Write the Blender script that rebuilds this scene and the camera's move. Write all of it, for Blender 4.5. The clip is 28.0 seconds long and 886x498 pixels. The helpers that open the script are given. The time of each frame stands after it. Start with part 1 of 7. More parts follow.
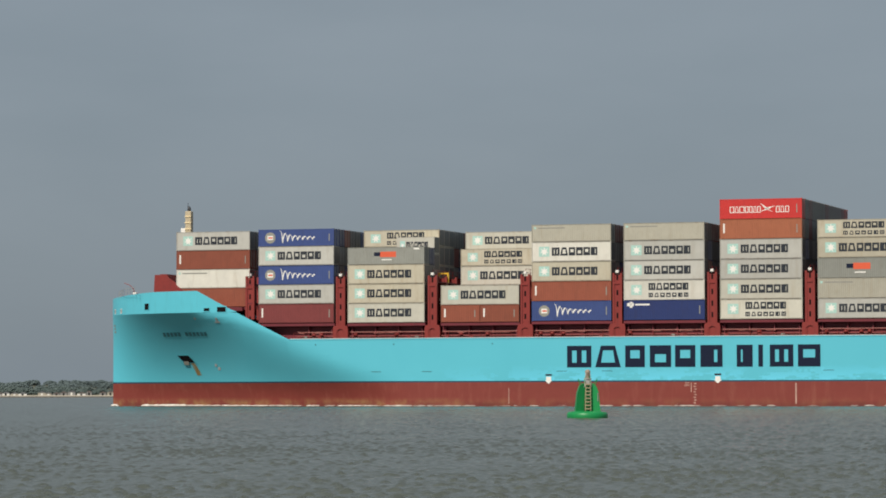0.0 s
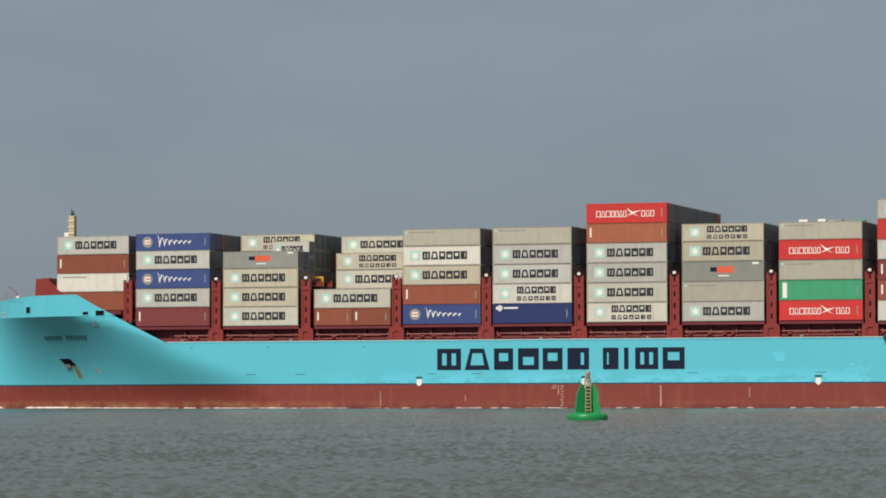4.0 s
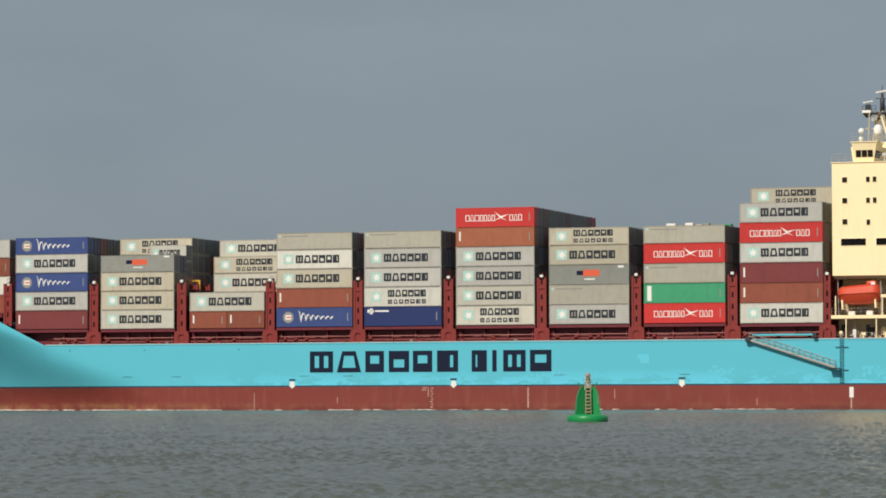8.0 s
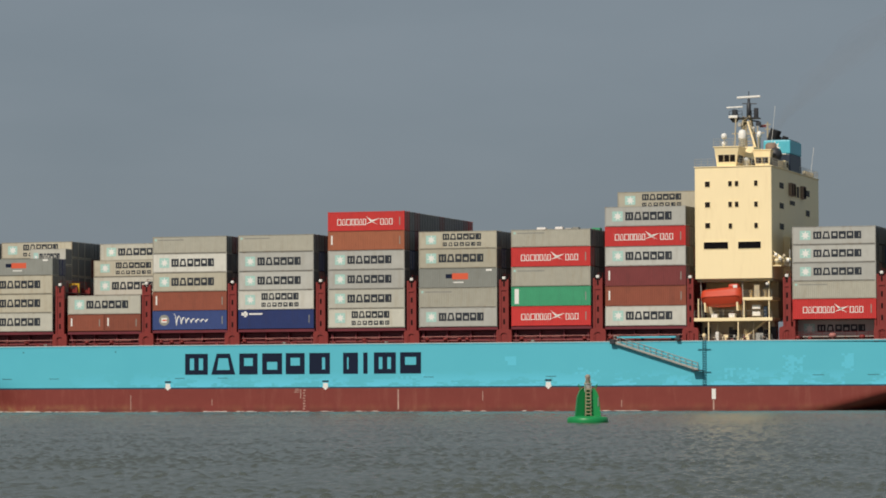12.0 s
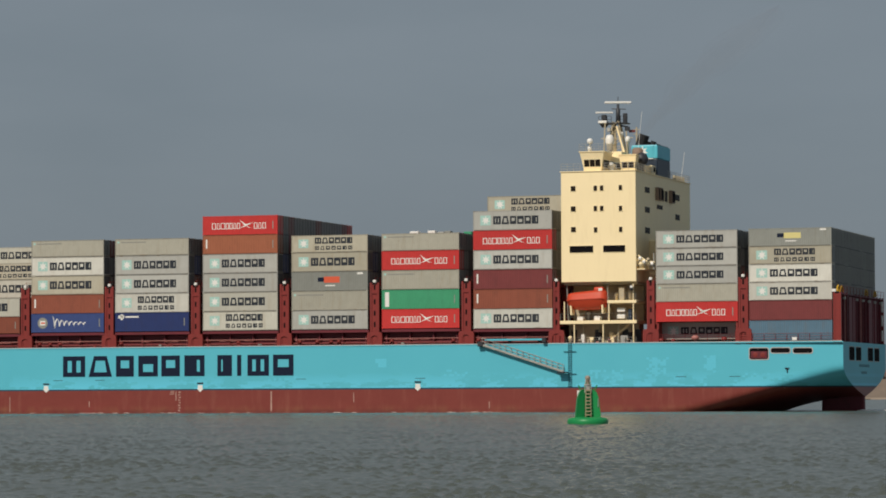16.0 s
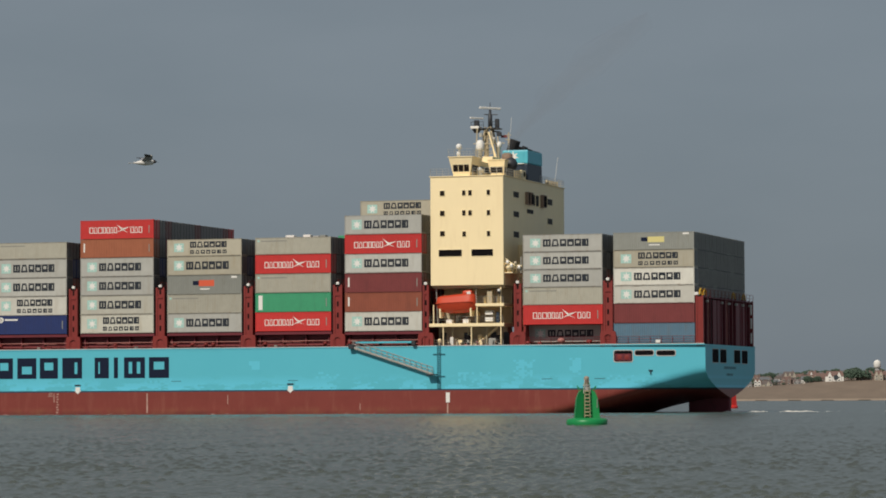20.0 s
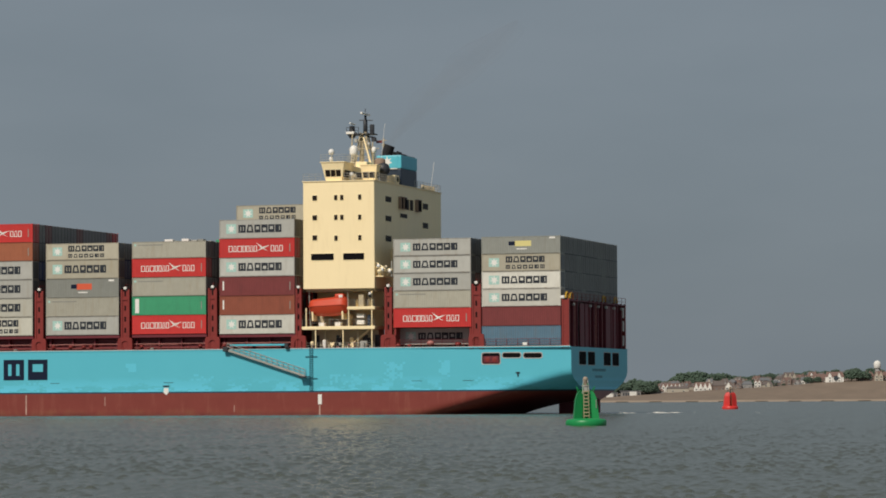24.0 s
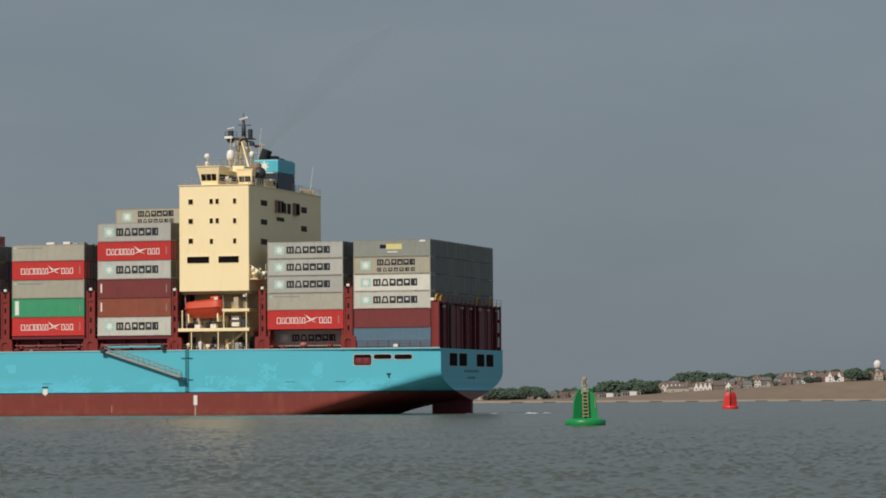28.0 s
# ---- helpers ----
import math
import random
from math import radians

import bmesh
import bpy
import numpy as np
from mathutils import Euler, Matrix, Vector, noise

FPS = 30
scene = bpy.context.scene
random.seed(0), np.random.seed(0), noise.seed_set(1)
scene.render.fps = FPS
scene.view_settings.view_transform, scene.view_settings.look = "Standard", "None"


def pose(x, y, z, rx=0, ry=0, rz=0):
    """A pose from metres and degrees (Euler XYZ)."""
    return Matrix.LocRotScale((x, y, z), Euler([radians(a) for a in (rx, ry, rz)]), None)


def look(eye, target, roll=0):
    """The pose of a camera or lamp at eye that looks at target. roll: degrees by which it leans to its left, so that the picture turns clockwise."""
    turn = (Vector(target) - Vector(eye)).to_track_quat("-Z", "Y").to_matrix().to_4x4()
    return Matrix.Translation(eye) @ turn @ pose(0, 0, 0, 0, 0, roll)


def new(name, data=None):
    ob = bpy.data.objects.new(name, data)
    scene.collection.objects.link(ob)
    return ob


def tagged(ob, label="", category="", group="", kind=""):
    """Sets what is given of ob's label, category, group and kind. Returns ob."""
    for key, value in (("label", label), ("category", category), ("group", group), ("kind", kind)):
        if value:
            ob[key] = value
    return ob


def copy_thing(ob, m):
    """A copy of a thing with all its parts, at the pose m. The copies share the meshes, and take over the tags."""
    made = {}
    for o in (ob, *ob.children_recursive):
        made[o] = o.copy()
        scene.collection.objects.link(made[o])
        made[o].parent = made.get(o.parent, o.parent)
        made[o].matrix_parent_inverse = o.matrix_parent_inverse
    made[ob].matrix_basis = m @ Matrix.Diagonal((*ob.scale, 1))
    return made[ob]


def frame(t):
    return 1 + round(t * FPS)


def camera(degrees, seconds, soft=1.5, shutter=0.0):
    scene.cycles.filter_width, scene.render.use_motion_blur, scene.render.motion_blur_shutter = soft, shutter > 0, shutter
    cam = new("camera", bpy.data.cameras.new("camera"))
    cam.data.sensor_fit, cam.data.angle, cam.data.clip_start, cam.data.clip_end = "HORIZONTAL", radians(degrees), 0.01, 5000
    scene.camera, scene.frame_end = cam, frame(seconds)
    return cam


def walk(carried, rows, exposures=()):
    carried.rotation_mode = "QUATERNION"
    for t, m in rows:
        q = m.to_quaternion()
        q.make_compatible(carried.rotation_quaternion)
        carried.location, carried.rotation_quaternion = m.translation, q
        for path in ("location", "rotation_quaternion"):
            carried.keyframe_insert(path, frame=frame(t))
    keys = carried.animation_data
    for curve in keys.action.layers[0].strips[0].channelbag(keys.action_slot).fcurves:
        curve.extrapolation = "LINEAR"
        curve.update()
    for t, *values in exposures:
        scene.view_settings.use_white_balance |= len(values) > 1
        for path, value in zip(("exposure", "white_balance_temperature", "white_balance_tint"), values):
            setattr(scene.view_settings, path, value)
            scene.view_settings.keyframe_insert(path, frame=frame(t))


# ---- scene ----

# camera: stands on the shore about two metres above the water, with a long lens that slowly tilts up
EYE = 1.98
cam = camera(15.05, 28.0, soft=1.8)
TILT = [(0, 2.4596, -0.103), (2, 2.4792, -0.121), (4, 2.4945, -0.138), (6, 2.5082, -0.155), (8, 2.5212, -0.172), (10, 2.5334, -0.19),
        (12, 2.5425, -0.207), (14, 2.5517, -0.224), (16, 2.5613, -0.242), (18, 2.5710, -0.259), (20, 2.5803, -0.276), (22, 2.5893, -0.293),
        (24, 2.5964, -0.311), (26, 2.5986, -0.328), (28, 2.5942, -0.345)]
EXPOSURES = [(0, 0.19), (8.5, 0.19), (10, 0.07), (12, -0.06), (14.5, -0.15), (21, -0.17), (25, -0.12), (28, -0.1)]
walk(cam, [(t, look((0, 0, EYE), (0, 100, EYE + 100 * math.tan(radians(p))), roll)) for t, p, roll in TILT], EXPOSURES)

# ---- light: hazy sun from behind the camera, grey cloud over the whole sky ----
SUN_AZ, SUN_EL = 212.0, 43.5   # degrees clockwise from +y
world = bpy.data.worlds.new("sky")
scene.world = world
world.use_nodes = True
wn, wl = world.node_tree.nodes, world.node_tree.links
wn.clear()
w_out, w_bg = wn.new("ShaderNodeOutputWorld"), wn.new("ShaderNodeBackground")
w_sky = wn.new("ShaderNodeTexSky")
w_sky.sky_type, w_sky.sun_disc = "NISHITA", False
w_sky.sun_elevation, w_sky.sun_rotation = radians(SUN_EL), radians(SUN_AZ)
w_geo, w_map = wn.new("ShaderNodeTexCoord"), wn.new("ShaderNodeMapping")
w_map.inputs["Scale"].default_value = (5.0, 5.0, 16.0)
w_noise = wn.new("ShaderNodeTexNoise")
w_noise.inputs["Scale"].default_value, w_noise.inputs["Detail"].default_value, w_noise.inputs["Roughness"].default_value = 1.6, 5.0, 0.5
w_ramp = wn.new("ShaderNodeValToRGB")
w_ramp.color_ramp.elements[0].position, w_ramp.color_ramp.elements[0].color = 0.30, (1.93, 2.33, 2.70, 1)
w_ramp.color_ramp.elements[1].position, w_ramp.color_ramp.elements[1].color = 0.72, (2.22, 2.62, 3.01, 1)
w_mix = wn.new("ShaderNodeMix")
w_mix.data_type = "RGBA"
w_mix.inputs["Factor"].default_value = 0.95
wl.new(w_geo.outputs["Generated"], w_map.inputs["Vector"])
wl.new(w_map.outputs["Vector"], w_noise.inputs["Vector"])
wl.new(w_noise.outputs["Fac"], w_ramp.inputs["Fac"])
wl.new(w_sky.outputs["Color"], w_mix.inputs["A"])
w_sep, w_low, w_dim = wn.new("ShaderNodeSeparateXYZ"), wn.new("ShaderNodeMapRange"), wn.new("ShaderNodeVectorMath")
w_dim.operation = "SCALE"
for _k, _v in (("From Min", 0.0), ("From Max", 0.09), ("To Min", 0.87), ("To Max", 1.0)):
    w_low.inputs[_k].default_value = _v
wl.new(w_geo.outputs["Generated"], w_sep.inputs[0])
wl.new(w_sep.outputs["Z"], w_low.inputs["Value"])
wl.new(w_ramp.outputs["Color"], w_dim.inputs[0])
wl.new(w_low.outputs["Result"], w_dim.inputs["Scale"])
wl.new(w_dim.outputs[0], w_mix.inputs["B"])
wl.new(w_mix.outputs["Result"], w_bg.inputs["Color"])
w_bg.inputs["Strength"].default_value = 0.1
wl.new(w_bg.outputs["Background"], w_out.inputs["Surface"])
sun = new("sun", bpy.data.lights.new("sun", "SUN"))
sun.data.energy, sun.data.angle, sun.data.color = 3.7, radians(1.5), (1.0, 0.905, 0.785)
_a, _e = radians(SUN_AZ), radians(SUN_EL)
sun.matrix_basis = look((math.sin(_a) * math.cos(_e) * 300, math.cos(_a) * math.cos(_e) * 300, math.sin(_e) * 300), (0, 0, 0))


# ---- materials ----
def material(name, rgb, rough=0.5, metal=0.0, vary=0.12, grain=3.0, stain=None, stain_amount=0.0, streak=False, bump=0.0, corrugate=0.0, random_tint=0.0, spec=0.4, specks=None, runs=None):
    """Paint or other surface with fine grain, a second colour in patches or runs, and relief, in metres of object space."""
    m = bpy.data.materials.new(name)
    m.use_nodes = True
    n, l = m.node_tree.nodes, m.node_tree.links
    b = n["Principled BSDF"]
    b.inputs["Roughness"].default_value, b.inputs["Metallic"].default_value = rough, metal
    b.inputs["Specular IOR Level"].default_value = spec
    co, info = n.new("ShaderNodeTexCoord"), n.new("ShaderNodeObjectInfo")
    shift = n.new("ShaderNodeVectorMath")
    shift.operation = "MULTIPLY_ADD"
    l.new(info.outputs["Random"], shift.inputs[0])
    shift.inputs[1].default_value = (31.0, 17.0, 23.0)
    l.new(co.outputs["Object"], shift.inputs[2])
    t1 = n.new("ShaderNodeTexNoise")
    t1.inputs["Scale"].default_value, t1.inputs["Detail"].default_value = grain, 6.0
    l.new(shift.outputs[0], t1.inputs["Vector"])
    hsv = n.new("ShaderNodeHueSaturation")
    hsv.inputs["Color"].default_value = (*rgb, 1)
    val = n.new("ShaderNodeMapRange")
    val.inputs["To Min"].default_value, val.inputs["To Max"].default_value = 1 - vary, 1 + vary
    l.new(t1.outputs["Fac"], val.inputs["Value"])
    last_val = val.outputs["Result"]
    if random_tint:
        tint = n.new("ShaderNodeMapRange")
        tint.inputs["To Min"].default_value, tint.inputs["To Max"].default_value = 1 - random_tint, 1 + random_tint
        l.new(info.outputs["Random"], tint.inputs["Value"])
        mul = n.new("ShaderNodeMath")
        mul.operation = "MULTIPLY"
        l.new(last_val, mul.inputs[0]), l.new(tint.outputs["Result"], mul.inputs[1])
        last_val = mul.outputs[0]
    l.new(last_val, hsv.inputs["Value"])
    colour = hsv.outputs["Color"]
    if stain:
        mp = n.new("ShaderNodeMapping")
        mp.inputs["Scale"].default_value = (1.6, 1.6, 0.22) if streak else (0.7, 0.7, 0.7)
        l.new(shift.outputs[0], mp.inputs["Vector"])
        t2 = n.new("ShaderNodeTexNoise")
        t2.inputs["Scale"].default_value, t2.inputs["Detail"].default_value = 1.0, 7.0
        t2.inputs["Roughness"].default_value = 0.65
        l.new(mp.outputs["Vector"], t2.inputs["Vector"])
        fac = n.new("ShaderNodeMapRange")
        fac.inputs["From Min"].default_value, fac.inputs["From Max"].default_value = 0.52, 0.75
        fac.inputs["To Min"].default_value, fac.inputs["To Max"].default_value = 0.0, stain_amount
        l.new(t2.outputs["Fac"], fac.inputs["Value"])
        mx = n.new("ShaderNodeMix")
        mx.data_type = "RGBA"
        mx.inputs["B"].default_value = (*stain, 1)
        l.new(fac.outputs["Result"], mx.inputs["Factor"]), l.new(colour, mx.inputs["A"])
        colour = mx.outputs["Result"]
    if specks:
        t3, gate, far = n.new("ShaderNodeTexNoise"), n.new("ShaderNodeMapRange"), n.new("ShaderNodeMix")
        t3.inputs["Scale"].default_value, t3.inputs["Detail"].default_value, t3.inputs["Roughness"].default_value = 2.6, 3.0, 0.55
        gate.inputs["From Min"].default_value, gate.inputs["From Max"].default_value, gate.inputs["To Max"].default_value = 0.69, 0.75, 0.75
        far.data_type = "RGBA"
        far.inputs["B"].default_value = (*specks, 1)
        l.new(shift.outputs[0], t3.inputs["Vector"]), l.new(t3.outputs["Fac"], gate.inputs["Value"])
        l.new(gate.outputs["Result"], far.inputs["Factor"]), l.new(colour, far.inputs["A"])
        colour = far.outputs["Result"]
    if runs:
        mp3, t4, gate4, rx = n.new("ShaderNodeMapping"), n.new("ShaderNodeTexNoise"), n.new("ShaderNodeMapRange"), n.new("ShaderNodeMix")
        mp3.inputs["Scale"].default_value = (2.6, 2.6, 0.34)
        t4.inputs["Scale"].default_value, t4.inputs["Detail"].default_value, t4.inputs["Roughness"].default_value = 1.7, 4.0, 0.7
        gate4.inputs["From Min"].default_value, gate4.inputs["From Max"].default_value, gate4.inputs["To Max"].default_value = 0.60, 0.72, 0.6
        rx.data_type = "RGBA"
        rx.inputs["B"].default_value = (*runs, 1)
        l.new(shift.outputs[0], mp3.inputs["Vector"]), l.new(mp3.outputs["Vector"], t4.inputs["Vector"]), l.new(t4.outputs["Fac"], gate4.inputs["Value"])
        l.new(gate4.outputs["Result"], rx.inputs["Factor"]), l.new(colour, rx.inputs["A"])
        colour = rx.outputs["Result"]
    l.new(colour, b.inputs["Base Color"])
    height = None
    if corrugate:
        sep = n.new("ShaderNodeSeparateXYZ")
        l.new(co.outputs["Object"], sep.inputs[0])
        f = n.new("ShaderNodeMath")
        f.operation = "MULTIPLY"
        f.inputs[1].default_value = 2 * math.pi / 0.28
        l.new(sep.outputs["X"], f.inputs[0])
        sn = n.new("ShaderNodeMath")
        sn.operation = "SINE"
        l.new(f.outputs[0], sn.inputs[0])
        height, depth = sn.outputs[0], corrugate
    elif bump:
        height, depth = t1.outputs["Fac"], bump
    if height is not None:
        bp = n.new("ShaderNodeBump")
        bp.inputs["Strength"].default_value, bp.inputs["Distance"].default_value = 0.6, depth
        l.new(height, bp.inputs["Height"])
        l.new(bp.outputs["Normal"], b.inputs["Normal"])
    return m


def hull_paint():
    """Light blue topsides over a red boot top, divided at a fixed height, with touched-up patches, scrapes and rust runs."""
    m = bpy.data.materials.new("hull_paint")
    m.use_nodes = True
    n, l = m.node_tree.nodes, m.node_tree.links
    b = n["Principled BSDF"]
    b.inputs["Roughness"].default_value, b.inputs["Specular IOR Level"].default_value = 0.42, 0.35
    co, sep = n.new("ShaderNodeTexCoord"), n.new("ShaderNodeSeparateXYZ")
    l.new(co.outputs["Object"], sep.inputs[0])

    def noise_tex(scale, size, detail=5.0, rough=0.6):
        mp, t = n.new("ShaderNodeMapping"), n.new("ShaderNodeTexNoise")
        mp.inputs["Scale"].default_value = scale
        t.inputs["Scale"].default_value, t.inputs["Detail"].default_value, t.inputs["Roughness"].default_value = size, detail, rough
        l.new(co.outputs["Object"], mp.inputs["Vector"]), l.new(mp.outputs["Vector"], t.inputs["Vector"])
        return t.outputs["Fac"]

    def ramp(x, lo, hi, a=0.0, c=1.0):
        r = n.new("ShaderNodeMapRange")
        for k, v in (("From Min", lo), ("From Max", hi), ("To Min", a), ("To Max", c)):
            r.inputs[k].default_value = v
        l.new(x, r.inputs["Value"])
        return r.outputs["Result"]

    def mix(fac, a, c):
        x = n.new("ShaderNodeMix")
        x.data_type = "RGBA"
        for v, k in ((fac, "Factor"), (a, "A"), (c, "B")):
            if isinstance(v, tuple):
                x.inputs[k].default_value = (*v, 1)
            else:
                l.new(v, x.inputs[k])
        return x.outputs["Result"]

    def times(a, c):
        x = n.new("ShaderNodeMath")
        x.operation = "MULTIPLY"
        l.new(a, x.inputs[0]), l.new(c, x.inputs[1])
        return x.outputs[0]

    z = sep.outputs["Z"]
    blue = mix(noise_tex((0.15, 0.15, 0.15), 1.0), (0.092, 0.465, 0.59), (0.11, 0.515, 0.635))
    low = ramp(z, 4.0, 6.1, 1.0, 0.0)
    squares = n.new("ShaderNodeVectorMath")
    squares.operation = "SNAP"
    squares.inputs[1].default_value = (0.55, 40.0, 0.24)
    jitter, jt = n.new("ShaderNodeVectorMath"), n.new("ShaderNodeTexNoise")
    jitter.operation = "MULTIPLY_ADD"
    jt.inputs["Scale"].default_value = 1.8
    jitter.inputs[1].default_value = (0.8, 0.0, 0.35)
    l.new(co.outputs["Object"], jt.inputs["Vector"]), l.new(jt.outputs["Color"], jitter.inputs[0]), l.new(co.outputs["Object"], jitter.inputs[2])
    l.new(jitter.outputs[0], squares.inputs[0])
    sq_map, sq = n.new("ShaderNodeMapping"), n.new("ShaderNodeTexNoise")
    sq_map.inputs["Scale"].default_value = (0.17, 0.0, 0.5)
    sq.inputs["Detail"].default_value, sq.inputs["Roughness"].default_value, sq.inputs["Scale"].default_value = 5.0, 0.7, 1.0
    l.new(squares.outputs[0], sq_map.inputs["Vector"]), l.new(sq_map.outputs["Vector"], sq.inputs["Vector"])
    patch = times(ramp(sq.outputs["Fac"], 0.485, 0.52), times(low, ramp(sep.outputs["X"], -62.0, -35.0, 0.0, 1.0)))
    blue = mix(patch, blue, (0.128, 0.585, 0.775))
    scrape = ramp(noise_tex((0.05, 0.05, 2.4), 1.4, 6.0, 0.75), 0.64, 0.75, 0.0, 0.55)
    blue = mix(times(scrape, low), blue, (0.10, 0.26, 0.30))
    red = mix(noise_tex((0.3, 0.3, 0.5), 1.0), (0.182, 0.036, 0.029), (0.235, 0.052, 0.041))
    red = mix(ramp(noise_tex((0.9, 0.9, 0.12), 1.0, 7.0, 0.7), 0.52, 0.74, 0.0, 0.45), red, (0.31, 0.115, 0.082))
    red = mix(ramp(noise_tex((0.35, 0.35, 2.0), 1.3, 7.0, 0.75), 0.63, 0.75, 0.0, 0.55), red, (0.10, 0.045, 0.035))
    seam = ramp(noise_tex((1.7, 0.2, 0.03), 1.0, 2.0, 0.5), 0.70, 0.74, 0.0, 0.65)
    red = mix(times(seam, ramp(noise_tex((0.2, 0.2, 0.9), 1.0, 5.0, 0.6), 0.42, 0.6)), red, (0.46, 0.27, 0.20))
    slime = times(ramp(noise_tex((0.5, 0.5, 0.3), 1.0, 6.0, 0.7), 0.41, 0.64), times(ramp(z, 0.4, 1.35, 0.85, 0.0), ramp(sep.outputs["X"], -60.0, -40.0, 1.0, 0.3)))
    red = mix(slime, red, (0.33, 0.20, 0.085))
    red = mix(times(ramp(z, 0.25, 0.75, 0.75, 0.0), ramp(noise_tex((0.2, 0.2, 0.4), 1.0, 4.0), 0.3, 0.6)), red, (0.125, 0.028, 0.026))
    colour = mix(ramp(z, 3.64, 3.66), red, blue)
    line = times(ramp(z, 3.50, 3.53), ramp(z, 3.72, 3.74, 1.0, 0.0))
    colour = mix(line, colour, (0.02, 0.06, 0.10))
    l.new(colour, b.inputs["Base Color"])
    bp = n.new("ShaderNodeBump")
    bp.inputs["Strength"].default_value, bp.inputs["Distance"].default_value = 0.25, 0.05
    l.new(noise_tex((0.28, 0.28, 0.4), 1.0, 3.0), bp.inputs["Height"])
    l.new(bp.outputs["Normal"], b.inputs["Normal"])
    return m


def water_material(name, fine, size):
    m = bpy.data.materials.new(name)
    m.use_nodes = True
    n, l = m.node_tree.nodes, m.node_tree.links
    b = n["Principled BSDF"]
    b.inputs["IOR"].default_value = 1.33
    b.inputs["Roughness"].default_value = 0.22
    co = n.new("ShaderNodeTexCoord")
    big = n.new("ShaderNodeTexNoise")
    big.inputs["Scale"].default_value, big.inputs["Detail"].default_value = 0.02, 4.0
    l.new(co.outputs["Object"], big.inputs["Vector"])
    mx = n.new("ShaderNodeMix")
    mx.data_type = "RGBA"
    mx.inputs["A"].default_value, mx.inputs["B"].default_value = (0.079, 0.092, 0.076, 1), (0.100, 0.112, 0.094, 1)
    l.new(big.outputs["Fac"], mx.inputs["Factor"]), l.new(mx.outputs["Result"], b.inputs["Base Color"])
    t = n.new("ShaderNodeTexNoise")
    t.inputs["Scale"].default_value, t.inputs["Detail"].default_value, t.inputs["Roughness"].default_value = size, 8.0, 0.62
    l.new(co.outputs["Object"], t.inputs["Vector"])
    bp = n.new("ShaderNodeBump")
    bp.inputs["Strength"].default_value, bp.inputs["Distance"].default_value = 1.0, fine
    l.new(t.outputs["Fac"], bp.inputs["Height"]), l.new(bp.outputs["Normal"], b.inputs["Normal"])
    return m


RUST = (0.17, 0.075, 0.035)
M_HULL = hull_paint()
M_BLUE = material("light_blue_paint", (0.10, 0.495, 0.615), 0.42, vary=0.06, grain=0.6, stain=(0.09, 0.36, 0.42), stain_amount=0.4, streak=True)
M_NAVY = material("dark_blue_lettering_paint", (0.008, 0.014, 0.036), 0.6, vary=0.2, spec=0.15)
M_RED = material("deck_red_paint", (0.225, 0.028, 0.024), 0.5, vary=0.2, stain=(0.11, 0.02, 0.02), stain_amount=0.6, streak=True)
M_DARKRED = material("dark_red_coaming_and_shade_paint", (0.15, 0.021, 0.032), 0.55, vary=0.25, stain=(0.05, 0.015, 0.015), stain_amount=0.6)
M_CREAM = material("cream_paint", (0.98, 0.815, 0.50), 0.5, vary=0.03, grain=0.4, stain=(0.66, 0.50, 0.26), stain_amount=0.18, streak=True)
M_WHITE = material("white_paint", (0.80, 0.79, 0.75), 0.4, vary=0.05)
M_GLASS = material("dark_window_glass", (0.020, 0.015, 0.012), 0.45, vary=0.2, spec=0.08)
M_BLACK = material("black_paint", (0.015, 0.015, 0.017), 0.5, vary=0.3)
M_HOLE = material("dark_opening", (0.007, 0.006, 0.007), 0.9, vary=0.4, spec=0.1)
M_STEEL = material("grey_galvanised_steel", (0.42, 0.42, 0.39), 0.5, metal=0.2, vary=0.2, stain=RUST, stain_amount=0.3)
M_MAST = material("mast_and_shaded_recess_paint", (0.48, 0.41, 0.28), 0.5, vary=0.1, stain=(0.3, 0.24, 0.15), stain_amount=0.4)
M_DARKGREY = material("dark_grey_paint", (0.035, 0.038, 0.045), 0.5, vary=0.2)
M_FUNNELBLUE = material("funnel_dark_blue_paint", (0.022, 0.036, 0.060), 0.45, vary=0.15)
M_ORANGE = material("lifeboat_orange", (0.56, 0.066, 0.028), 0.38, vary=0.1, stain=(0.4, 0.07, 0.03), stain_amount=0.35)
M_YELLOW = material("yellow_rail_paint", (0.62, 0.38, 0.03), 0.5, vary=0.1)
M_TEAL = material("logo_pale_blue", (0.38, 0.60, 0.545), 0.45, vary=0.06)
M_INK = material("grey_black_marking", (0.026, 0.032, 0.042), 0.6, vary=0.2, stain=(0.14, 0.14, 0.13), stain_amount=0.3, spec=0.2)
M_FAINT = material("faded_marking", (0.27, 0.27, 0.24), 0.6, vary=0.2)
M_SCUFF = material("pale_scuffed_primer", (0.46, 0.30, 0.25), 0.7, vary=0.35, grain=3.0, stain=(0.22, 0.055, 0.045), stain_amount=0.95)
M_EDGE = material("pale_weathered_edge_paint", (0.46, 0.44, 0.43), 0.6, vary=0.2, stain=(0.30, 0.12, 0.10), stain_amount=0.5)
M_NAME = material("dark_teal_name_paint", (0.035, 0.16, 0.20), 0.5, vary=0.1)
M_FOAM = material("white_foam", (0.78, 0.76, 0.70), 0.8, vary=0.25, grain=4.0, stain=(0.34, 0.34, 0.30), stain_amount=0.9)
M_PINK = material("faded_pink_red_paint", (0.42, 0.17, 0.15), 0.6, vary=0.25, grain=2.0, stain=(0.2, 0.04, 0.035), stain_amount=0.7)
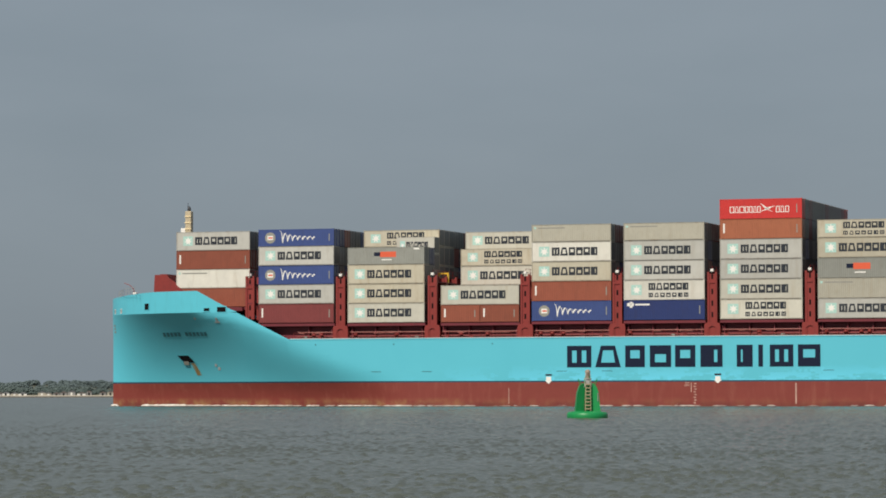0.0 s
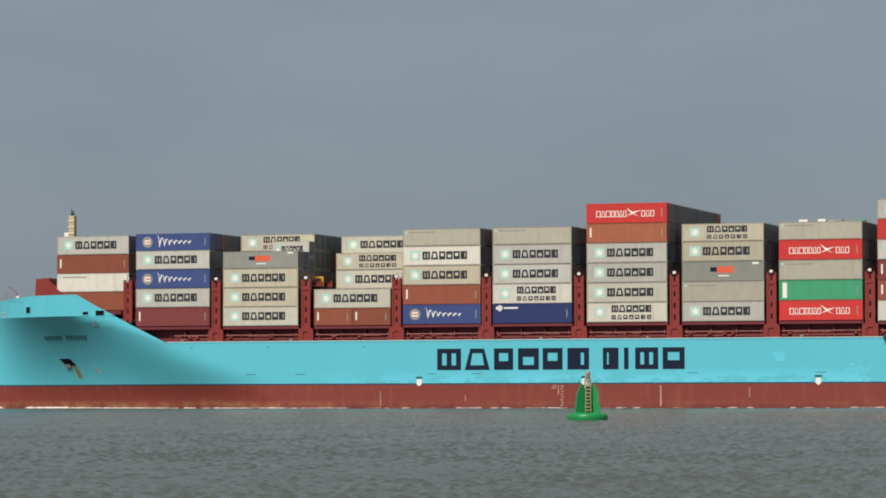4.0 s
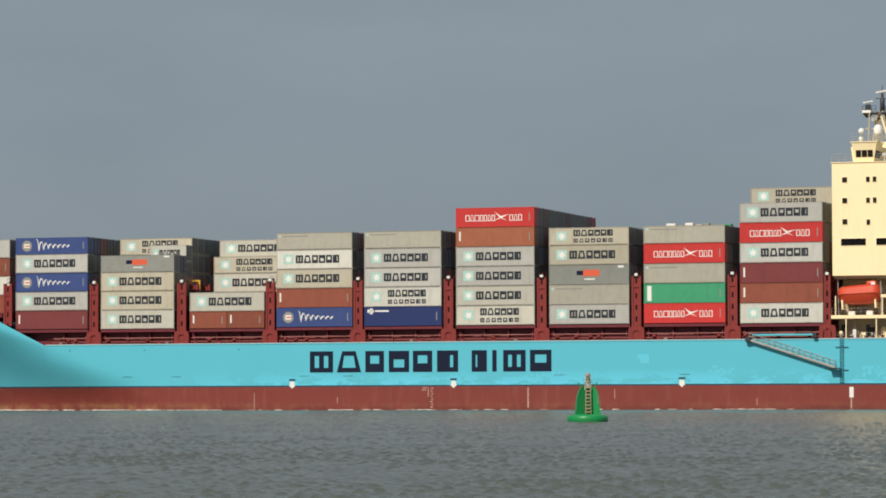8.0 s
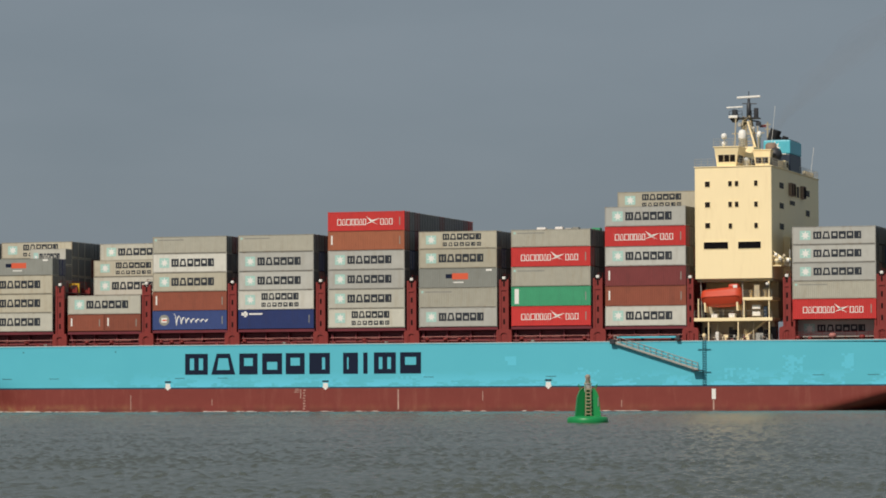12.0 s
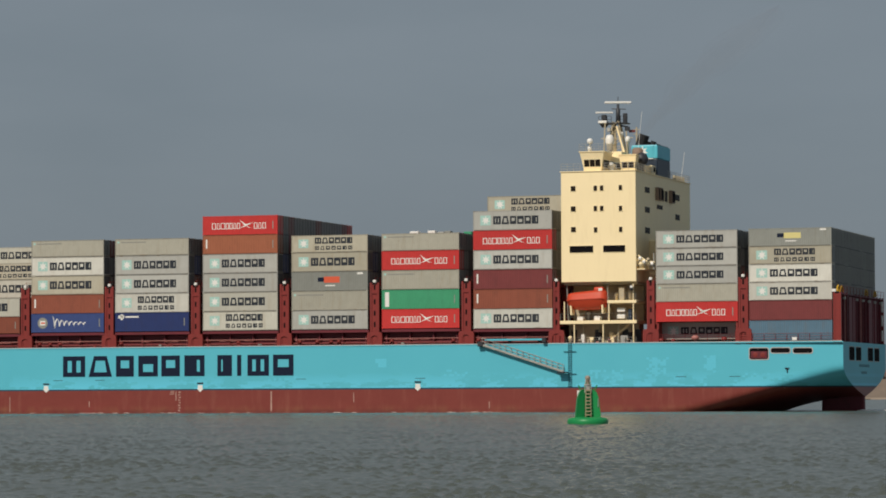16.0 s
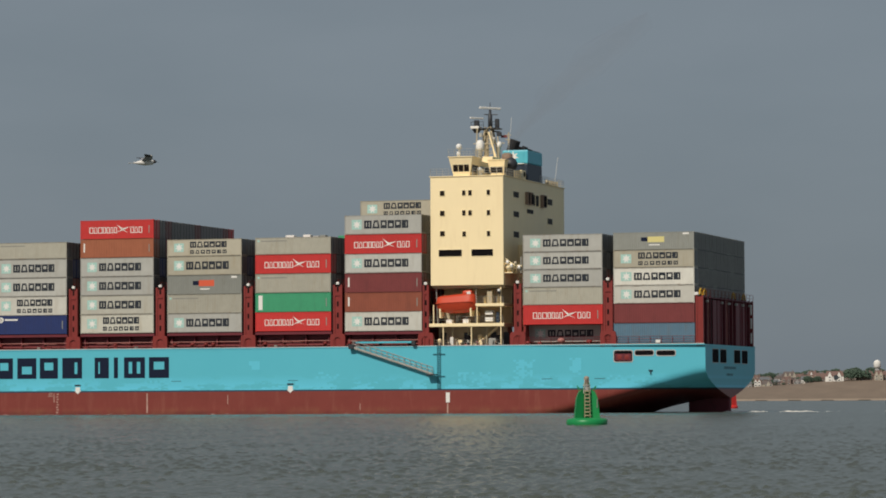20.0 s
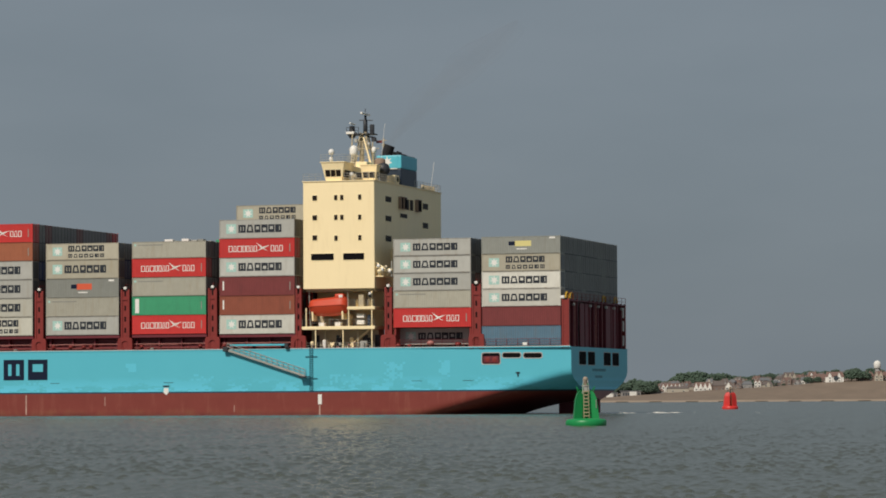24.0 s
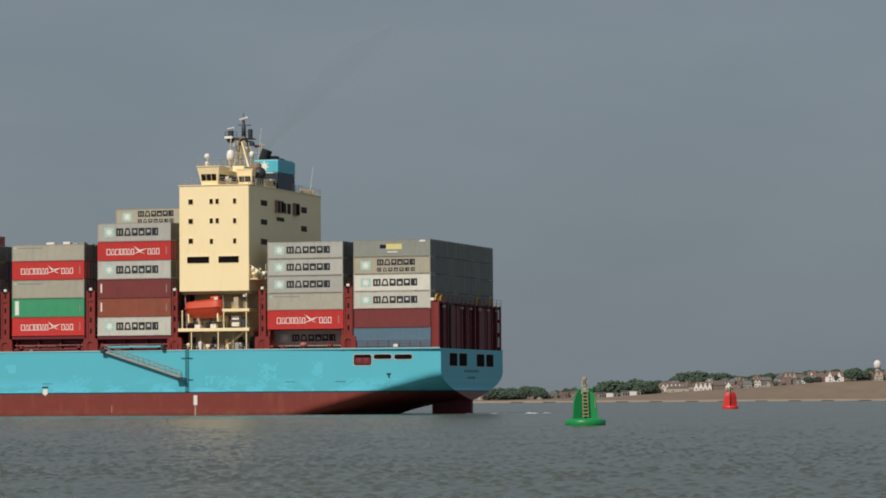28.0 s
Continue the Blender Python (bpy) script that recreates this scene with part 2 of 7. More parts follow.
M_DRUM = material("brown_insulated_casing", (0.27, 0.19, 0.14), 0.7, vary=0.2, stain=(0.12, 0.09, 0.07), stain_amount=0.6)
M_ORANGELOGO = material("orange_red_logo", (0.68, 0.11, 0.05), 0.5, vary=0.05)
M_YELLOWLOGO = material("pale_yellow_logo", (0.70, 0.62, 0.26), 0.5, vary=0.05)


def box_paint(name, rgb, corrugated, dirt=RUST, amount=0.35):
    return material(name, rgb, 0.48, vary=0.13, grain=0.9, stain=dirt, stain_amount=amount, streak=True, corrugate=0.03 if corrugated else 0.0, random_tint=0.13, bump=0.01, specks=tuple(0.45 * c + 0.3 * q for c, q in zip(rgb, dirt)), runs=tuple(0.55 * c + 0.3 * q for c, q in zip(rgb, dirt)))


PAINT = {
    "grey": box_paint("weathered_grey_container_paint", (0.46, 0.46, 0.425), False, (0.30, 0.26, 0.19), 0.40),
    "cream": box_paint("weathered_cream_container_paint", (0.52, 0.51, 0.44), False, (0.36, 0.29, 0.18), 0.45),
    "white": box_paint("off_white_container_paint", (0.61, 0.60, 0.54), False, (0.38, 0.32, 0.22), 0.35),
    "tan": box_paint("tan_weathered_container_paint", (0.455, 0.425, 0.335), False, (0.34, 0.25, 0.14), 0.5),
    "plain": box_paint("dull_beige_container_paint", (0.43, 0.415, 0.345), True, (0.30, 0.24, 0.16), 0.45),
    "brown": box_paint("red_brown_container_paint", (0.255, 0.075, 0.045), True, (0.14, 0.05, 0.035), 0.4),
    "rust": box_paint("orange_brown_container_paint", (0.34, 0.115, 0.060), True, (0.20, 0.07, 0.04), 0.35),
    "maroon": box_paint("maroon_container_paint", (0.185, 0.042, 0.042), True, (0.10, 0.03, 0.03), 0.4),
    "blue": box_paint("royal_blue_container_paint", (0.045, 0.075, 0.225), True, (0.04, 0.05, 0.12), 0.4),
    "navy": box_paint("navy_container_paint", (0.022, 0.038, 0.14), True, (0.03, 0.03, 0.07), 0.4),
    "steelblue": box_paint("faded_steel_blue_container_paint", (0.11, 0.20, 0.28), True, (0.14, 0.14, 0.14), 0.5),
    "red": box_paint("bright_red_container_paint", (0.56, 0.040, 0.037), True, (0.34, 0.03, 0.035), 0.35),
    "green": box_paint("green_container_paint", (0.055, 0.32, 0.165), True, (0.05, 0.20, 0.12), 0.3),
    "pogrey": box_paint("dark_grey_green_container_paint", (0.265, 0.275, 0.25), True, (0.18, 0.16, 0.12), 0.4),
    # grey darkened to stand for aft ends that lie in shade
    "shade": box_paint("weathered_shade_darkened_grey_paint", (0.135, 0.14, 0.14), True, (0.12, 0.10, 0.08), 0.4),
}


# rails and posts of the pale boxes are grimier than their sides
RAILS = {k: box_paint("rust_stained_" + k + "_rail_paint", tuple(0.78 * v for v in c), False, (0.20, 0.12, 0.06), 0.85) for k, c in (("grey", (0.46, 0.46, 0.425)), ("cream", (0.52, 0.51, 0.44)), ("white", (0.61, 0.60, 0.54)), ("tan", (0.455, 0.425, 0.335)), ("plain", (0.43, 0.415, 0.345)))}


# ---- mesh helpers ----
def link_mesh(name, bm, mat, parent=None, label="", smooth=False):
    me = bpy.data.meshes.new(name)
    bm.to_mesh(me)
    bm.free()
    for m in mat if isinstance(mat, (list, tuple)) else [mat]:
        me.materials.append(m)
    if smooth:
        me.polygons.foreach_set("use_smooth", [True] * len(me.polygons))
    ob = new(name, me)
    ob.parent = parent
    if label:
        tagged(ob, label)
    return ob


def part(name, bm, mat, parent, label="", smooth=False):
    return link_mesh(name, bm, mat, parent, label, smooth)


def empty(name):
    ob = new(name)
    ob.empty_display_size = 0.5
    return ob


CUBE = [(0, 0, 0), (1, 0, 0), (1, 1, 0), (0, 1, 0), (0, 0, 1), (1, 0, 1), (1, 1, 1), (0, 1, 1)]
CUBE_FACES = [(0, 3, 2, 1), (4, 5, 6, 7), (0, 1, 5, 4), (1, 2, 6, 5), (2, 3, 7, 6), (3, 0, 4, 7)]


def add_box(bm, x0, y0, z0, x1, y1, z1, m=None):
    v = [Vector((x0 + (x1 - x0) * a, y0 + (y1 - y0) * b, z0 + (z1 - z0) * c)) for a, b, c in CUBE]
    vs = [bm.verts.new(m @ p if m else p) for p in v]
    for f in CUBE_FACES:
        bm.faces.new([vs[i] for i in f])


def boxes(*rows):
    bm = bmesh.new()
    for r in rows:
        add_box(bm, *r)
    return bm


def soft_box(x0, y0, z0, x1, y1, z1, r=0.03, seg=1):
    bm = boxes((x0, y0, z0, x1, y1, z1))
    bmesh.ops.bevel(bm, geom=bm.edges[:], offset=r, segments=seg, affect="EDGES", profile=0.6)
    return bm


def add_prism(bm, base, top):
    """A solid between two rings of points with the same count."""
    a, b = [bm.verts.new(p) for p in base], [bm.verts.new(p) for p in top]
    k = len(a)
    bm.faces.new(a[::-1]), bm.faces.new(b)
    for i in range(k):
        bm.faces.new((a[i], a[(i + 1) % k], b[(i + 1) % k], b[i]))


def add_tube(bm, p, q, r, seg=6, r2=None):
    p, q = Vector(p), Vector(q)
    turn = (q - p).to_track_quat("Z", "Y").to_matrix()
    r2 = r if r2 is None else r2
    ring = [turn @ Vector((math.cos(2 * math.pi * i / seg), math.sin(2 * math.pi * i / seg), 0)) for i in range(seg)]
    add_prism(bm, [p + d * r for d in ring], [q + d * max(r2, 0.001) for d in ring])


def tubes(*rows, seg=6):
    bm = bmesh.new()
    for r in rows:
        add_tube(bm, *r, seg=seg)
    return bm


def lathe(profile, seg=20, at=(0, 0, 0)):
    """A solid of revolution about z through at; profile is (radius, height) from the bottom up."""
    bm = bmesh.new()
    rings = [[bm.verts.new((at[0] + max(r, 0.002) * math.cos(2 * math.pi * i / seg), at[1] + max(r, 0.002) * math.sin(2 * math.pi * i / seg), at[2] + z)) for i in range(seg)] for r, z in profile]
    bm.faces.new(rings[0][::-1]), bm.faces.new(rings[-1])
    for a, b in zip(rings, rings[1:]):
        for i in range(seg):
            bm.faces.new((a[i], a[(i + 1) % seg], b[(i + 1) % seg], b[i]))
    return bm


def railing(points, height=1.1, step=1.5, rails=3, r=0.035):
    """Posts and rails along a line of points."""
    bm = bmesh.new()
    for a, b in zip(points, points[1:]):
        a, b = Vector(a), Vector(b)
        n = max(1, round((b - a).length / step))
        for i in range(n + 1):
            p = a.lerp(b, i / n)
            add_tube(bm, p, p + Vector((0, 0, height)), r, 4)
        for k in range(rails):
            up = Vector((0, 0, height * (k + 1) / rails))
            add_tube(bm, a + up, b + up, r * 0.8, 4)
    return bm


# ---- the ship's way: steady, to the left and slowly away ----
SHIP_START, SHIP_SPEED, SHIP_GAIN = (52.031, 485.278, 0.06), (-4.7983, 1.3413, -0.0066), (-0.0015, 0.00877, 0.0)


def ship_pose(t):
    return pose(*(a + v * t + g * t * t for a, v, g in zip(SHIP_START, SHIP_SPEED, SHIP_GAIN)), 0, 0, -17.874 - 0.0205 * t + 0.002226 * t * t)


def sail(ob, m):
    """Carry a thing along with the ship; m is its pose in the ship's space (x aft, y to starboard, z up)."""
    walk(ob, [(t, ship_pose(t) @ m) for t in (0, 4, 8, 12, 16, 20, 24, 28)])


ABOARD = []      # things that ride on the ship, with their poses in its space


def aboard(ob, m):
    ob.matrix_basis = ship_pose(0) @ m
    ABOARD.append((ob, m))
    return ob


# ---- sea ----
def sea_sheet():
    """One sheet to the horizon, hollowed a little under the choppy water near the shore."""
    bm = bmesh.new()
    rings = [[bm.verts.new((r * math.cos(2 * math.pi * i / 96), r * math.sin(2 * math.pi * i / 96), z)) for i in range(96)] for r, z in ((20, -0.6), (560, -0.6), (660, -0.03), (1500, -0.03), (4850, -0.03))]
    bm.faces.new(rings[0])
    for a, b in zip(rings, rings[1:]):
        for i in range(96):
            bm.faces.new((a[i], b[i], b[(i + 1) % 96], a[(i + 1) % 96]))
    return tagged(link_mesh("water", bm, water_material("far_water", 0.35, 0.3)), "grey-green estuary water out to the horizon", "sea", kind="structure")


def wave_heights(x, y):
    """Short wind chop in many directions, over a faint longer swell."""
    rng = np.random.RandomState(7)
    z = np.zeros_like(x)
    for i in range(70):
        lam = math.exp(rng.uniform(math.log(0.24), math.log(0.62)))
        ang = rng.normal(radians(264), radians(36))
        k = 2 * math.pi / lam
        z += 0.0064 * lam ** 0.9 * np.sin(k * (x * math.cos(ang) + y * math.sin(ang)) + rng.uniform(0, 6.283))
    gust = np.zeros_like(x)
    for i in range(10):
        lam, ang = rng.uniform(6, 30), rng.uniform(0, 6.283)
        gust += np.sin(2 * math.pi / lam * (x * math.cos(ang) + 0.5 * y * math.sin(ang)) + rng.uniform(0, 6.283))
    crest_field = z / z.std() * (1 + 0.06 * gust)
    z = 0.58 * z + 0.026 * np.clip(crest_field - 1.4, 0, 1.5)          # smooth water with scattered sharp crests
    for i in range(8):
        lam, ang = rng.uniform(4, 11), rng.normal(radians(240), radians(30))
        z += 0.0003 * lam * np.sin(2 * math.pi / lam * (x * math.cos(ang) + y * math.sin(ang)) + rng.uniform(0, 6.283))
    return z


def wave_sheet():
    """The choppy surface before and around the ship, as relief."""
    n, c = 1450, 600
    y = 50 * np.exp(np.linspace(0, math.log(690 / 50), n))
    u = np.linspace(-1, 1, c)
    half = 0.142 * y + 11
    X, Y = u[None, :] * half[:, None], np.repeat(y[:, None], c, 1)
    Z = wave_heights(X, Y) * np.clip((690 - Y) / 40, 0, 1)
    co = np.stack([X, Y, Z], -1).reshape(-1, 3).astype(np.float32)
    i = (np.arange(n - 1)[:, None] * c + np.arange(c - 1)[None, :]).reshape(-1)
    quads = np.stack([i, i + 1, i + 1 + c, i + c], -1).astype(np.int32)
    me = bpy.data.meshes.new("water")
    me.vertices.add(len(co)), me.vertices.foreach_set("co", co.reshape(-1))
    me.loops.add(quads.size), me.loops.foreach_set("vertex_index", quads.reshape(-1))
    me.polygons.add(len(quads)), me.polygons.foreach_set("loop_start", np.arange(0, quads.size, 4, dtype=np.int32))
    me.polygons.foreach_set("use_smooth", np.ones(len(quads), dtype=bool))
    me.update(calc_edges=True)
    me.materials.append(water_material("choppy_water", 0.03, 4.0))
    return tagged(new("water", me), "choppy grey-brown estuary water with small wind waves", "sea", kind="structure")


sea_sheet()
WAVES = wave_sheet()

# ---- hull ----
MID, HALF = 17.3, 17.55        # middle line and half beam
STEM, STERN = -115.75, 86.7
KNUCKLE, SHEER, BOW_TOP = 14.35, 10.08, 17.7


def top_line(s):
    if s < -94.9:
        return BOW_TOP - 0.75 * max(0.0, (-103 - s) / 12.7) ** 1.4
    if s < -79.2:
        return SHEER + (BOW_TOP - SHEER) * (-79.2 - s) / 15.7
    return SHEER


def keel_rise(s):
    return 2.15 - 2.15 * (max(0.0, STERN - s) / 12.3) ** 2


def half_breadth(s, z):
    b = HALF
    if s < -60:                                    # entrance: fine at the water, full and flared at the knuckle
        u = min(1.0, (-60 - s) / (-60 - STEM))
        low = 1 - u ** 1.3 - 0.13 * math.sin(math.pi * max(0.0, (u - 0.5) / 0.5))
        v = max(0.0, min(1.0, (-82 - s) / (-82 - STEM)))
        high = max(0.0, 1 - v ** 2.2) ** 0.75
        x = max(0.0, min(1.0, (-57 - s) / 41))
        full = 4.2 + (KNUCKLE - 4.2) * x * x * (3 - 2 * x)          # height at which the flare ends
        t = max(0.0, min(1.0, z / full))
        soft = max(0.0, min(1.0, (s + 97) / 24))
        soft = soft * soft * (3 - 2 * soft)
        f = (1 - soft) * t ** 1.75 + soft * t * t * (3 - 2 * t)
        b = HALF * (low + (high - low) * f)
    if s > 40:                                     # run: the bottom rises towards the transom
        zk = keel_rise(s)
        zc = 6.6 * (max(0.0, s - 58.0) / 28.7) ** 1.3 - 0.02
        v = max(0.0, min(1.0, (z - zk) / max(0.05, zc - zk)))
        b = (HALF - 0.35 * max(0.0, (s - 60) / 26.7)) * (1 - (1 - v) ** 1.9)
    return b


def stations():
    fore = [STEM + 36 * (i / 34) ** 1.9 for i in range(35)]
    return sorted(fore + [-94.9, -87.73, -79.2]) + [-78 + 1.5 * i for i in range(17)] + [-52, -49, -45, -40, -30, -20, -10, 0, 10, 20, 30, 38, 42] + [44 + 1.525 * i for i in range(29)]


def skin(levels, rows, sharp_top=False):
    """Both sides of the shell between the given heights (each a function of the station)."""
    bm = bmesh.new()
    for side in (-1, 1):
        grid = []
        for s in rows:
            line = []
            for zf in levels:
                z = zf(s)
                if s > 60:
                    z = max(z, keel_rise(s))
                line.append(bm.verts.new((s, MID + side * half_breadth(s, z), z)))
            grid.append(line)
        for a, b in zip(grid, grid[1:]):
            for i in range(len(levels) - 1):
                q = (a[i], b[i], b[i + 1], a[i + 1])
                bm.faces.new(q if side < 0 else q[::-1])
    bmesh.ops.remove_doubles(bm, verts=bm.verts[:], dist=0.002)
    bmesh.ops.dissolve_degenerate(bm, edges=bm.edges[:], dist=0.002)
    return bm


SHIP = empty("container_ship")
tagged(SHIP, "long light-blue container ship with red boot top, under way", "ship")
ABOARD.append((SHIP, Matrix.Identity(4)))
_low = [-3.0, -1.6, -0.8, -0.3, 0, 0.3, 0.6, 0.9, 1.2, 1.6, 2.0, 2.4, 2.8, 3.2, 3.65, 4.2, 4.8, 5.4, 6.0, 6.6, 7.2, 8, 9, 9.7]
LEVELS = [lambda s, z=z: z for z in _low] + [lambda s, f=f: 9.7 + (min(top_line(s), KNUCKLE) - 9.7) * f for f in (0.15, 0.4, 0.6, 0.75, 0.88, 1.0)]
part("hull", skin(LEVELS, stations()), M_HULL, SHIP, "light-blue topsides over a scuffed red boot top", smooth=True)
_bow = [s for s in stations() if s < -87.7]
part("bow_bulwark", skin([lambda s, f=f: KNUCKLE + 0.004 + (max(top_line(s), KNUCKLE + 0.004) - KNUCKLE - 0.004) * f for f in (0, 0.5, 1)], _bow), M_BLUE, SHIP, smooth=True)


def transom():
    bm = bmesh.new()
    zs = [2.15, 2.5, 3.0, 3.64, 4.4, 5.2, 6.0, 6.6, 7.1, 8.0, SHEER]
    left = [bm.verts.new((STERN, MID - half_breadth(STERN, z), z)) for z in zs]
    right = [bm.verts.new((STERN, MID + half_breadth(STERN, z), z)) for z in zs]
    for i in range(len(zs) - 1):
        bm.faces.new((left[i], right[i], right[i + 1], left[i + 1]))
    bmesh.ops.remove_doubles(bm, verts=bm.verts[:], dist=0.002)
    return bm


part("transom", transom(), M_HULL, SHIP, "flat light-blue stern")
# darker than the hull's red: shade under the stern is put into its colour
part("rudder", soft_box(80.2, MID - 0.55, -3, 86.6, MID + 0.55, 2.9, 0.2, 2), M_DARKRED, SHIP)


def deck():
    bm = bmesh.new()
    rows = [s for s in stations() if s > -114]
    level = [9.86 if s > -89.2 else 14.6 for s in rows]
    near = [bm.verts.new((s, min(MID, MID - half_breadth(s, z) + 0.3), z)) for s, z in zip(rows, level)]
    far = [bm.verts.new((s, max(MID, MID + half_breadth(s, z) - 0.3), z)) for s, z in zip(rows, level)]
    for i in range(len(rows) - 1):
        if level[i] == level[i + 1]:
            bm.faces.new((near[i], near[i + 1], far[i + 1], far[i]))
    return bm


part("main_deck", deck(), M_RED, SHIP)

# lettering on the side, as plain framed blocks the size of a letter
PATTERNS = ("11111 10101 10101 10101 11111", "11111 10001 10001 10001 11111", "11111 11111 10001 10001 11111", "11111 10001 10001 11111 11111", "11111 11101 11101 11101 11111", "11111 10111 10111 10111 11111", "11111 10001 10001 10001 11111")


def letter_block(a, b, z0, z1, y, thick, weight=0.26, kind=0):
    """One plain framed block, cut from a grid of five by five fields; kind 1 narrows upwards."""
    bm = bmesh.new()
    w, h = b - a, z1 - z0
    st = h * weight
    if w < 1.7 * st:
        add_box(bm, a, y - thick, z0, b, y, z1)
        return bm
    e = min(st, w * 0.26)
    gx, gz = (w - 3 * e) / 2, (h - 2.6 * st) / 2
    if gx < 0.2 * e:
        e = w / 4
        gx = e / 2
    xs = [a, a + e, a + e + gx, a + 2 * e + gx, b - e, b]
    zs = [z1, z1 - st * 0.9, z1 - st * 0.9 - gz, z0 + st * 0.9 + gz, z0 + st * 0.9, z0]
    c = (a + b) / 2
    at = lambda i, j: (c + (xs[i] - c) * (1 - 0.45 * (zs[j] - z0) / h if kind == 1 else 1.0), zs[j])
    front = {}
    for j, row in enumerate(PATTERNS[kind].split()):
        for i, f in enumerate(row):
            if f == "1":
                keys = ((i, j + 1), (i + 1, j + 1), (i + 1, j), (i, j))
                for k in keys:
                    if k not in front:
                        front[k] = bm.verts.new((at(*k)[0], y - thick, at(*k)[1]))
                bm.faces.new([front[k] for k in keys])
    rim = [d for d in bm.edges if len(d.link_faces) == 1]
    back = {v: bm.verts.new((v.co.x, y, v.co.z)) for d in rim for v in d.verts}
    for d in rim:
        u, v = d.verts
        bm.faces.new((u, v, back[v], back[u]))
    bmesh.ops.recalc_face_normals(bm, faces=bm.faces[:])
    return bm


KINDS = (0, 1, 3, 2, 3, 4, 5, 5, 0, 3)
_x = [(1003, 1047), (1054, 1100), (1108, 1143), (1152, 1190), (1197, 1233), (1242, 1281), (1306, 1334), (1344, 1352), (1364, 1405), (1413, 1452)]
_cells = [(-35.35 + (a - 1003) * 0.08457, -35.35 + (b - 1003) * 0.08457) for a, b in _x]
for (_a, _b), _k in zip(_cells, KINDS):
    part("letter_block", letter_block(_a, _b, 5.68, 8.86, MID - HALF - 0.004, 0.03, 0.24, _k), M_NAVY, SHIP, "plain dark blue framed block")


def arrow(x):
    bm = bmesh.new()
    pts = ((x - 0.38, 4.3), (x - 0.38, 3.75), (x - 0.55, 3.75), (x, 3.25), (x + 0.55, 3.75), (x + 0.38, 3.75), (x + 0.38, 4.3))
    add_prism(bm, [(u, MID - HALF - 0.004, v) for u, v in pts], [(u, MID - HALF - 0.03, v) for u, v in pts])
    bmesh.ops.recalc_face_normals(bm, faces=bm.faces[:])
    return bm


for _s in (-38.2, -12.55, 22.4):
    part("mark_arrow", arrow(_s), M_WHITE, SHIP, "small white downward arrow")
    part("mark_label", boxes((_s - 0.5, MID - HALF - 0.03, 4.45, _s + 0.5, MID - HALF - 0.004, 4.7)), M_INK, SHIP)
part("draught_mark", boxes((47.1, -0.29, 1.7, 47.7, -0.26, 3.2)), M_WHITE, SHIP)

# ---- containers ----
LONG, WIDE, GAP, PITCH = 12.192, 2.438, 0.025, 2.471
TALL, STD = 2.896, 2.591
MESHES = {}


def shared(key, make, mat, smooth=False):
    if key not in MESHES:
        me = bpy.data.meshes.new(key[0])
        bm = make()
        bm.to_mesh(me)
        bm.free()
        me.materials.append(mat)
        MESHES[key] = me
    return MESHES[key]


def piece(name, key, make, mat, parent):
    ob = new(name, shared((name,) + key, make, mat))
    ob.parent = parent
    return ob


def container_frame(n, h):
    """Corner posts, rails and corner castings."""
    p, bm = 0.12, bmesh.new()
    for x in (0, n - p):
        for y in (0, WIDE - p):
            add_box(bm, x, y, 0, x + p, y + p, h)
    for y in (0.012, WIDE - p - 0.012):
        add_box(bm, p, y, 0.03, n - p, y + p, 0.17)
        add_box(bm, p, y, h - 0.12, n - p, y + p, h - 0.02)
    for x in (0, n - p):
        add_box(bm, x, p, 0.03, x + p, WIDE - p, 0.17)
        add_box(bm, x, p, h - 0.15, x + p, WIDE - p, h - 0.03)
    for x in (-0.006, n - 0.174):
        for y in (-0.006, WIDE - 0.156):
            for z in (-0.01, h - 0.11):
                add_box(bm, x, y, z, x + 0.18, y + 0.162, z + 0.12)
    return bm


def door_leaves(n, h):
    bm = bmesh.new()
    for y in (0.14, WIDE / 2 + 0.02):
        add_box(bm, n - 0.05, y, 0.18, n - 0.005, y + WIDE / 2 - 0.16, h - 0.16)
    return bm


def cooling_unit(n, h):
    bm = boxes((n - 0.04, 0.16, 0.2, n, WIDE - 0.16, h - 0.15))
    add_box(bm, n, 0.35, h - 1.25, n + 0.03, WIDE - 0.35, h - 0.35)
    add_box(bm, n, 0.3, 0.4, n + 0.04, 1.1, 1.2)
    return bm


MARK_CELLS = [(0, 1.2), (1.3, 2.5), (2.62, 3.6), (3.73, 4.76), (4.87, 5.87), (5.98, 7.0)]


def word(cells, a, b, z0, z1, y, mat, ob, key, weight=0.26, kinds=KINDS[:6]):
    k = (b - a) / cells[-1][1]
    for i, (c, d) in enumerate(cells):
        piece("letter_block", key + (i,), lambda: letter_block(a + c * k, a + d * k, z0, z1, y, 0.008, weight, kinds[i % len(kinds)]), mat, ob)


def star_shape(x, z, r, y, points=7):
    bm = bmesh.new()
    ring = []
    for i in range(points * 2):
        q = r if i % 2 == 0 else r * 0.45
        a = math.pi * i / points
        ring.append((x + q * math.sin(a), z + q * math.cos(a)))
    add_prism(bm, [(u, y, v) for u, v in ring], [(u, y - 0.008, v) for u, v in ring])
    bmesh.ops.recalc_face_normals(bm, faces=bm.faces[:])
    return bm


def disc_shape(x, z, r, y, seg=18):
    bm = bmesh.new()
    ring = [(x + r * math.cos(2 * math.pi * i / seg), z + r * math.sin(2 * math.pi * i / seg)) for i in range(seg)]
    add_prism(bm, [(u, y, v) for u, v in ring], [(u, y - 0.006, v) for u, v in ring])
    bmesh.ops.recalc_face_normals(bm, faces=bm.faces[:])
    return bm


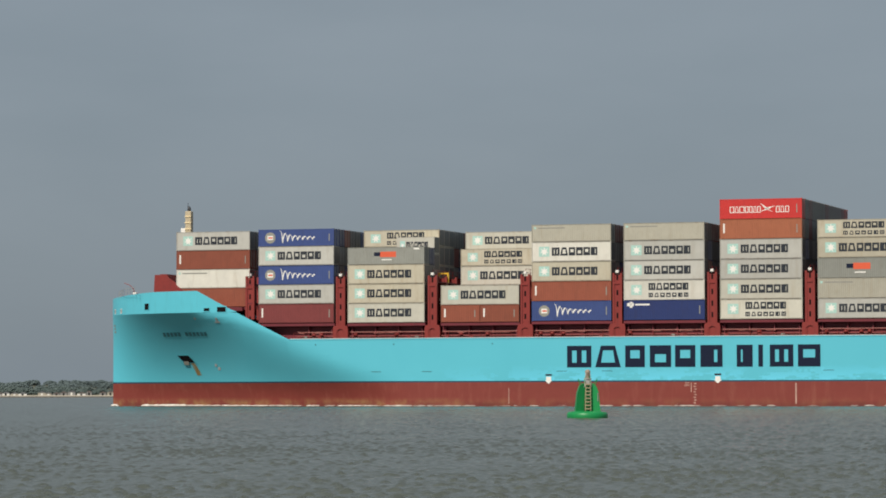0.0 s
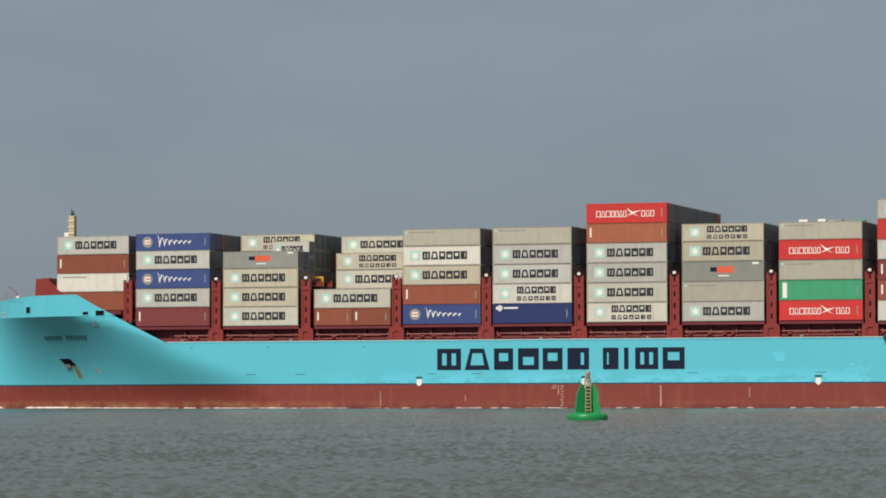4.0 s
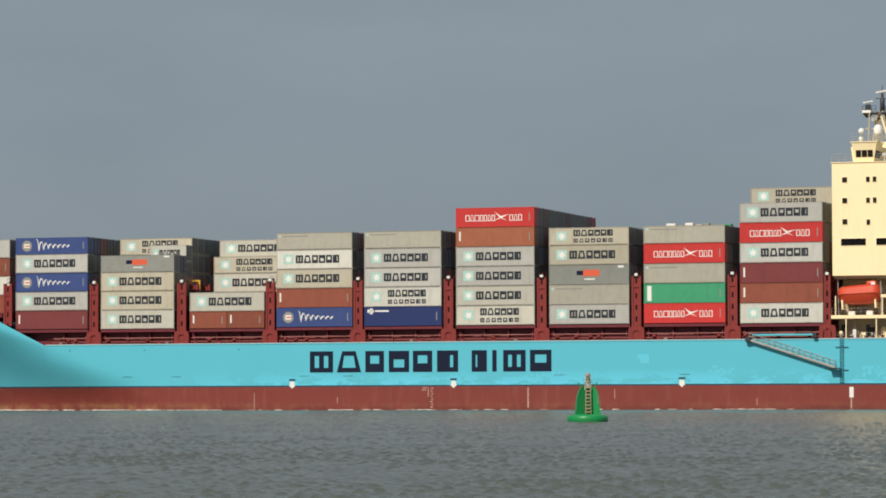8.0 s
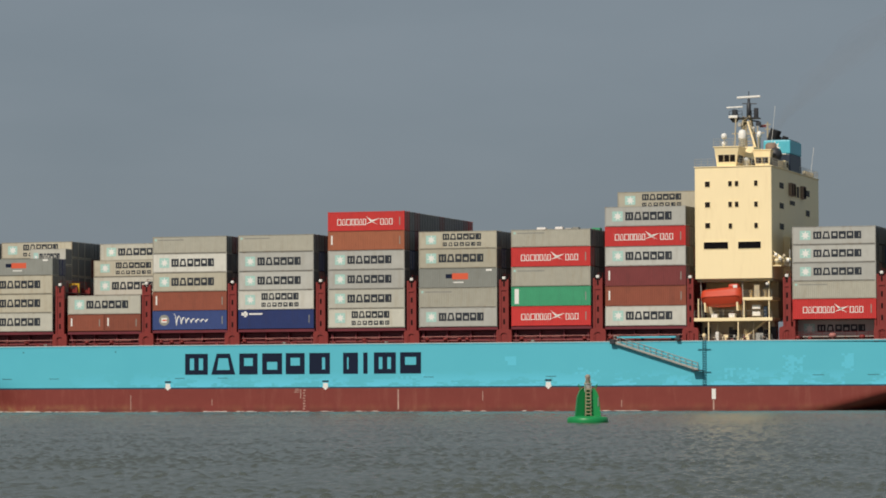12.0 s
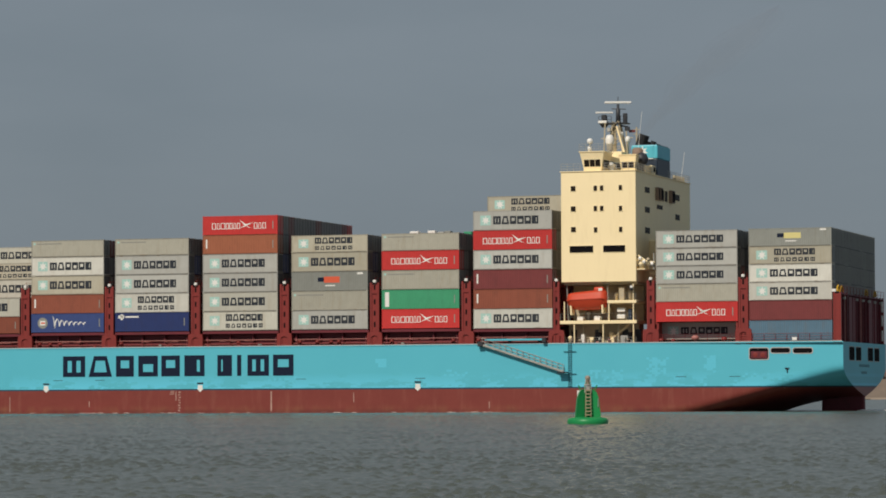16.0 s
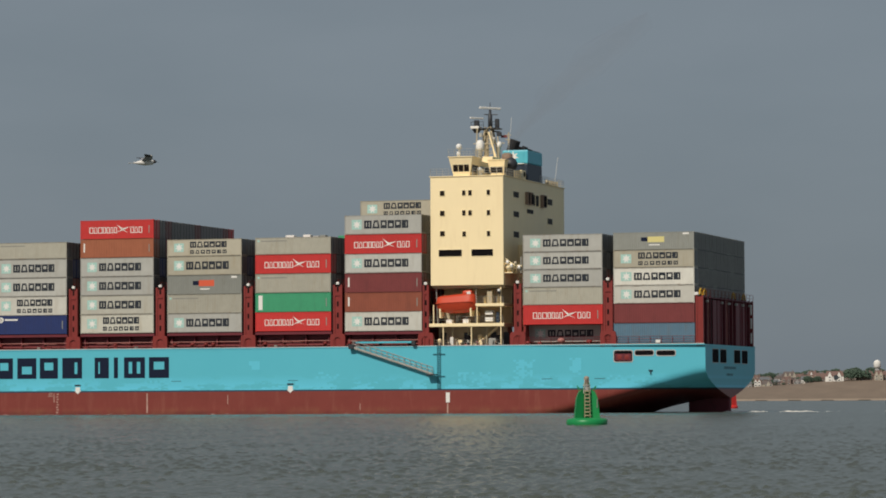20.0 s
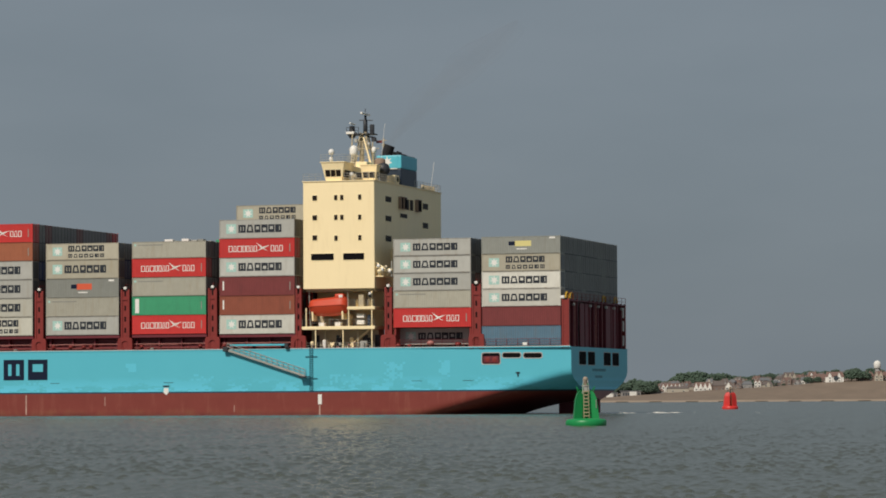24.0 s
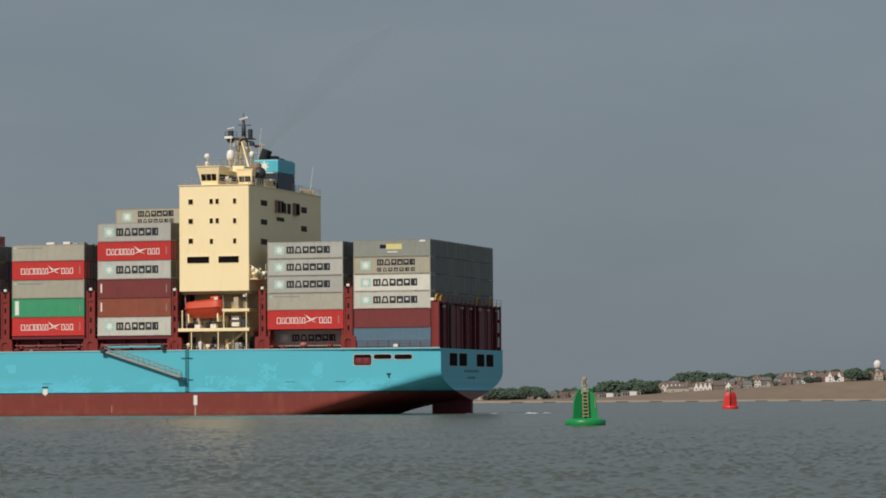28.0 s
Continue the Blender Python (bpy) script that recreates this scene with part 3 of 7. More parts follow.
def script_bars(y, h):
    """A hand-drawn white word, as one waving band that starts tall and runs out low."""
    bm = bmesh.new()
    n, rows = 64, []
    for i in range(n + 1):
        u = i / n
        x = 3.5 + 5.6 * u + 0.12 * math.sin(u * 44)
        amp = 0.82 * math.exp(-3.2 * u) + 0.17
        z = h * 0.46 + 0.16 * math.exp(-4 * u) + amp * math.sin(1.2 + u * 44)
        rows.append([bm.verts.new((x + dx, q, z + dz)) for dx, dz, q in ((-0.07, 0.07, y), (0.07, -0.07, y), (0.07, -0.07, y - 0.008), (-0.07, 0.07, y - 0.008))])
    for a, b in zip(rows, rows[1:]):
        for k in range(4):
            bm.faces.new((a[k], a[(k + 1) % 4], b[(k + 1) % 4], b[k]))
    bmesh.ops.recalc_face_normals(bm, faces=bm.faces[:])
    return bm


def bird_shape(y, h):
    """A white gull-like emblem of four slim blades."""
    bm = bmesh.new()
    z = h * 0.52
    for pts in (((6.0, z + 0.75), (7.1, z + 0.05), (6.9, z - 0.2)), ((6.6, z), (8.3, z + 0.35), (7.2, z - 0.15)), ((5.9, z - 0.55), (7.3, z + 0.1), (7.0, z - 0.25)), ((6.9, z), (8.0, z - 0.6), (7.2, z - 0.3))):
        add_prism(bm, [(u, y, v) for u, v in pts], [(u, y - 0.008, v) for u, v in pts])
    bmesh.ops.recalc_face_normals(bm, faces=bm.faces[:])
    return bm


H_CELLS = [(0, 1.1), (1.25, 2.2), (2.35, 3.6), (3.75, 4.6), (4.75, 5.6), (5.75, 6.6), (6.75, 7.6)]
WORDS = {
    "grey": "weathered light-grey", "cream": "weathered cream", "white": "off-white", "tan": "stained tan", "plain": "dull beige corrugated", "brown": "red-brown corrugated",
    "rust": "orange-brown corrugated", "maroon": "maroon corrugated", "blue": "royal-blue corrugated", "navy": "navy-blue corrugated", "steelblue": "faded steel-blue corrugated",
    "red": "bright red corrugated", "green": "green corrugated", "pogrey": "dark grey corrugated", "shade": "weathered shade-darkened grey",
}
MARKS = {"W": " with plain lettering blocks", "M": ", star panel and dark word blocks", "D": ", star panel and two word rows", "H": ", white word blocks and emblem",
         "S": ", white script and round badge", "P": ", small orange logo panel", "Y": ", small yellow logo panel", "L": ", small faded line of words",
         "B": ", white edge stripe", "N": ", small white emblem", "G": ", white end panel", "": ""}


def container(paint, h, mark="", n=LONG, where=" stacked on deck"):
    """One shipping container: shell, frame, doors or cooling unit, and its markings on the port side."""
    mat = PAINT[paint]
    k = (paint, round(h, 2), round(n, 1))
    kind = "shipping_container"
    ob = new(kind, shared((kind,) + k, lambda: boxes((0.03, 0.035, 0.06, n - 0.03, WIDE - 0.035, h - 0.04)), mat))
    size = "twenty-foot" if n < 8 else "forty-foot"
    tagged(ob, f"{WORDS[paint]} {size} container{MARKS[mark]}{where}", "container", "containers on the ship")
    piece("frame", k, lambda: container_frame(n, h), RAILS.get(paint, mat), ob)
    # aft ends of pale boxes: their shade is put into a darker paint
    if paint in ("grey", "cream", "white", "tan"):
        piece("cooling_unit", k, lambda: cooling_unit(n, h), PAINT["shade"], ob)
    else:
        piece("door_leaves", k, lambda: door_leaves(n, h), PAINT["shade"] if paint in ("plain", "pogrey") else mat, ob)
        for i, v in enumerate((0.42, 0.86, 1.58, 2.02)):
            piece("lock_rod", k[1:] + (i,), lambda: tubes(((n + 0.02, v, 0.1), (n + 0.02, v, h - 0.1), 0.035), seg=5), M_STEEL, ob)
    y = 0.031
    q = (round(h, 2), round(n, 1))
    e = n / LONG
    if mark in ("M", "D"):
        piece("logo_panel", q, lambda: boxes((1.12 * e, y - 0.004, h * 0.26, 2.72 * e, y, h * 0.77)), M_TEAL, ob)
        piece("star", q, lambda: star_shape(1.95 * e, h * 0.51, 0.70 * e, y - 0.004), M_WHITE, ob)
    if mark in ("M", "W"):
        word(MARK_CELLS, 3.1 * e, 10.1 * e, h * 0.30, h * 0.72, y, M_INK, ob, q + ("a",))
    if mark == "D":
        word(MARK_CELLS, 3.75, 9.75, h * 0.50, h * 0.86, y, M_INK, ob, q + ("b",))
        word([(i * 1.2, i * 1.2 + 0.9) for i in range(7)], 3.75, 9.75, h * 0.14, h * 0.36, y, M_INK, ob, q + ("c",))
    if mark == "H":
        word(H_CELLS, 1.5, 6.1, h * 0.30, h * 0.62, y, M_WHITE, ob, q + ("d",), 0.12, (6, 1, 6, 6))
        word([(0, 1), (1.15, 2.2), (2.4, 3.4)], 8.35, 10.3, h * 0.30, h * 0.62, y, M_WHITE, ob, q + ("e",), 0.12, (6, 1, 6))
        piece("emblem", q, lambda: bird_shape(y, h), M_WHITE, ob)
    if mark == "S":
        piece("badge", q, lambda: disc_shape(1.9, h * 0.5, 0.85, y), M_FAINT, ob)
        piece("badge_flag", q, lambda: boxes((1.45, y - 0.012, h * 0.38, 2.35, y - 0.006, h * 0.62)), M_WHITE, ob)
        piece("badge_stripe", q, lambda: boxes((1.6, y - 0.018, h * 0.46, 2.3, y - 0.012, h * 0.54)), M_ORANGELOGO, ob)
        piece("script_word", q, lambda: script_bars(y, h), M_WHITE, ob)
    if mark in ("P", "Y"):
        piece("logo_panel", q + (7,), lambda: boxes((4.2, y - 0.006, h * 0.48, 5.2, y, h * 0.70)), M_NAVY, ob)
        piece("logo_panel", q + (8, mark), lambda: boxes((5.2, y - 0.006, h * 0.42, 7.7, y, h * 0.74)), M_ORANGELOGO if mark == "P" else M_YELLOWLOGO, ob)
        piece("logo_line", q, lambda: boxes((5.4, y - 0.006, h * 0.24, 7.0, y, h * 0.30)), M_WHITE, ob)
        piece("corner_mark", q, lambda: boxes((10.5, y - 0.006, h * 0.84, 11.4, y, h * 0.94)), M_WHITE, ob)
    if mark == "L":
        piece("small_badge", q, lambda: boxes((0.35, y - 0.006, h * 0.74, 0.7, y, h * 0.86)), M_TEAL, ob)
        piece("small_lettering", q, lambda: boxes((0.95, y - 0.006, h * 0.76, 5.1, y, h * 0.83)), M_FAINT, ob)
    if mark == "N":
        piece("emblem", q + (9,), lambda: boxes((0.5, y - 0.006, h * 0.70, 1.5, y, h * 0.86), (0.9, y - 0.006, h * 0.62, 1.3, y, h * 0.92), (1.7, y - 0.006, h * 0.74, 3.9, y, h * 0.82)), M_WHITE, ob)
    if mark == "G":
        piece("white_panel", q, lambda: boxes((0.5, y - 0.006, h * 0.12, 1.15, y, h * 0.88)), M_WHITE, ob)
    if mark in ("B", "G", "H", "S", "N"):
        if mark == "B":
            piece("side_stripe", q, lambda: boxes((0.5, y - 0.006, h * 0.30, 0.74, y, h * 0.78)), M_WHITE, ob)
        piece("number_strip", q, lambda: boxes((n - 0.82, y - 0.006, h * 0.28, n - 0.68, y, h * 0.70)), M_FAINT, ob)
    return ob


T, D = TALL, STD
# each bay: start aft, first row's offset, rows across, base height, the outer stack from the bottom up
BAYS = [
    (-99.78, 2, 10, 15.30, [("brown", T, ""), ("white", T, "L"), ("brown", T, "B"), ("grey", T, "M")]),
    (-84.24, 0, 14, 12.60, [("maroon", T, "B"), ("grey", T, "M"), ("blue", T, "S"), ("grey", T, "M"), ("blue", D, "S")]),
    (-69.82, 0, 14, 12.55, [("cream", T, "M"), ("tan", T, "M"), ("tan", T, "M"), ("pogrey", D, "P")]),
    (-55.02, 0, 14, 12.50, [("brown", D, "B"), ("cream", T, "M")]),
    (-40.83, 0, 14, 12.60, [("blue", T, "S"), ("brown", T, "B"), ("tan", T, "M"), ("white", T, "M"), ("plain", D, "L")]),
    (-26.72, 0, 14, 12.60, [("navy", T, "N"), ("white", T, "D"), ("grey", T, "M"), ("grey", T, "M"), ("plain", D, "L")]),
    (-12.21, 0, 14, 12.60, [("cream", T, "D"), ("cream", T, "M"), ("grey", T, "M"), ("grey", T, "M"), ("rust", T, "B"), ("red", T, "H")]),
    (2.25, 0, 14, 12.60, [("grey", T, "M"), ("plain", T, "L"), ("pogrey", T, "P"), ("tan", T, "M"), ("tan", D, "D")]),
    (16.68, 0, 14, 12.62, [("red", T, "H"), ("green", T, "G"), ("plain", T, "L"), ("red", T, "H"), ("plain", D, "L")]),
    (31.10, 0, 14, 12.48, [("white", T, "M"), ("brown", T, "B"), ("maroon", T, "B"), ("grey", T, "M"), ("red", T, "H"), ("grey", T, "M")]),
    (59.09, 0, 14, 10.55, [("grey", D, "M"), ("red", T, "H"), ("plain", D, "L"), ("grey", D, "M"), ("grey", D, "M"), ("grey", D, "M")]),
    (72.97, 0, 14, 10.30, [("steelblue", T, ""), ("maroon", T, ""), ("white", D, "M"), ("white", D, "M"), ("tan", D, "D"), ("pogrey", D, "Y")]),
]
# shade between the stacks is put into these mostly dark paints
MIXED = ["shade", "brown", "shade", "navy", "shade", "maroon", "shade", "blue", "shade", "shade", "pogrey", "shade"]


HIDDEN = []      # boxes deep in the stacks


def stack(s, row, base, boxes_up, bay):
    z = base
    for k, (paint, h, mark, n) in enumerate(boxes_up):
        if bay == 10 and row == 0 and k == 0:               # pedestals carry the outer stack here
            for x in (0.0, n - 0.34):
                part("stack_pedestal", soft_box(s + x, 0.2, 9.88, s + x + 0.34, 2.2, z + h + GAP - 0.02, 0.04), M_RED, SHIP)
            z += h + GAP
            continue
        seen = row == BAYS[bay][1] or mark or k == len(boxes_up) - 1 or (bay == 11 and k >= 2) or (row == BAYS[bay][1] + 1 and k >= len(boxes_up) - 3)
        if seen:
            short = bay == 2 and row == 2 and k == 4
            aboard(container(paint, h, "M" if short else mark, 6.058 if short else n, "" if mark else " stacked on deck"), pose(s + (6.13 if short else 0), row * PITCH, z))
        else:
            HIDDEN.append((paint, s, row * PITCH, z, n, h))
        z += h + GAP


def inner_stacks():
    """The boxes within the stacks, of which little shows, as one mass of boxes."""
    bm = bmesh.new()
    names = sorted({p[0] for p in HIDDEN})
    for paint, s, y, z, n, h in HIDDEN:
        first = len(bm.faces)
        add_box(bm, s + 0.02, y + 0.02, z + 0.05, s + n - 0.02, y + WIDE - 0.02, z + h - 0.03)
        for p in (s, s + n - 0.12):
            for q in (y, y + WIDE - 0.12):
                add_box(bm, p, q, z, p + 0.12, q + 0.12, z + h)
        bm.faces.ensure_lookup_table()
        for f in bm.faces[first:]:
            f.material_index = names.index(paint)
    ob = link_mesh("container_stacks", bm, [PAINT[p] for p in names])
    aboard(tagged(ob, "dense inner stacks of mixed shipping containers", "containers", kind="stuff"), Matrix.Identity(4))


def load():
    rng = random.Random(4)
    for b, (s, first, rows, base, outer) in enumerate(BAYS):
        for r in range(rows):
            row = first + r
            if r == 0:
                ups = [(p, h, m, LONG) for p, h, m in outer]
                if b == 3:                              # two short boxes under a long one
                    for dx in (0.0, 6.13):
                        aboard(container("brown", D, "B", 6.058, ""), pose(s + dx, 0, base))
                    aboard(container("cream", T, "M", LONG, ""), pose(s, 0, base + D + GAP))
                    continue
            else:
                tiers = [h for _, h, _ in outer]
                if b == 2 and r == 2:
                    tiers = [D] * 5
                elif b == 2 and r >= 3:
                    tiers = [T, T, T, T, D]
                elif b == 3 and r == 4:
                    tiers = [T, T, T, D]
                elif b == 3 and r >= 5:
                    tiers = [T, T, T, D, D + 0.1]
                elif b == 9 and r == 3:
                    tiers = tiers + [D]
                ups = []
                for k, h in enumerate(tiers):
                    paint, mark = MIXED[rng.randrange(len(MIXED))], ""
                    if b in (2, 3) and r in (2, 3, 4, 5) and k >= 2:
                        paint, mark = ("tan", "D") if (k == 3 and b == 3) or (b == 2 and r == 3) else ("cream", "M")
                    if b == 10 and r == 1 and k == 0:
                        paint, mark = "grey", "M"
                    if b == 9 and r == 3 and k == 6:
                        paint, mark = "tan", "D"
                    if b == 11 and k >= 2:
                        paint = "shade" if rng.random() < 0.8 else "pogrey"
                    if b == 6 and k == 5:
                        paint = ["shade", "shade", "maroon", "shade", "pogrey"][r % 5] if r < 13 else "red"
                    ups.append((paint, h, mark, LONG))
            stack(s, row, base, ups, b)
    inner_stacks()


load()
for _s, _l, _h, _m in ((16.9, 1.4, 0.95, M_WHITE), (18.4, 0.9, 0.7, PAINT["pogrey"]), (19.8, 1.2, 1.0, M_WHITE), (21.4, 1.0, 0.8, M_STEEL), (22.5, 1.0, 0.9, PAINT["pogrey"]), (24.2, 0.7, 0.6, PAINT["pogrey"]), (25.6, 1.3, 0.75, PAINT["green"])):
    aboard(tagged(link_mesh("deck_crate", soft_box(0, 0, 0, _l, 1.2, _h, 0.05), _m), "small crate lashed on top of the container stack", "crate"), pose(_s, 5 * PITCH + 0.5, 12.62 + 4 * (T + GAP) + D + 0.01))

# ---- deck: coamings, lashing bridges, rails ----
GAPS = []
for (a, *_), (c, *_) in zip(BAYS, BAYS[1:]):
    GAPS.append((a + LONG, c))
for b, (s, first, rows, base, outer) in enumerate(BAYS):
    if b in (10, 11):
        continue
    y0 = first * PITCH + 1.5
    part("hatch_coaming", soft_box(s - 0.3, y0, 9.88 if b else 14.61, s + LONG + 0.3, 2 * MID - y0, base - 0.55, 0.05), M_DARKRED, SHIP)
    part("hatch_cover", soft_box(s - 0.1, y0 - 1.35, base - 0.53, s + LONG + 0.1, 2 * MID - y0 + 1.35, base - 0.06, 0.04), M_DARKRED, SHIP)
    if b > 0:
        a = s - 0.4 if b > 1 else -78.5
        for i in range(4):
            x = s + 0.4 + i * 3.7
            if x > a:
                piece("coaming_bracket", (b,), lambda: boxes((0, 0.75, 9.88, 0.16, 1.5, base - 0.55)), M_DARKRED, SHIP).matrix_basis = pose(x, 0, 0)
        part("side_rail", railing([(a, -0.12, 9.88), (s + LONG + 0.4, -0.12, 9.88)], 1.15, 1.7, 3, 0.03), M_RED, SHIP)
        rng = random.Random(b)
        for i in range(4):
            x = a + 1 + rng.random() * (s + LONG - a - 2)
            if rng.random() < 0.6:
                part("vent", lathe([(0.16, 0), (0.16, 0.7), (0.34, 0.75), (0.34, 1.0), (0.2, 1.1)], 10, (x, 0.25, 9.88)), M_RED, SHIP, smooth=True)
            else:
                part("locker", soft_box(x, 0.0, 9.88, x + 0.5, 0.3, 10.55, 0.03), M_RED if i else M_FAINT, SHIP)
        part("deck_pipe", tubes(((a + 0.4, 0.32, 10.5), (s + LONG, 0.32, 10.5), 0.09)), M_RED, SHIP)
        for k in range(3):
            x = a + 0.6 + rng.random() * (s + LONG - a - 3.6)
            part("walkway_grating", boxes((x, 0.1, 10.95, x + rng.uniform(0.8, 2.2), 0.55, 11.05)), M_PINK, SHIP)
        part("upper_pipe", tubes(((a + 0.4, 0.7, 11.15), (s + LONG, 0.7, 11.15), 0.06)), M_PINK, SHIP)


def lashing_bridge(s0, s1, top, foot=9.88, inset=0.0):
    """A red frame across the deck between two bays: columns on spread feet, walkways and a lamp at the side."""
    ob = empty("lashing_bridge")
    tagged(ob, "red steel lashing bridge standing between container bays", "lashing bridge", "lashing bridges")
    m, w = (s0 + s1) / 2, min(0.72, (s1 - s0) / 2 - 0.12)
    for i in range(8):
        y = -0.15 + inset + i * (2 * MID - 0.35 - 2 * inset) / 7
        bm = boxes((m - w, y, foot, m - w + 0.3, y + 0.55, top), (m + w - 0.3, y, foot, m + w, y + 0.55, top), (m - w + 0.3, y + 0.1, foot, m + w - 0.3, y + 0.45, top - 0.3))
        if i == 0:
            add_box(bm, m - w + 0.25, y - 0.03, 17.9, m + w - 0.25, y + 0.1, 18.2)
        column = part("column", bm, M_RED, ob)
        if i == 0:
            for z in (12.9, 14.6, 16.3, 18.5):
                part("slot", soft_box(m - 0.13, y + 0.06, z, m + 0.13, y + 0.13, z + 0.75, 0.02), M_HOLE, column)
    if not inset:                                          # a squat arch at the side
        bm = bmesh.new()
        ring = [(m - 0.62, foot)] + [(m - 0.62 * math.cos(math.pi * k / 8), 11.0 + 0.62 * math.sin(math.pi * k / 8)) for k in range(9)] + [(m + 0.62, foot)]
        edge = [(m - 1.2, foot), (m - 1.2, 11.0), (m - 1.2, 11.6), (m - 1.1, 12.05), (m - 0.6, 12.15), (m, 12.15), (m + 0.6, 12.15), (m + 1.1, 12.05), (m + 1.2, 11.6), (m + 1.2, 11.0), (m + 1.2, foot)]
        rim = edge + ring[::-1]
        add_prism(bm, [(x, -0.22, z) for x, z in rim], [(x, 0.4, z) for x, z in rim])
        bmesh.ops.recalc_face_normals(bm, faces=bm.faces[:])
        part("foot", bm, M_RED, ob)
    for z in [z for z in (12.7, 15.6, 18.5) if foot < z < top]:
        part("walkway", boxes((m - w, 0.4, z, m + w, 2 * MID - 0.4, z + 0.12)), M_DARKRED, ob)
    part("handrail", railing([(m, 0.2, top - 0.3), (m, 2 * MID - 0.3, top - 0.3)], 1.1, 2.4, 2, 0.035), M_RED, ob)
    part("lamp", soft_box(m - 0.28, inset - 0.1, top, m + 0.2, inset + 0.35, top + 0.42, 0.06), M_WHITE, ob, "small white floodlight")
    aboard(ob, Matrix.Identity(4))
    return ob


for i, (a, c) in enumerate(GAPS):
    if i == 0:
        lashing_bridge(a + 0.3, c - 0.05, 19.8, 13.2, 0.5)
    elif i == 9:                                           # either side of the accommodation block
        lashing_bridge(a + 0.05, a + 1.25, 19.3)
        lashing_bridge(c - 1.5, c - 0.1, 19.3)
    else:
        lashing_bridge(a, c, 19.55)


def stern_bridge():
    ob = empty("lashing_bridge")
    tagged(ob, "red steel lashing bridge with yellow rails across the stern", "lashing bridge", "lashing bridges")
    for i in range(15):
        if i in (3, 4, 10):                                # panels stand here
            continue
        y = -0.2 + i * (2 * MID - 0.35) / 14
        deep = 0.5 if i in (0, 14) else 0.28
        # inner columns are darker than the end ones: aft-side shade put into paint
        part("column", boxes((85.35, y, 9.88, 85.6, y + deep, 17.2), (86.25, y, 9.88, 86.5, y + deep, 17.2), (85.6, y + 0.08, 9.88, 86.25, y + deep - 0.08, 17.0)), M_RED if i in (0, 14) else M_DARKRED, ob)
        if i in (0, 1, 9, 12):
            bm = bmesh.new()
            for k in range(6):
                a, b2 = math.pi * k / 6, math.pi * (k + 1) / 6
                add_tube(bm, (85.9, y + 1.2 - math.cos(a) * 0.9, 17.3 + math.sin(a) * 0.9), (85.9, y + 1.2 - math.cos(b2) * 0.9, 17.3 + math.sin(b2) * 0.9), 0.13, 5)
            part("rail_hoop", bm, M_YELLOW, ob, "yellow rail hoop")
        if i % 2:
            part("column_lamp", soft_box(86.35, y - 0.15, 16.2, 86.7, y + 0.4, 16.55, 0.04), M_STEEL, ob)
    for y0, y1 in ((6.8, 9.3), (9.8, 13.2), (22.6, 25.4), (25.8, 29.0)):
        part("panel", soft_box(86.2, y0, 9.95, 86.35, y1, 16.7, 0.03), M_DARKRED, ob)
    for y in (3.4, 15.9, 19.6):
        bm = bmesh.new()
        for k in range(14):
            add_box(bm, 86.3, y, 10.3 + 0.46 * k, 86.36, y + 0.6, 10.36 + 0.46 * k)
        for q in (y - 0.05, y + 0.6):
            add_box(bm, 86.28, q, 9.9, 86.38, q + 0.06, 17.0)
        part("ladder", bm, M_PINK, ob)
    for y0, y1, z in ((1.5, 6.2, 12.4), (13.6, 22.3, 12.9), (13.6, 22.3, 14.9), (29.4, 33.6, 13.4)):
        part("brace", tubes(((85.9, y0, z), (85.9, y1, z + 0.9), 0.09)), M_DARKRED, ob)
    part("walkway", boxes((85.4, 0.3, 16.9, 86.5, 2 * MID - 0.4, 17.04)), M_DARKRED, ob)
    part("floodlight", soft_box(85.2, -0.3, 17.2, 85.8, 0.15, 17.65, 0.06), M_WHITE, ob, "small white floodlight")
    part("handrail", railing([(86.45, 0, 17.0), (86.45, 2 * MID, 17.0)], 1.1, 2.4, 2, 0.035), M_RED, ob)
    for z in (10.6, 12.9, 15.0):
        part("white_tube", tubes(((86.6, 2 * MID - 2.2, z), (86.6, 2 * MID - 2.2, z + 1.6), 0.14)), M_WHITE, ob)
    aboard(ob, Matrix.Identity(4))


stern_bridge()

for _x, _k in ((59.8, 0.8), (61.6, 0.7), (64.9, 1.15), (69.2, 0.9)):
    part("deck_ventilator", lathe([(0.2 * _k, 0), (0.2 * _k, 0.5 * _k), (0.5 * _k, 0.6 * _k), (0.5 * _k, 0.9 * _k), (0.3 * _k, 1.1 * _k)], 12, (_x, 0.1, 9.88)), M_PINK if _k > 1 else M_RED, SHIP, smooth=True)
part("side_rail", railing([(58.4, -0.12, 10.2), (85.2, -0.12, 10.2)], 1.1, 1.7, 3, 0.03), M_RED, SHIP)
part("deck_box", soft_box(79.3, -0.15, 10.3, 80.0, 0.0, 10.75, 0.03), M_WHITE, SHIP)

YF = link_mesh("gear_stand", boxes((0, 0, 0, 0.25, 0.25, 1.5), (1.5, 0, 0, 1.75, 0.25, 1.5), (0.25, 0, 1.25, 1.5, 0.25, 1.5)), M_YELLOW)
aboard(tagged(YF, "yellow steel gear stand on the lashing bridge walkway", "stand"), pose(-57.2, 5.2, 18.62))

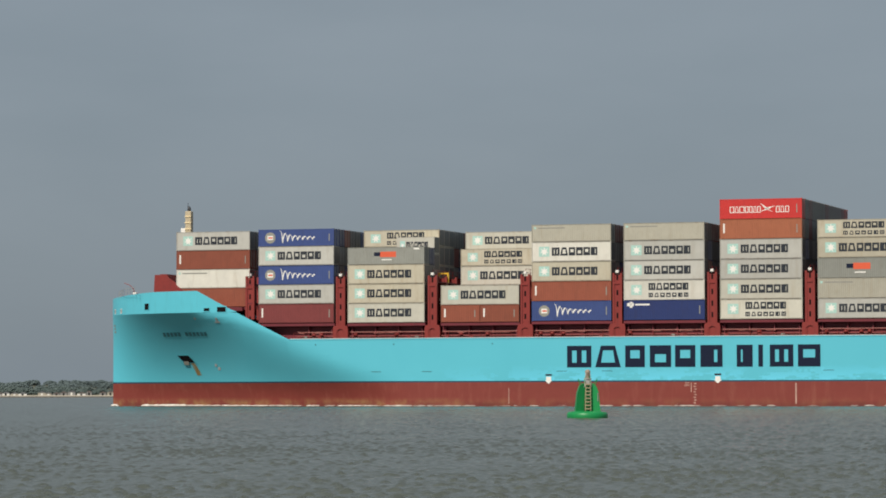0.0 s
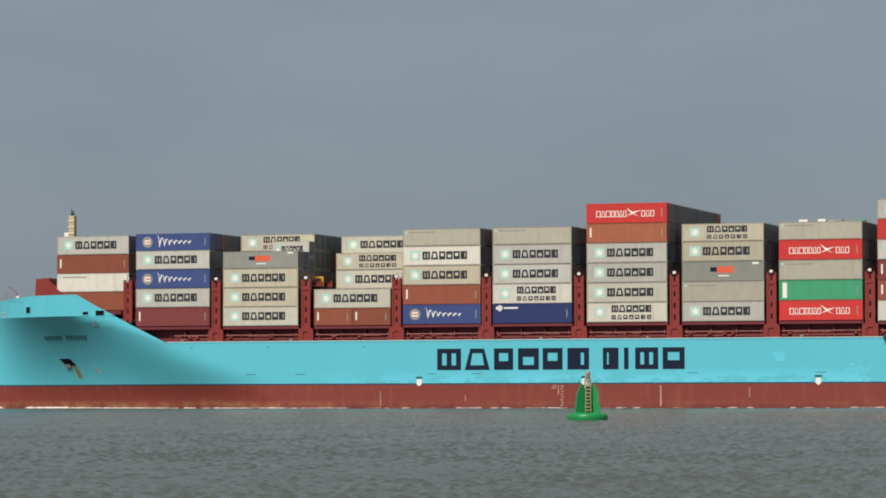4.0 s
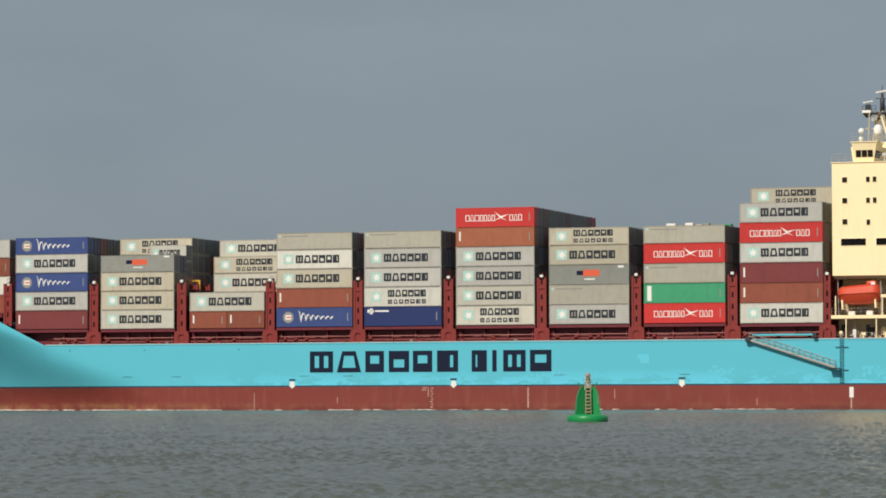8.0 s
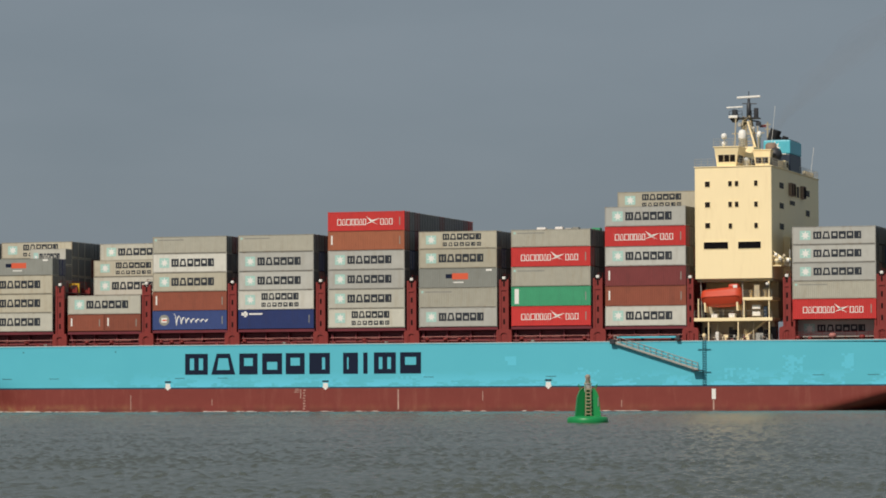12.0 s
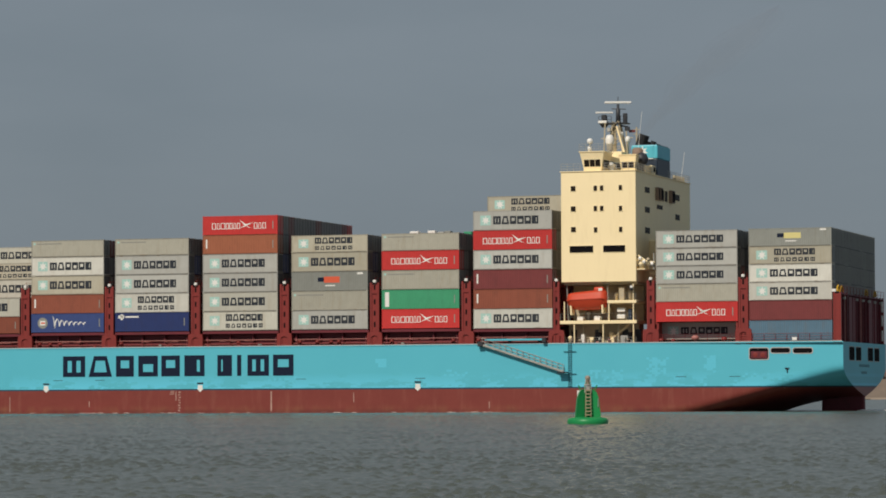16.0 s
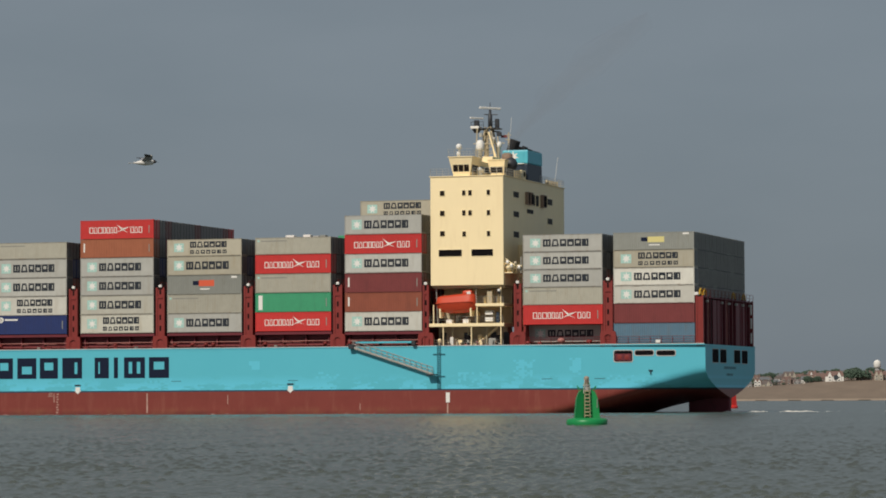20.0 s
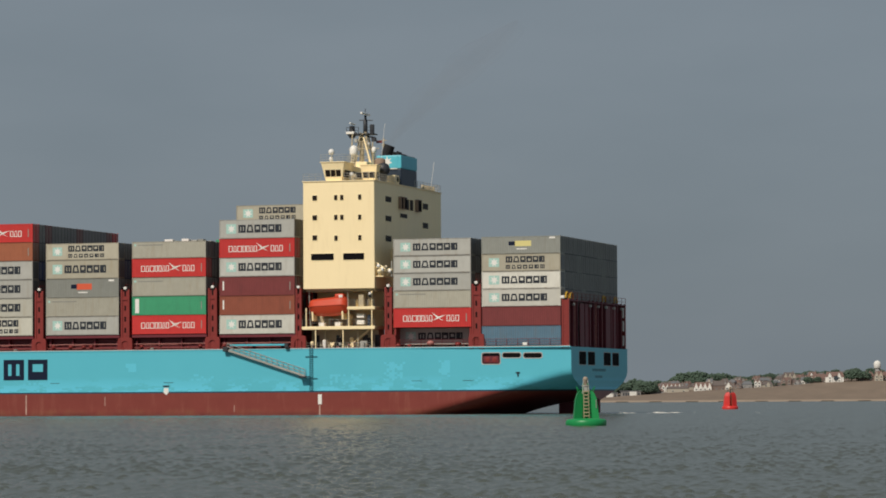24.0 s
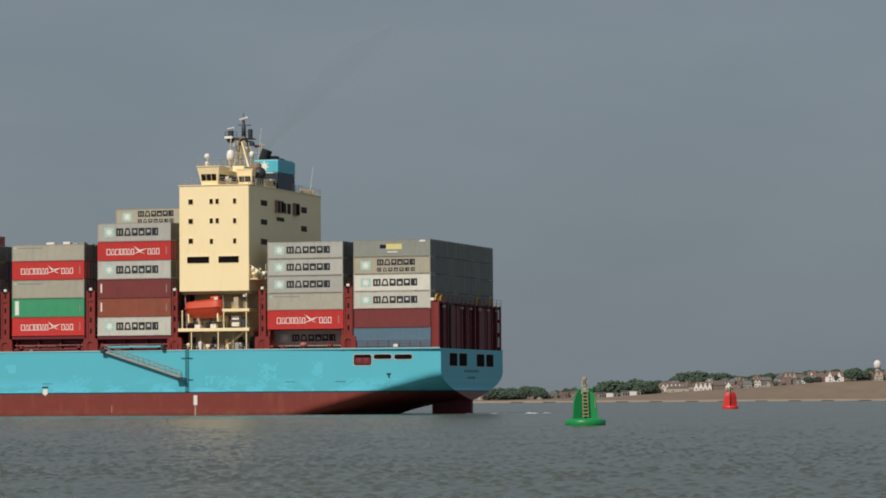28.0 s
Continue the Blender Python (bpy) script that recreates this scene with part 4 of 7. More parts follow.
for i in range(11):
    part("name_bar", boxes((STERN, 12.6 + 0.75 * i, 6.5, STERN + 0.02, 13.1 + 0.75 * i, 6.9)), M_NAME, SHIP)
for i in range(6):
    part("port_bar", boxes((STERN, 14.2 + 0.75 * i, 5.5, STERN + 0.02, 14.7 + 0.75 * i, 5.85)), M_NAME, SHIP)
part("tug_mark", boxes((78.2, MID - HALF + 0.08, 6.2, 78.8, MID - HALF + 0.3, 6.35), (78.45, MID - HALF + 0.08, 5.7, 78.6, MID - HALF + 0.3, 6.35)), M_INK, SHIP)

# gunwale edge strip along the sheer
part("gunwale", boxes((-79.2, MID - HALF - 0.05, SHEER - 0.1, STERN, MID - HALF + 0.2, SHEER + 0.04), (-79.2, MID + HALF - 0.2, SHEER - 0.1, STERN, MID + HALF + 0.05, SHEER + 0.04)), M_BLUE, SHIP)

part("edge_rail", boxes((-79.0, MID - HALF - 0.02, SHEER + 0.045, STERN - 0.1, MID - HALF + 0.06, SHEER + 0.15)), M_EDGE, SHIP, "pale edge bar along the sheer")

# ---- accommodation block ----
HS, HE, HB, HT, HW = 44.71, 56.11, 19.15, 35.46, 34.3


def accommodation():
    ob = empty("deckhouse")
    tagged(ob, "tall cream-painted accommodation block with bridge, rising above the containers", "deckhouse")
    part("wall", soft_box(HS, 0, HB, HE, HW, HT, 0.06), M_CREAM, ob)
    part("edge_strip", boxes((HS - 0.12, -0.12, HT, HE + 0.12, HW + 0.12, HT + 0.12)), M_CREAM, ob)
    for x0, x1, z in [(46.2, 47.0, 33.0), (46.2, 47.0, 30.0), (46.2, 47.0, 26.95), (49.68, 50.28, 33.0), (50.65, 51.25, 33.0), (49.68, 50.28, 30.0), (50.65, 51.25, 30.0), (49.7, 50.3, 26.85),
                      (53.52, 54.1, 33.0), (53.52, 54.1, 29.95), (53.52, 54.1, 26.85)]:
        win = part("window", soft_box(x0 - 0.05, -0.05, z - 0.47, x1 + 0.05, 0.05, z + 0.47, 0.03), M_CREAM, ob)
        part("pane", soft_box(x0 + 0.03, -0.07, z - 0.39, x1 - 0.03, 0.0, z + 0.39, 0.06, 2), M_GLASS, win)
    for x0, x1 in ((46.0, 49.62), (51.13, 54.48)):
        win = part("long_opening", soft_box(x0 - 0.06, -0.05, 23.45, x1 + 0.06, 0.05, 24.6, 0.03), M_CREAM, ob)
        part("pane", soft_box(x0, -0.07, 23.52, x1, 0.0, 24.53, 0.05, 2), M_HOLE, win)
    for y0, y1, z0, z1 in [(5.3, 8.2, 32.55, 33.42), (5.3, 8.2, 29.6, 30.45), (5.3, 8.2, 26.5, 27.4), (24.3, 27.1, 32.4, 33.35), (24.3, 27.1, 29.4, 30.3), (15.7, 17.2, 31.85, 33.5), (17.6, 19.3, 31.85, 33.5), (12.6, 16.2, 30.5, 31.15)]:
        win = part("window", soft_box(HE - 0.05, y0 - 0.1, z0 - 0.06, HE + 0.05, y1 + 0.1, z1 + 0.06, 0.03), M_CREAM, ob)
        part("pane", soft_box(HE, y0, z0, HE + 0.07, y1, z1, 0.03), M_GLASS, win)
    for y0, y1 in ((11.9, 12.7), (13.4, 14.7), (20.4, 22.3)):
        part("locker", soft_box(HE - 0.02, y0, 31.8, HE + 0.55, y1, 33.7, 0.05), M_DRUM, ob)
        part("locker_front", soft_box(HE + 0.5, y0 + 0.12, 31.9, HE + 0.58, y1 - 0.12, 33.55, 0.02), M_HOLE, ob)
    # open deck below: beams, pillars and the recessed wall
    # wall and underside are duller than the house: recess shade put into paint
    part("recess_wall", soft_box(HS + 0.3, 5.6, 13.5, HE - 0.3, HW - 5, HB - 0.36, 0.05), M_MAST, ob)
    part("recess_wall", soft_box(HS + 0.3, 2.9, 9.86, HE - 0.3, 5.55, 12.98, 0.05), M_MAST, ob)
    part("deck_slab", soft_box(HS - 0.3, 0, 13.0, HE, 5.6, 13.5, 0.03), M_CREAM, ob)
    part("deck_slab", soft_box(51.7, 0, 16.0, HE, 5.6, 16.45, 0.03), M_CREAM, ob)
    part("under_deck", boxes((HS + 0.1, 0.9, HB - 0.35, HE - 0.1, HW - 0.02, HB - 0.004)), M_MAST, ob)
    for x, z0, z1 in ((46.6, 9.86, 13.0), (51.0, 9.86, 13.0), (55.6, 9.86, 16.0), (55.6, 16.4, HB - 0.35), (51.9, 13.5, 16.0), (45.1, 13.5, 16.3)):
        part("pillar", soft_box(x - 0.08, 0.1, z0, x + 0.08, 0.3, z1, 0.02), M_CREAM, ob)
    part("rail", railing([(HS - 0.2, 0.05, 13.5), (HE - 0.1, 0.05, 13.5)], 1.0, 1.4, 2, 0.022), M_STEEL, ob)
    part("rail", railing([(51.8, 0.05, 16.45), (HE - 0.1, 0.05, 16.45)], 1.0, 1.2, 3, 0.022), M_STEEL, ob)
    part("rail", railing([(HS, 0.05, 9.88), (HE - 0.1, 0.05, 9.88)], 1.1, 1.4, 3, 0.025), M_STEEL, ob)
    for x, z, w, h, m in ((46.8, 13.5, 0.9, 0.6, M_WHITE), (49.4, 13.5, 0.9, 0.65, M_WHITE), (52.9, 13.75, 1.2, 0.62, M_WHITE), (52.9, 14.75, 1.2, 0.62, M_WHITE), (54.6, 13.5, 0.5, 1.7, M_FUNNELBLUE), (53.2, 16.45, 0.8, 1.9, M_MAST), (48.6, 9.86, 0.7, 1.2, M_CREAM),
                          (53.4, 9.86, 1.1, 1.4, M_STEEL), (52.0, 9.86, 0.6, 1.1, M_CREAM), (47.4, 9.86, 0.5, 1.6, M_WHITE), (54.6, 9.86, 0.5, 1.9, M_HOLE), (49.6, 9.86, 0.8, 1.9, M_HOLE)):
        part("deck_locker", soft_box(x, 1.0, z, x + w, 2.0, z + h, 0.04), m, ob)
    rng = random.Random(31)
    for i in range(16):                                    # gear along the open deck edge
        x, h = HS + 0.5 + 0.66 * i + rng.uniform(-0.2, 0.2), rng.uniform(0.35, 1.3)
        m = rng.choice([M_CREAM, M_MAST, M_STEEL, M_PINK, M_FAINT, M_DRUM])
        if rng.random() < 0.5:
            part("deck_gear", soft_box(x, 0.5, 9.88, x + rng.uniform(0.2, 0.5), 0.9, 9.88 + h, 0.04), m, ob)
        else:
            part("deck_pipe", lathe([(0.1, 0), (0.1, h * 0.7), (0.2, h * 0.75), (0.2, h)], 8, (x, 0.7, 9.88)), m, ob, smooth=True)
    for x, y in ((47.6, 1.6), (49.9, 2.2), (53.0, 1.4), (54.6, 2.4)):
        part("riser", tubes(((x, y, 9.88), (x, y, 13.0), 0.12)), M_MAST, ob)
    for x in (45.3, 51.5):
        part("davit_post", tubes(((x, 1.6, 13.5), (x, 0.9, 19.0), 0.08)), M_STEEL, ob)
    for i, (x, y, z, r, h) in enumerate(((45.6, 1.5, 9.86, 0.3, 1.4), (47.9, 2.2, 9.86, 0.35, 1.7), (50.2, 1.2, 9.86, 0.25, 1.2), (51.7, 2.3, 9.86, 0.4, 2.0), (55.0, 1.8, 9.86, 0.3, 1.5), (54.0, 3.5, 13.5, 0.3, 1.6), (52.3, 3.0, 16.45, 0.3, 1.2), (54.6, 2.2, 16.45, 0.4, 1.5), (47.6, 4.5, 13.5, 0.45, 1.6), (50.6, 5.0, 13.5, 0.35, 2.0))):
        part("cowl", lathe([(r * 0.7, 0), (r * 0.7, h * 0.6), (r, h * 0.65), (r, h * 0.9), (r * 0.5, h)], 10, (x, y, z)), (M_CREAM, M_MAST, M_STEEL)[i % 3], ob, smooth=True)
    for x in (45.4, 49.0, 53.2, 55.2):
        part("door", soft_box(x, 2.84, 10.1, x + 0.9, 2.9, 12.2, 0.02), M_DARKGREY, ob)
    part("stair", tubes(((50.6, 1.9, 9.86), (54.6, 1.9, 13.0), 0.12), ((50.6, 2.6, 9.86), (54.6, 2.6, 13.0), 0.12)), M_CREAM, ob)
    for z in (17.6, 17.2):
        part("floodlight", soft_box(55.2, -0.25, z + 0.6, 55.6, 0.05, z + 0.95, 0.04), M_WHITE if z > 17.4 else M_BLACK, ob)
    # tie-up gear and pipework on the aft side
    part("aft_gallery", boxes((HE, 0.3, 20.9, HE + 1.3, 6.0, 21.05)), M_CREAM, ob)
    part("aft_gallery_rail", railing([(HE, 0.2, 21.05), (HE + 1.3, 0.2, 21.05), (HE + 1.3, 6.0, 21.05)], 1.0, 1.1, 2, 0.025), M_STEEL, ob)
    for y, z, r in ((0.6, 21.05, 0.26), (1.5, 21.05, 0.36), (2.7, 21.05, 0.24), (3.9, 21.05, 0.32)):
        part("bollard", lathe([(r, 0), (r, 0.5), (r * 1.5, 0.6), (r * 1.5, 0.85), (r * 0.6, 1.0)], 10, (HE + 0.6, y, z)), M_CREAM, ob, smooth=True)
    part("hose_arm", tubes(((HE + 0.9, 0.4, 21.9), (HE + 0.4, 4.6, 22.3), 0.1)), M_WHITE, ob)
    part("crane_arm", tubes(((HE, 0.7, 22.4), (HE + 2.6, 0.7, 21.9), 0.16), ((HE, 0.7, 23.1), (HE + 1.2, 0.7, 22.3), 0.1)), M_CREAM, ob, "cream hose crane arm")
    for x, z, r in ((0.5, 22.55, 0.28), (1.1, 22.0, 0.3), (1.7, 22.4, 0.24), (2.3, 21.75, 0.3)):
        part("hose_drum", tubes(((HE + x - 0.18, 0.5, z), (HE + x + 0.18, 0.5, z), r), seg=10), M_WHITE if r > 0.27 else M_MAST, ob)
    part("crane_post", tubes(((HE + 2.5, 0.7, 20.9), (HE + 2.5, 0.7, 23.3), 0.09)), M_STEEL, ob)
    part("aft_trunk", soft_box(HE, 8, 9.86, HE + 1.0, 30, 25.5, 0.05), M_CREAM, ob)
    aboard(ob, Matrix.Identity(4))
    return ob


def flared_box(x0, x1, y0, y1, z0, z1, out):
    bm = bmesh.new()
    add_prism(bm, [(x0, y0, z0), (x1, y0, z0), (x1, y1, z0), (x0, y1, z0)], [(x0 - out, y0 - out, z1), (x1 + out, y0 - out, z1), (x1 + out, y1 + out, z1), (x0 - out, y1 + out, z1)])
    return bm


def wing(ob, x0, x1, y0, y1, z0, z1, out, panes):
    w = part("bridge_wing", flared_box(x0, x1, y0, y1, z0, z1, out), M_CREAM, ob)
    part("roof_edge", boxes((x0 - out - 0.1, y0 - out - 0.1, z1, x1 + out + 0.1, y1 + out + 0.1, z1 + 0.12)), M_CREAM, w)
    lo, hi = z0 + (z1 - z0) * 0.24, z0 + (z1 - z0) * 0.60
    f = lambda z: out * (z - z0) / (z1 - z0)
    for i in range(panes):
        a = x0 + (x1 - x0) * (i + 0.04) / panes
        b = x0 + (x1 - x0) * (i + 0.94) / panes
        bm = bmesh.new()
        e = 0.03
        add_prism(bm, [(a, y0 - f(lo) - e, lo), (b, y0 - f(lo) - e, lo), (b, y0 - f(lo) + 0.3, lo), (a, y0 - f(lo) + 0.3, lo)], [(a, y0 - f(hi) - e, hi), (b, y0 - f(hi) - e, hi), (b, y0 - f(hi) + 0.3, hi), (a, y0 - f(hi) + 0.3, hi)])
        part("pane", bm, M_GLASS, w)
    lo2, hi2 = lo, hi
    bm = boxes((x1 + f(lo), y0 + 0.3, lo2, x1 + f(hi) + 0.03, y1 - 0.3, hi2))
    part("pane", bm, M_GLASS, w)
    return w


def bridge():
    ob = empty("bridge_deck")
    tagged(ob, "cream wheelhouse with flared wings, rails and white domes", "bridge")
    z = HT + 0.12
    wing(ob, 48.15, 50.7, 0.7, 4.4, z, 38.38, 0.58, 3)
    part("wheelhouse", flared_box(46.9, 50.6, 5.2, 29.0, z, 38.1, 0.3), M_CREAM, ob)
    part("wheelhouse_panes", boxes((50.75, 5.5, 36.5, 50.95, 28.7, 37.3)), M_GLASS, ob)
    wing(ob, 47.75, 51.15, 29.7, 33.6, z, 38.38, 0.55, 3)
    wing(ob, 52.75, 54.7, 4.9, 6.0, z, 38.12, 0.36, 2)
    part("top_house", soft_box(47.4, 12.5, 37.9, 50.8, 22.0, 39.3, 0.06), M_CREAM, ob)
    part("exhaust_drum", lathe([(0.7, 0), (0.85, 0.2), (0.85, 1.45), (0.55, 1.75)], 16, (54.3, 8.4, 37.7)), M_DRUM, ob, smooth=True)
    part("tank", lathe([(0.4, -1.2), (0.4, 0), (0.85, 0.3), (1.05, 0.95), (0.8, 1.65), (0.25, 1.95)], 16, (55.0, 8.0, 36.75)), M_DARKGREY, ob, smooth=True)
    part("roof_rail", railing([(HS, 0.1, z), (47.6, 0.1, z)], 1.1, 1.0, 3, 0.035), M_STEEL, ob)
    part("roof_rail", railing([(51.3, 0.1, z), (HE - 0.1, 0.1, z), (HE - 0.1, 11.0, z)], 1.1, 1.0, 3, 0.04), M_STEEL, ob)
    part("roof_rail", railing([(HE - 0.1, 20.5, z), (HE - 0.1, 34.2, z), (HS + 0.1, 34.2, z)], 1.1, 1.6, 3, 0.04), M_STEEL, ob)
    part("wing_rail", railing([(47.5, 0.2, 38.5), (51.4, 0.2, 38.5), (51.4, 5.0, 38.5), (47.5, 5.0, 38.5)], 1.1, 1.1, 3, 0.03), M_STEEL, ob)
    part("radar_dome", lathe([(0.2, 0), (0.2, 0.2), (0.30, 0.28), (0.33, 0.5), (0.26, 0.75), (0.12, 0.85)], 16, (48.75, 1.5, 38.5)), M_WHITE, ob, smooth=True)
    part("radar_dome", lathe([(0.08, -0.7), (0.08, 0), (0.34, 0.08), (0.46, 0.35), (0.42, 0.7), (0.2, 0.88)], 14, (48.85, 1.3, 39.6)), M_WHITE, ob, smooth=True)
    part("satellite_dome", lathe([(0.4, -0.9), (0.4, -0.05), (0.58, 0), (0.64, 0.35), (0.64, 0.95), (0.45, 1.4), (0.12, 1.55)], 18, (49.85, 9.0, 40.05)), M_WHITE, ob, smooth=True)
    part("dome_stand", lathe([(0.5, 0), (0.3, 0.4), (0.3, 1.6)], 10, (49.85, 9.0, 37.6)), M_MAST, ob, smooth=True)
    part("satellite_dome", lathe([(0.2, -1.6), (0.2, 0), (0.38, 0.05), (0.4, 0.55), (0.28, 0.85), (0.1, 0.95)], 14, (50.85, 16.0, 40.9)), M_WHITE, ob, smooth=True)
    part("whip_aerial", tubes(((53.6, 10.0, z), (54.6, 10.0, 45.0), 0.026)), M_WHITE, ob)
    part("whip_aerial", tubes(((55.7, 30.0, z), (56.3, 30.0, 40.2), 0.03)), M_WHITE, ob)
    for i in range(6):
        part("life_raft", lathe([(0.22, 0), (0.3, 0.1), (0.3, 0.75), (0.2, 0.85)], 10, (HE - 0.6, 26.5 + i * 1.1, z)), M_MAST, ob, smooth=True)
    part("vent_box", soft_box(54.5, 11.2, z, 55.8, 13.4, 37.0, 0.05), M_CREAM, ob)
    part("vent_fan", lathe([(0.42, 0), (0.42, 0.05)], 16, (0, 0, 0)), M_HOLE, ob).matrix_basis = pose(55.82, 12.5, 36.4, 0, 90, 0)
    for u, v, q in ((51.3, 2.6, 0.36),):
        part("raft_canister", tubes(((u, v, z + 0.75), (u + 1.05, v, z + 0.75), q), seg=14), M_MAST, ob)
        part("raft_cradle", boxes((u + 0.2, v - 0.3, z, u + 0.35, v + 0.3, z + 0.5)), M_STEEL, ob)
        part("raft_cradle", boxes((u + 0.7, v - 0.3, z, u + 0.85, v + 0.3, z + 0.5)), M_STEEL, ob)
    part("searchlight", lathe([(0.12, 0), (0.12, 0.7), (0.3, 0.75), (0.34, 1.1), (0.2, 1.25)], 12, (52.2, 1.0, z)), M_WHITE, ob, smooth=True)
    aboard(ob, Matrix.Identity(4))


def funnel():
    ob = empty("funnel")
    tagged(ob, "ship's funnel, light blue over dark blue, with black exhaust pipes", "funnel")
    part("casing", soft_box(52.0, 13.8, HT, 56.0, 21.9, 38.2, 0.2, 2), M_FUNNELBLUE, ob)
    part("band", soft_box(51.95, 13.75, 38.2, 56.05, 21.95, 40.27, 0.2, 2), M_BLUE, ob, "light blue band")
    part("top_rim", soft_box(52.4, 14.2, 40.27, 55.8, 21.6, 40.4, 0.05), M_DARKGREY, ob)
    part("star", star_shape(53.7, 39.25, 0.9, 13.75), M_WHITE, ob)
    for x, y, h, r in ((53.5, 15.8, 1.75, 0.85), (54.7, 17.0, 0.75, 0.45), (55.0, 15.7, 0.55, 0.4), (54.9, 19.0, 0.45, 0.4), (53.4, 18.6, 0.9, 0.4)):
        part("exhaust_pipe", tubes(((x - 0.35 * h, y, 40.3), (x, y, 40.3 + h * 0.95), r), seg=12), M_BLACK, ob)
    part("louvre", boxes((52.6, 13.7, 36.5, 53.6, 13.79, 37.4)), M_HOLE, ob)
    part("grab_rail", tubes(((53.2, 13.68, 38.15), (55.4, 13.68, 38.15), 0.08)), M_WHITE, ob)
    aboard(ob, Matrix.Identity(4))


def mast():
    """Radar mast with two turning scanners."""
    ob = empty("radar_mast")
    tagged(ob, "cream lattice radar mast with dark platforms and turning scanners", "mast")
    for a, c in (((47.5, 16.2, 37.9), (48.3, 16.9, 44.2)), ((50.2, 16.2, 37.9), (49.2, 16.9, 44.2)), ((47.5, 18.6, 37.9), (48.3, 17.9, 44.2)), ((50.2, 18.6, 37.9), (49.2, 17.9, 44.2))):
        part("leg", tubes((a, c, 0.15), seg=8), M_MAST, ob)
    bm = bmesh.new()
    for i in range(6):
        z = 38.4 + i
        add_tube(bm, (47.6 + 0.12 * i, 16.4, z), (50.1 - 0.16 * i, 16.4, z + 0.9), 0.045, 5)
        add_tube(bm, (47.6 + 0.12 * i, 16.4, z), (50.1 - 0.16 * i, 16.4, z), 0.045, 5)
    part("lattice", bm, M_MAST, ob)
    part("trunk", lathe([(0.42, 37.9), (0.34, 44.0)], 10, (48.3, 17.6, 0)), M_MAST, ob, smooth=True)
    part("brace", tubes(((50.5, 16.0, 38.6), (49.0, 16.4, 43.4), 0.15)), M_CREAM, ob)
    part("side_post", tubes(((50.9, 15.6, 37.9), (50.6, 16.0, 42.6), 0.11)), M_MAST, ob)
    part("side_post", tubes(((47.1, 15.6, 37.9), (47.3, 16.0, 43.9), 0.10)), M_MAST, ob)
    part("cross_arm", tubes(((46.6, 16.3, 41.6), (51.6, 16.3, 41.6), 0.08)), M_MAST, ob)
    part("horn", lathe([(0.12, 0), (0.16, 0.4), (0.36, 0.8)], 12, (50.0, 16.0, 41.7)), M_STEEL, ob, smooth=True)
    part("lamp_box", soft_box(47.6, 15.9, 42.6, 48.1, 16.3, 43.2, 0.05), M_STEEL, ob)
    part("platform", soft_box(46.7, 16.4, 43.85, 50.6, 18.6, 44.03, 0.04), M_DARKGREY, ob)
    part("platform_rail", railing([(46.2, 16.3, 44.0), (48.2, 16.3, 44.0)], 1.0, 0.7, 2, 0.04), M_DARKGREY, ob)
    part("platform_rail", railing([(49.6, 16.4, 44.0), (50.6, 16.4, 44.0)], 1.0, 0.5, 2, 0.04), M_DARKGREY, ob)
    part("bucket", lathe([(0.35, -0.55), (0.75, 0.0), (0.78, 0.1)], 12, (46.9, 17.0, 43.9)), M_DARKGREY, ob, smooth=True)
    part("white_tray", soft_box(46.15, 16.1, 43.95, 47.5, 17.9, 44.35, 0.05), M_WHITE, ob)
    part("top_mast", lathe([(0.36, 43.9), (0.34, 46.1), (0.22, 46.2), (0.2, 46.9)], 10, (49.0, 17.3, 0)), M_DARKGREY, ob, smooth=True)
    part("yard", tubes(((48.0, 17.3, 46.2), (50.2, 17.3, 46.1), 0.08), ((50.6, 17.3, 43.4), (49.2, 17.3, 43.6), 0.12)), M_DARKGREY, ob)
    part("signal_lamp", soft_box(49.85, 16.9, 44.0, 50.45, 17.5, 45.45, 0.05), M_DARKGREY, ob)
    part("signal_lamp", soft_box(50.2, 16.6, 42.75, 50.9, 17.2, 43.35, 0.05), M_DARKGREY, ob)
    part("gear_box", soft_box(46.5, 16.8, 44.35, 47.2, 17.6, 45.3, 0.05), M_DARKGREY, ob)
    part("finial", tubes(((49.0, 17.3, 47.3), (49.0, 17.3, 48.0), 0.06)), M_DARKGREY, ob)
    part("halyard_post", tubes(((51.6, 18.5, 37.9), (51.6, 18.5, 43.4), 0.12), ((51.1, 18.5, 42.3), (52.1, 18.5, 42.3), 0.07), ((51.1, 18.5, 43.0), (52.1, 18.5, 43.0), 0.07)), M_MAST, ob)
    part("flag", boxes((50.4, 18.4, 42.6, 51.4, 18.43, 43.0)), PAINT["maroon"], ob, "small red flag")
    aboard(ob, Matrix.Identity(4))
    top = part("scanner", soft_box(-2.05, -0.16, -0.16, 2.05, 0.16, 0.16, 0.06), M_WHITE, ob, "long white radar scanner")
    low = part("scanner", soft_box(-1.35, -0.14, -0.12, 1.35, 0.14, 0.12, 0.05), M_WHITE, ob, "short white radar scanner")
    return top, low


accommodation()
bridge()
funnel()
SCANNER_TOP, SCANNER_LOW = mast()


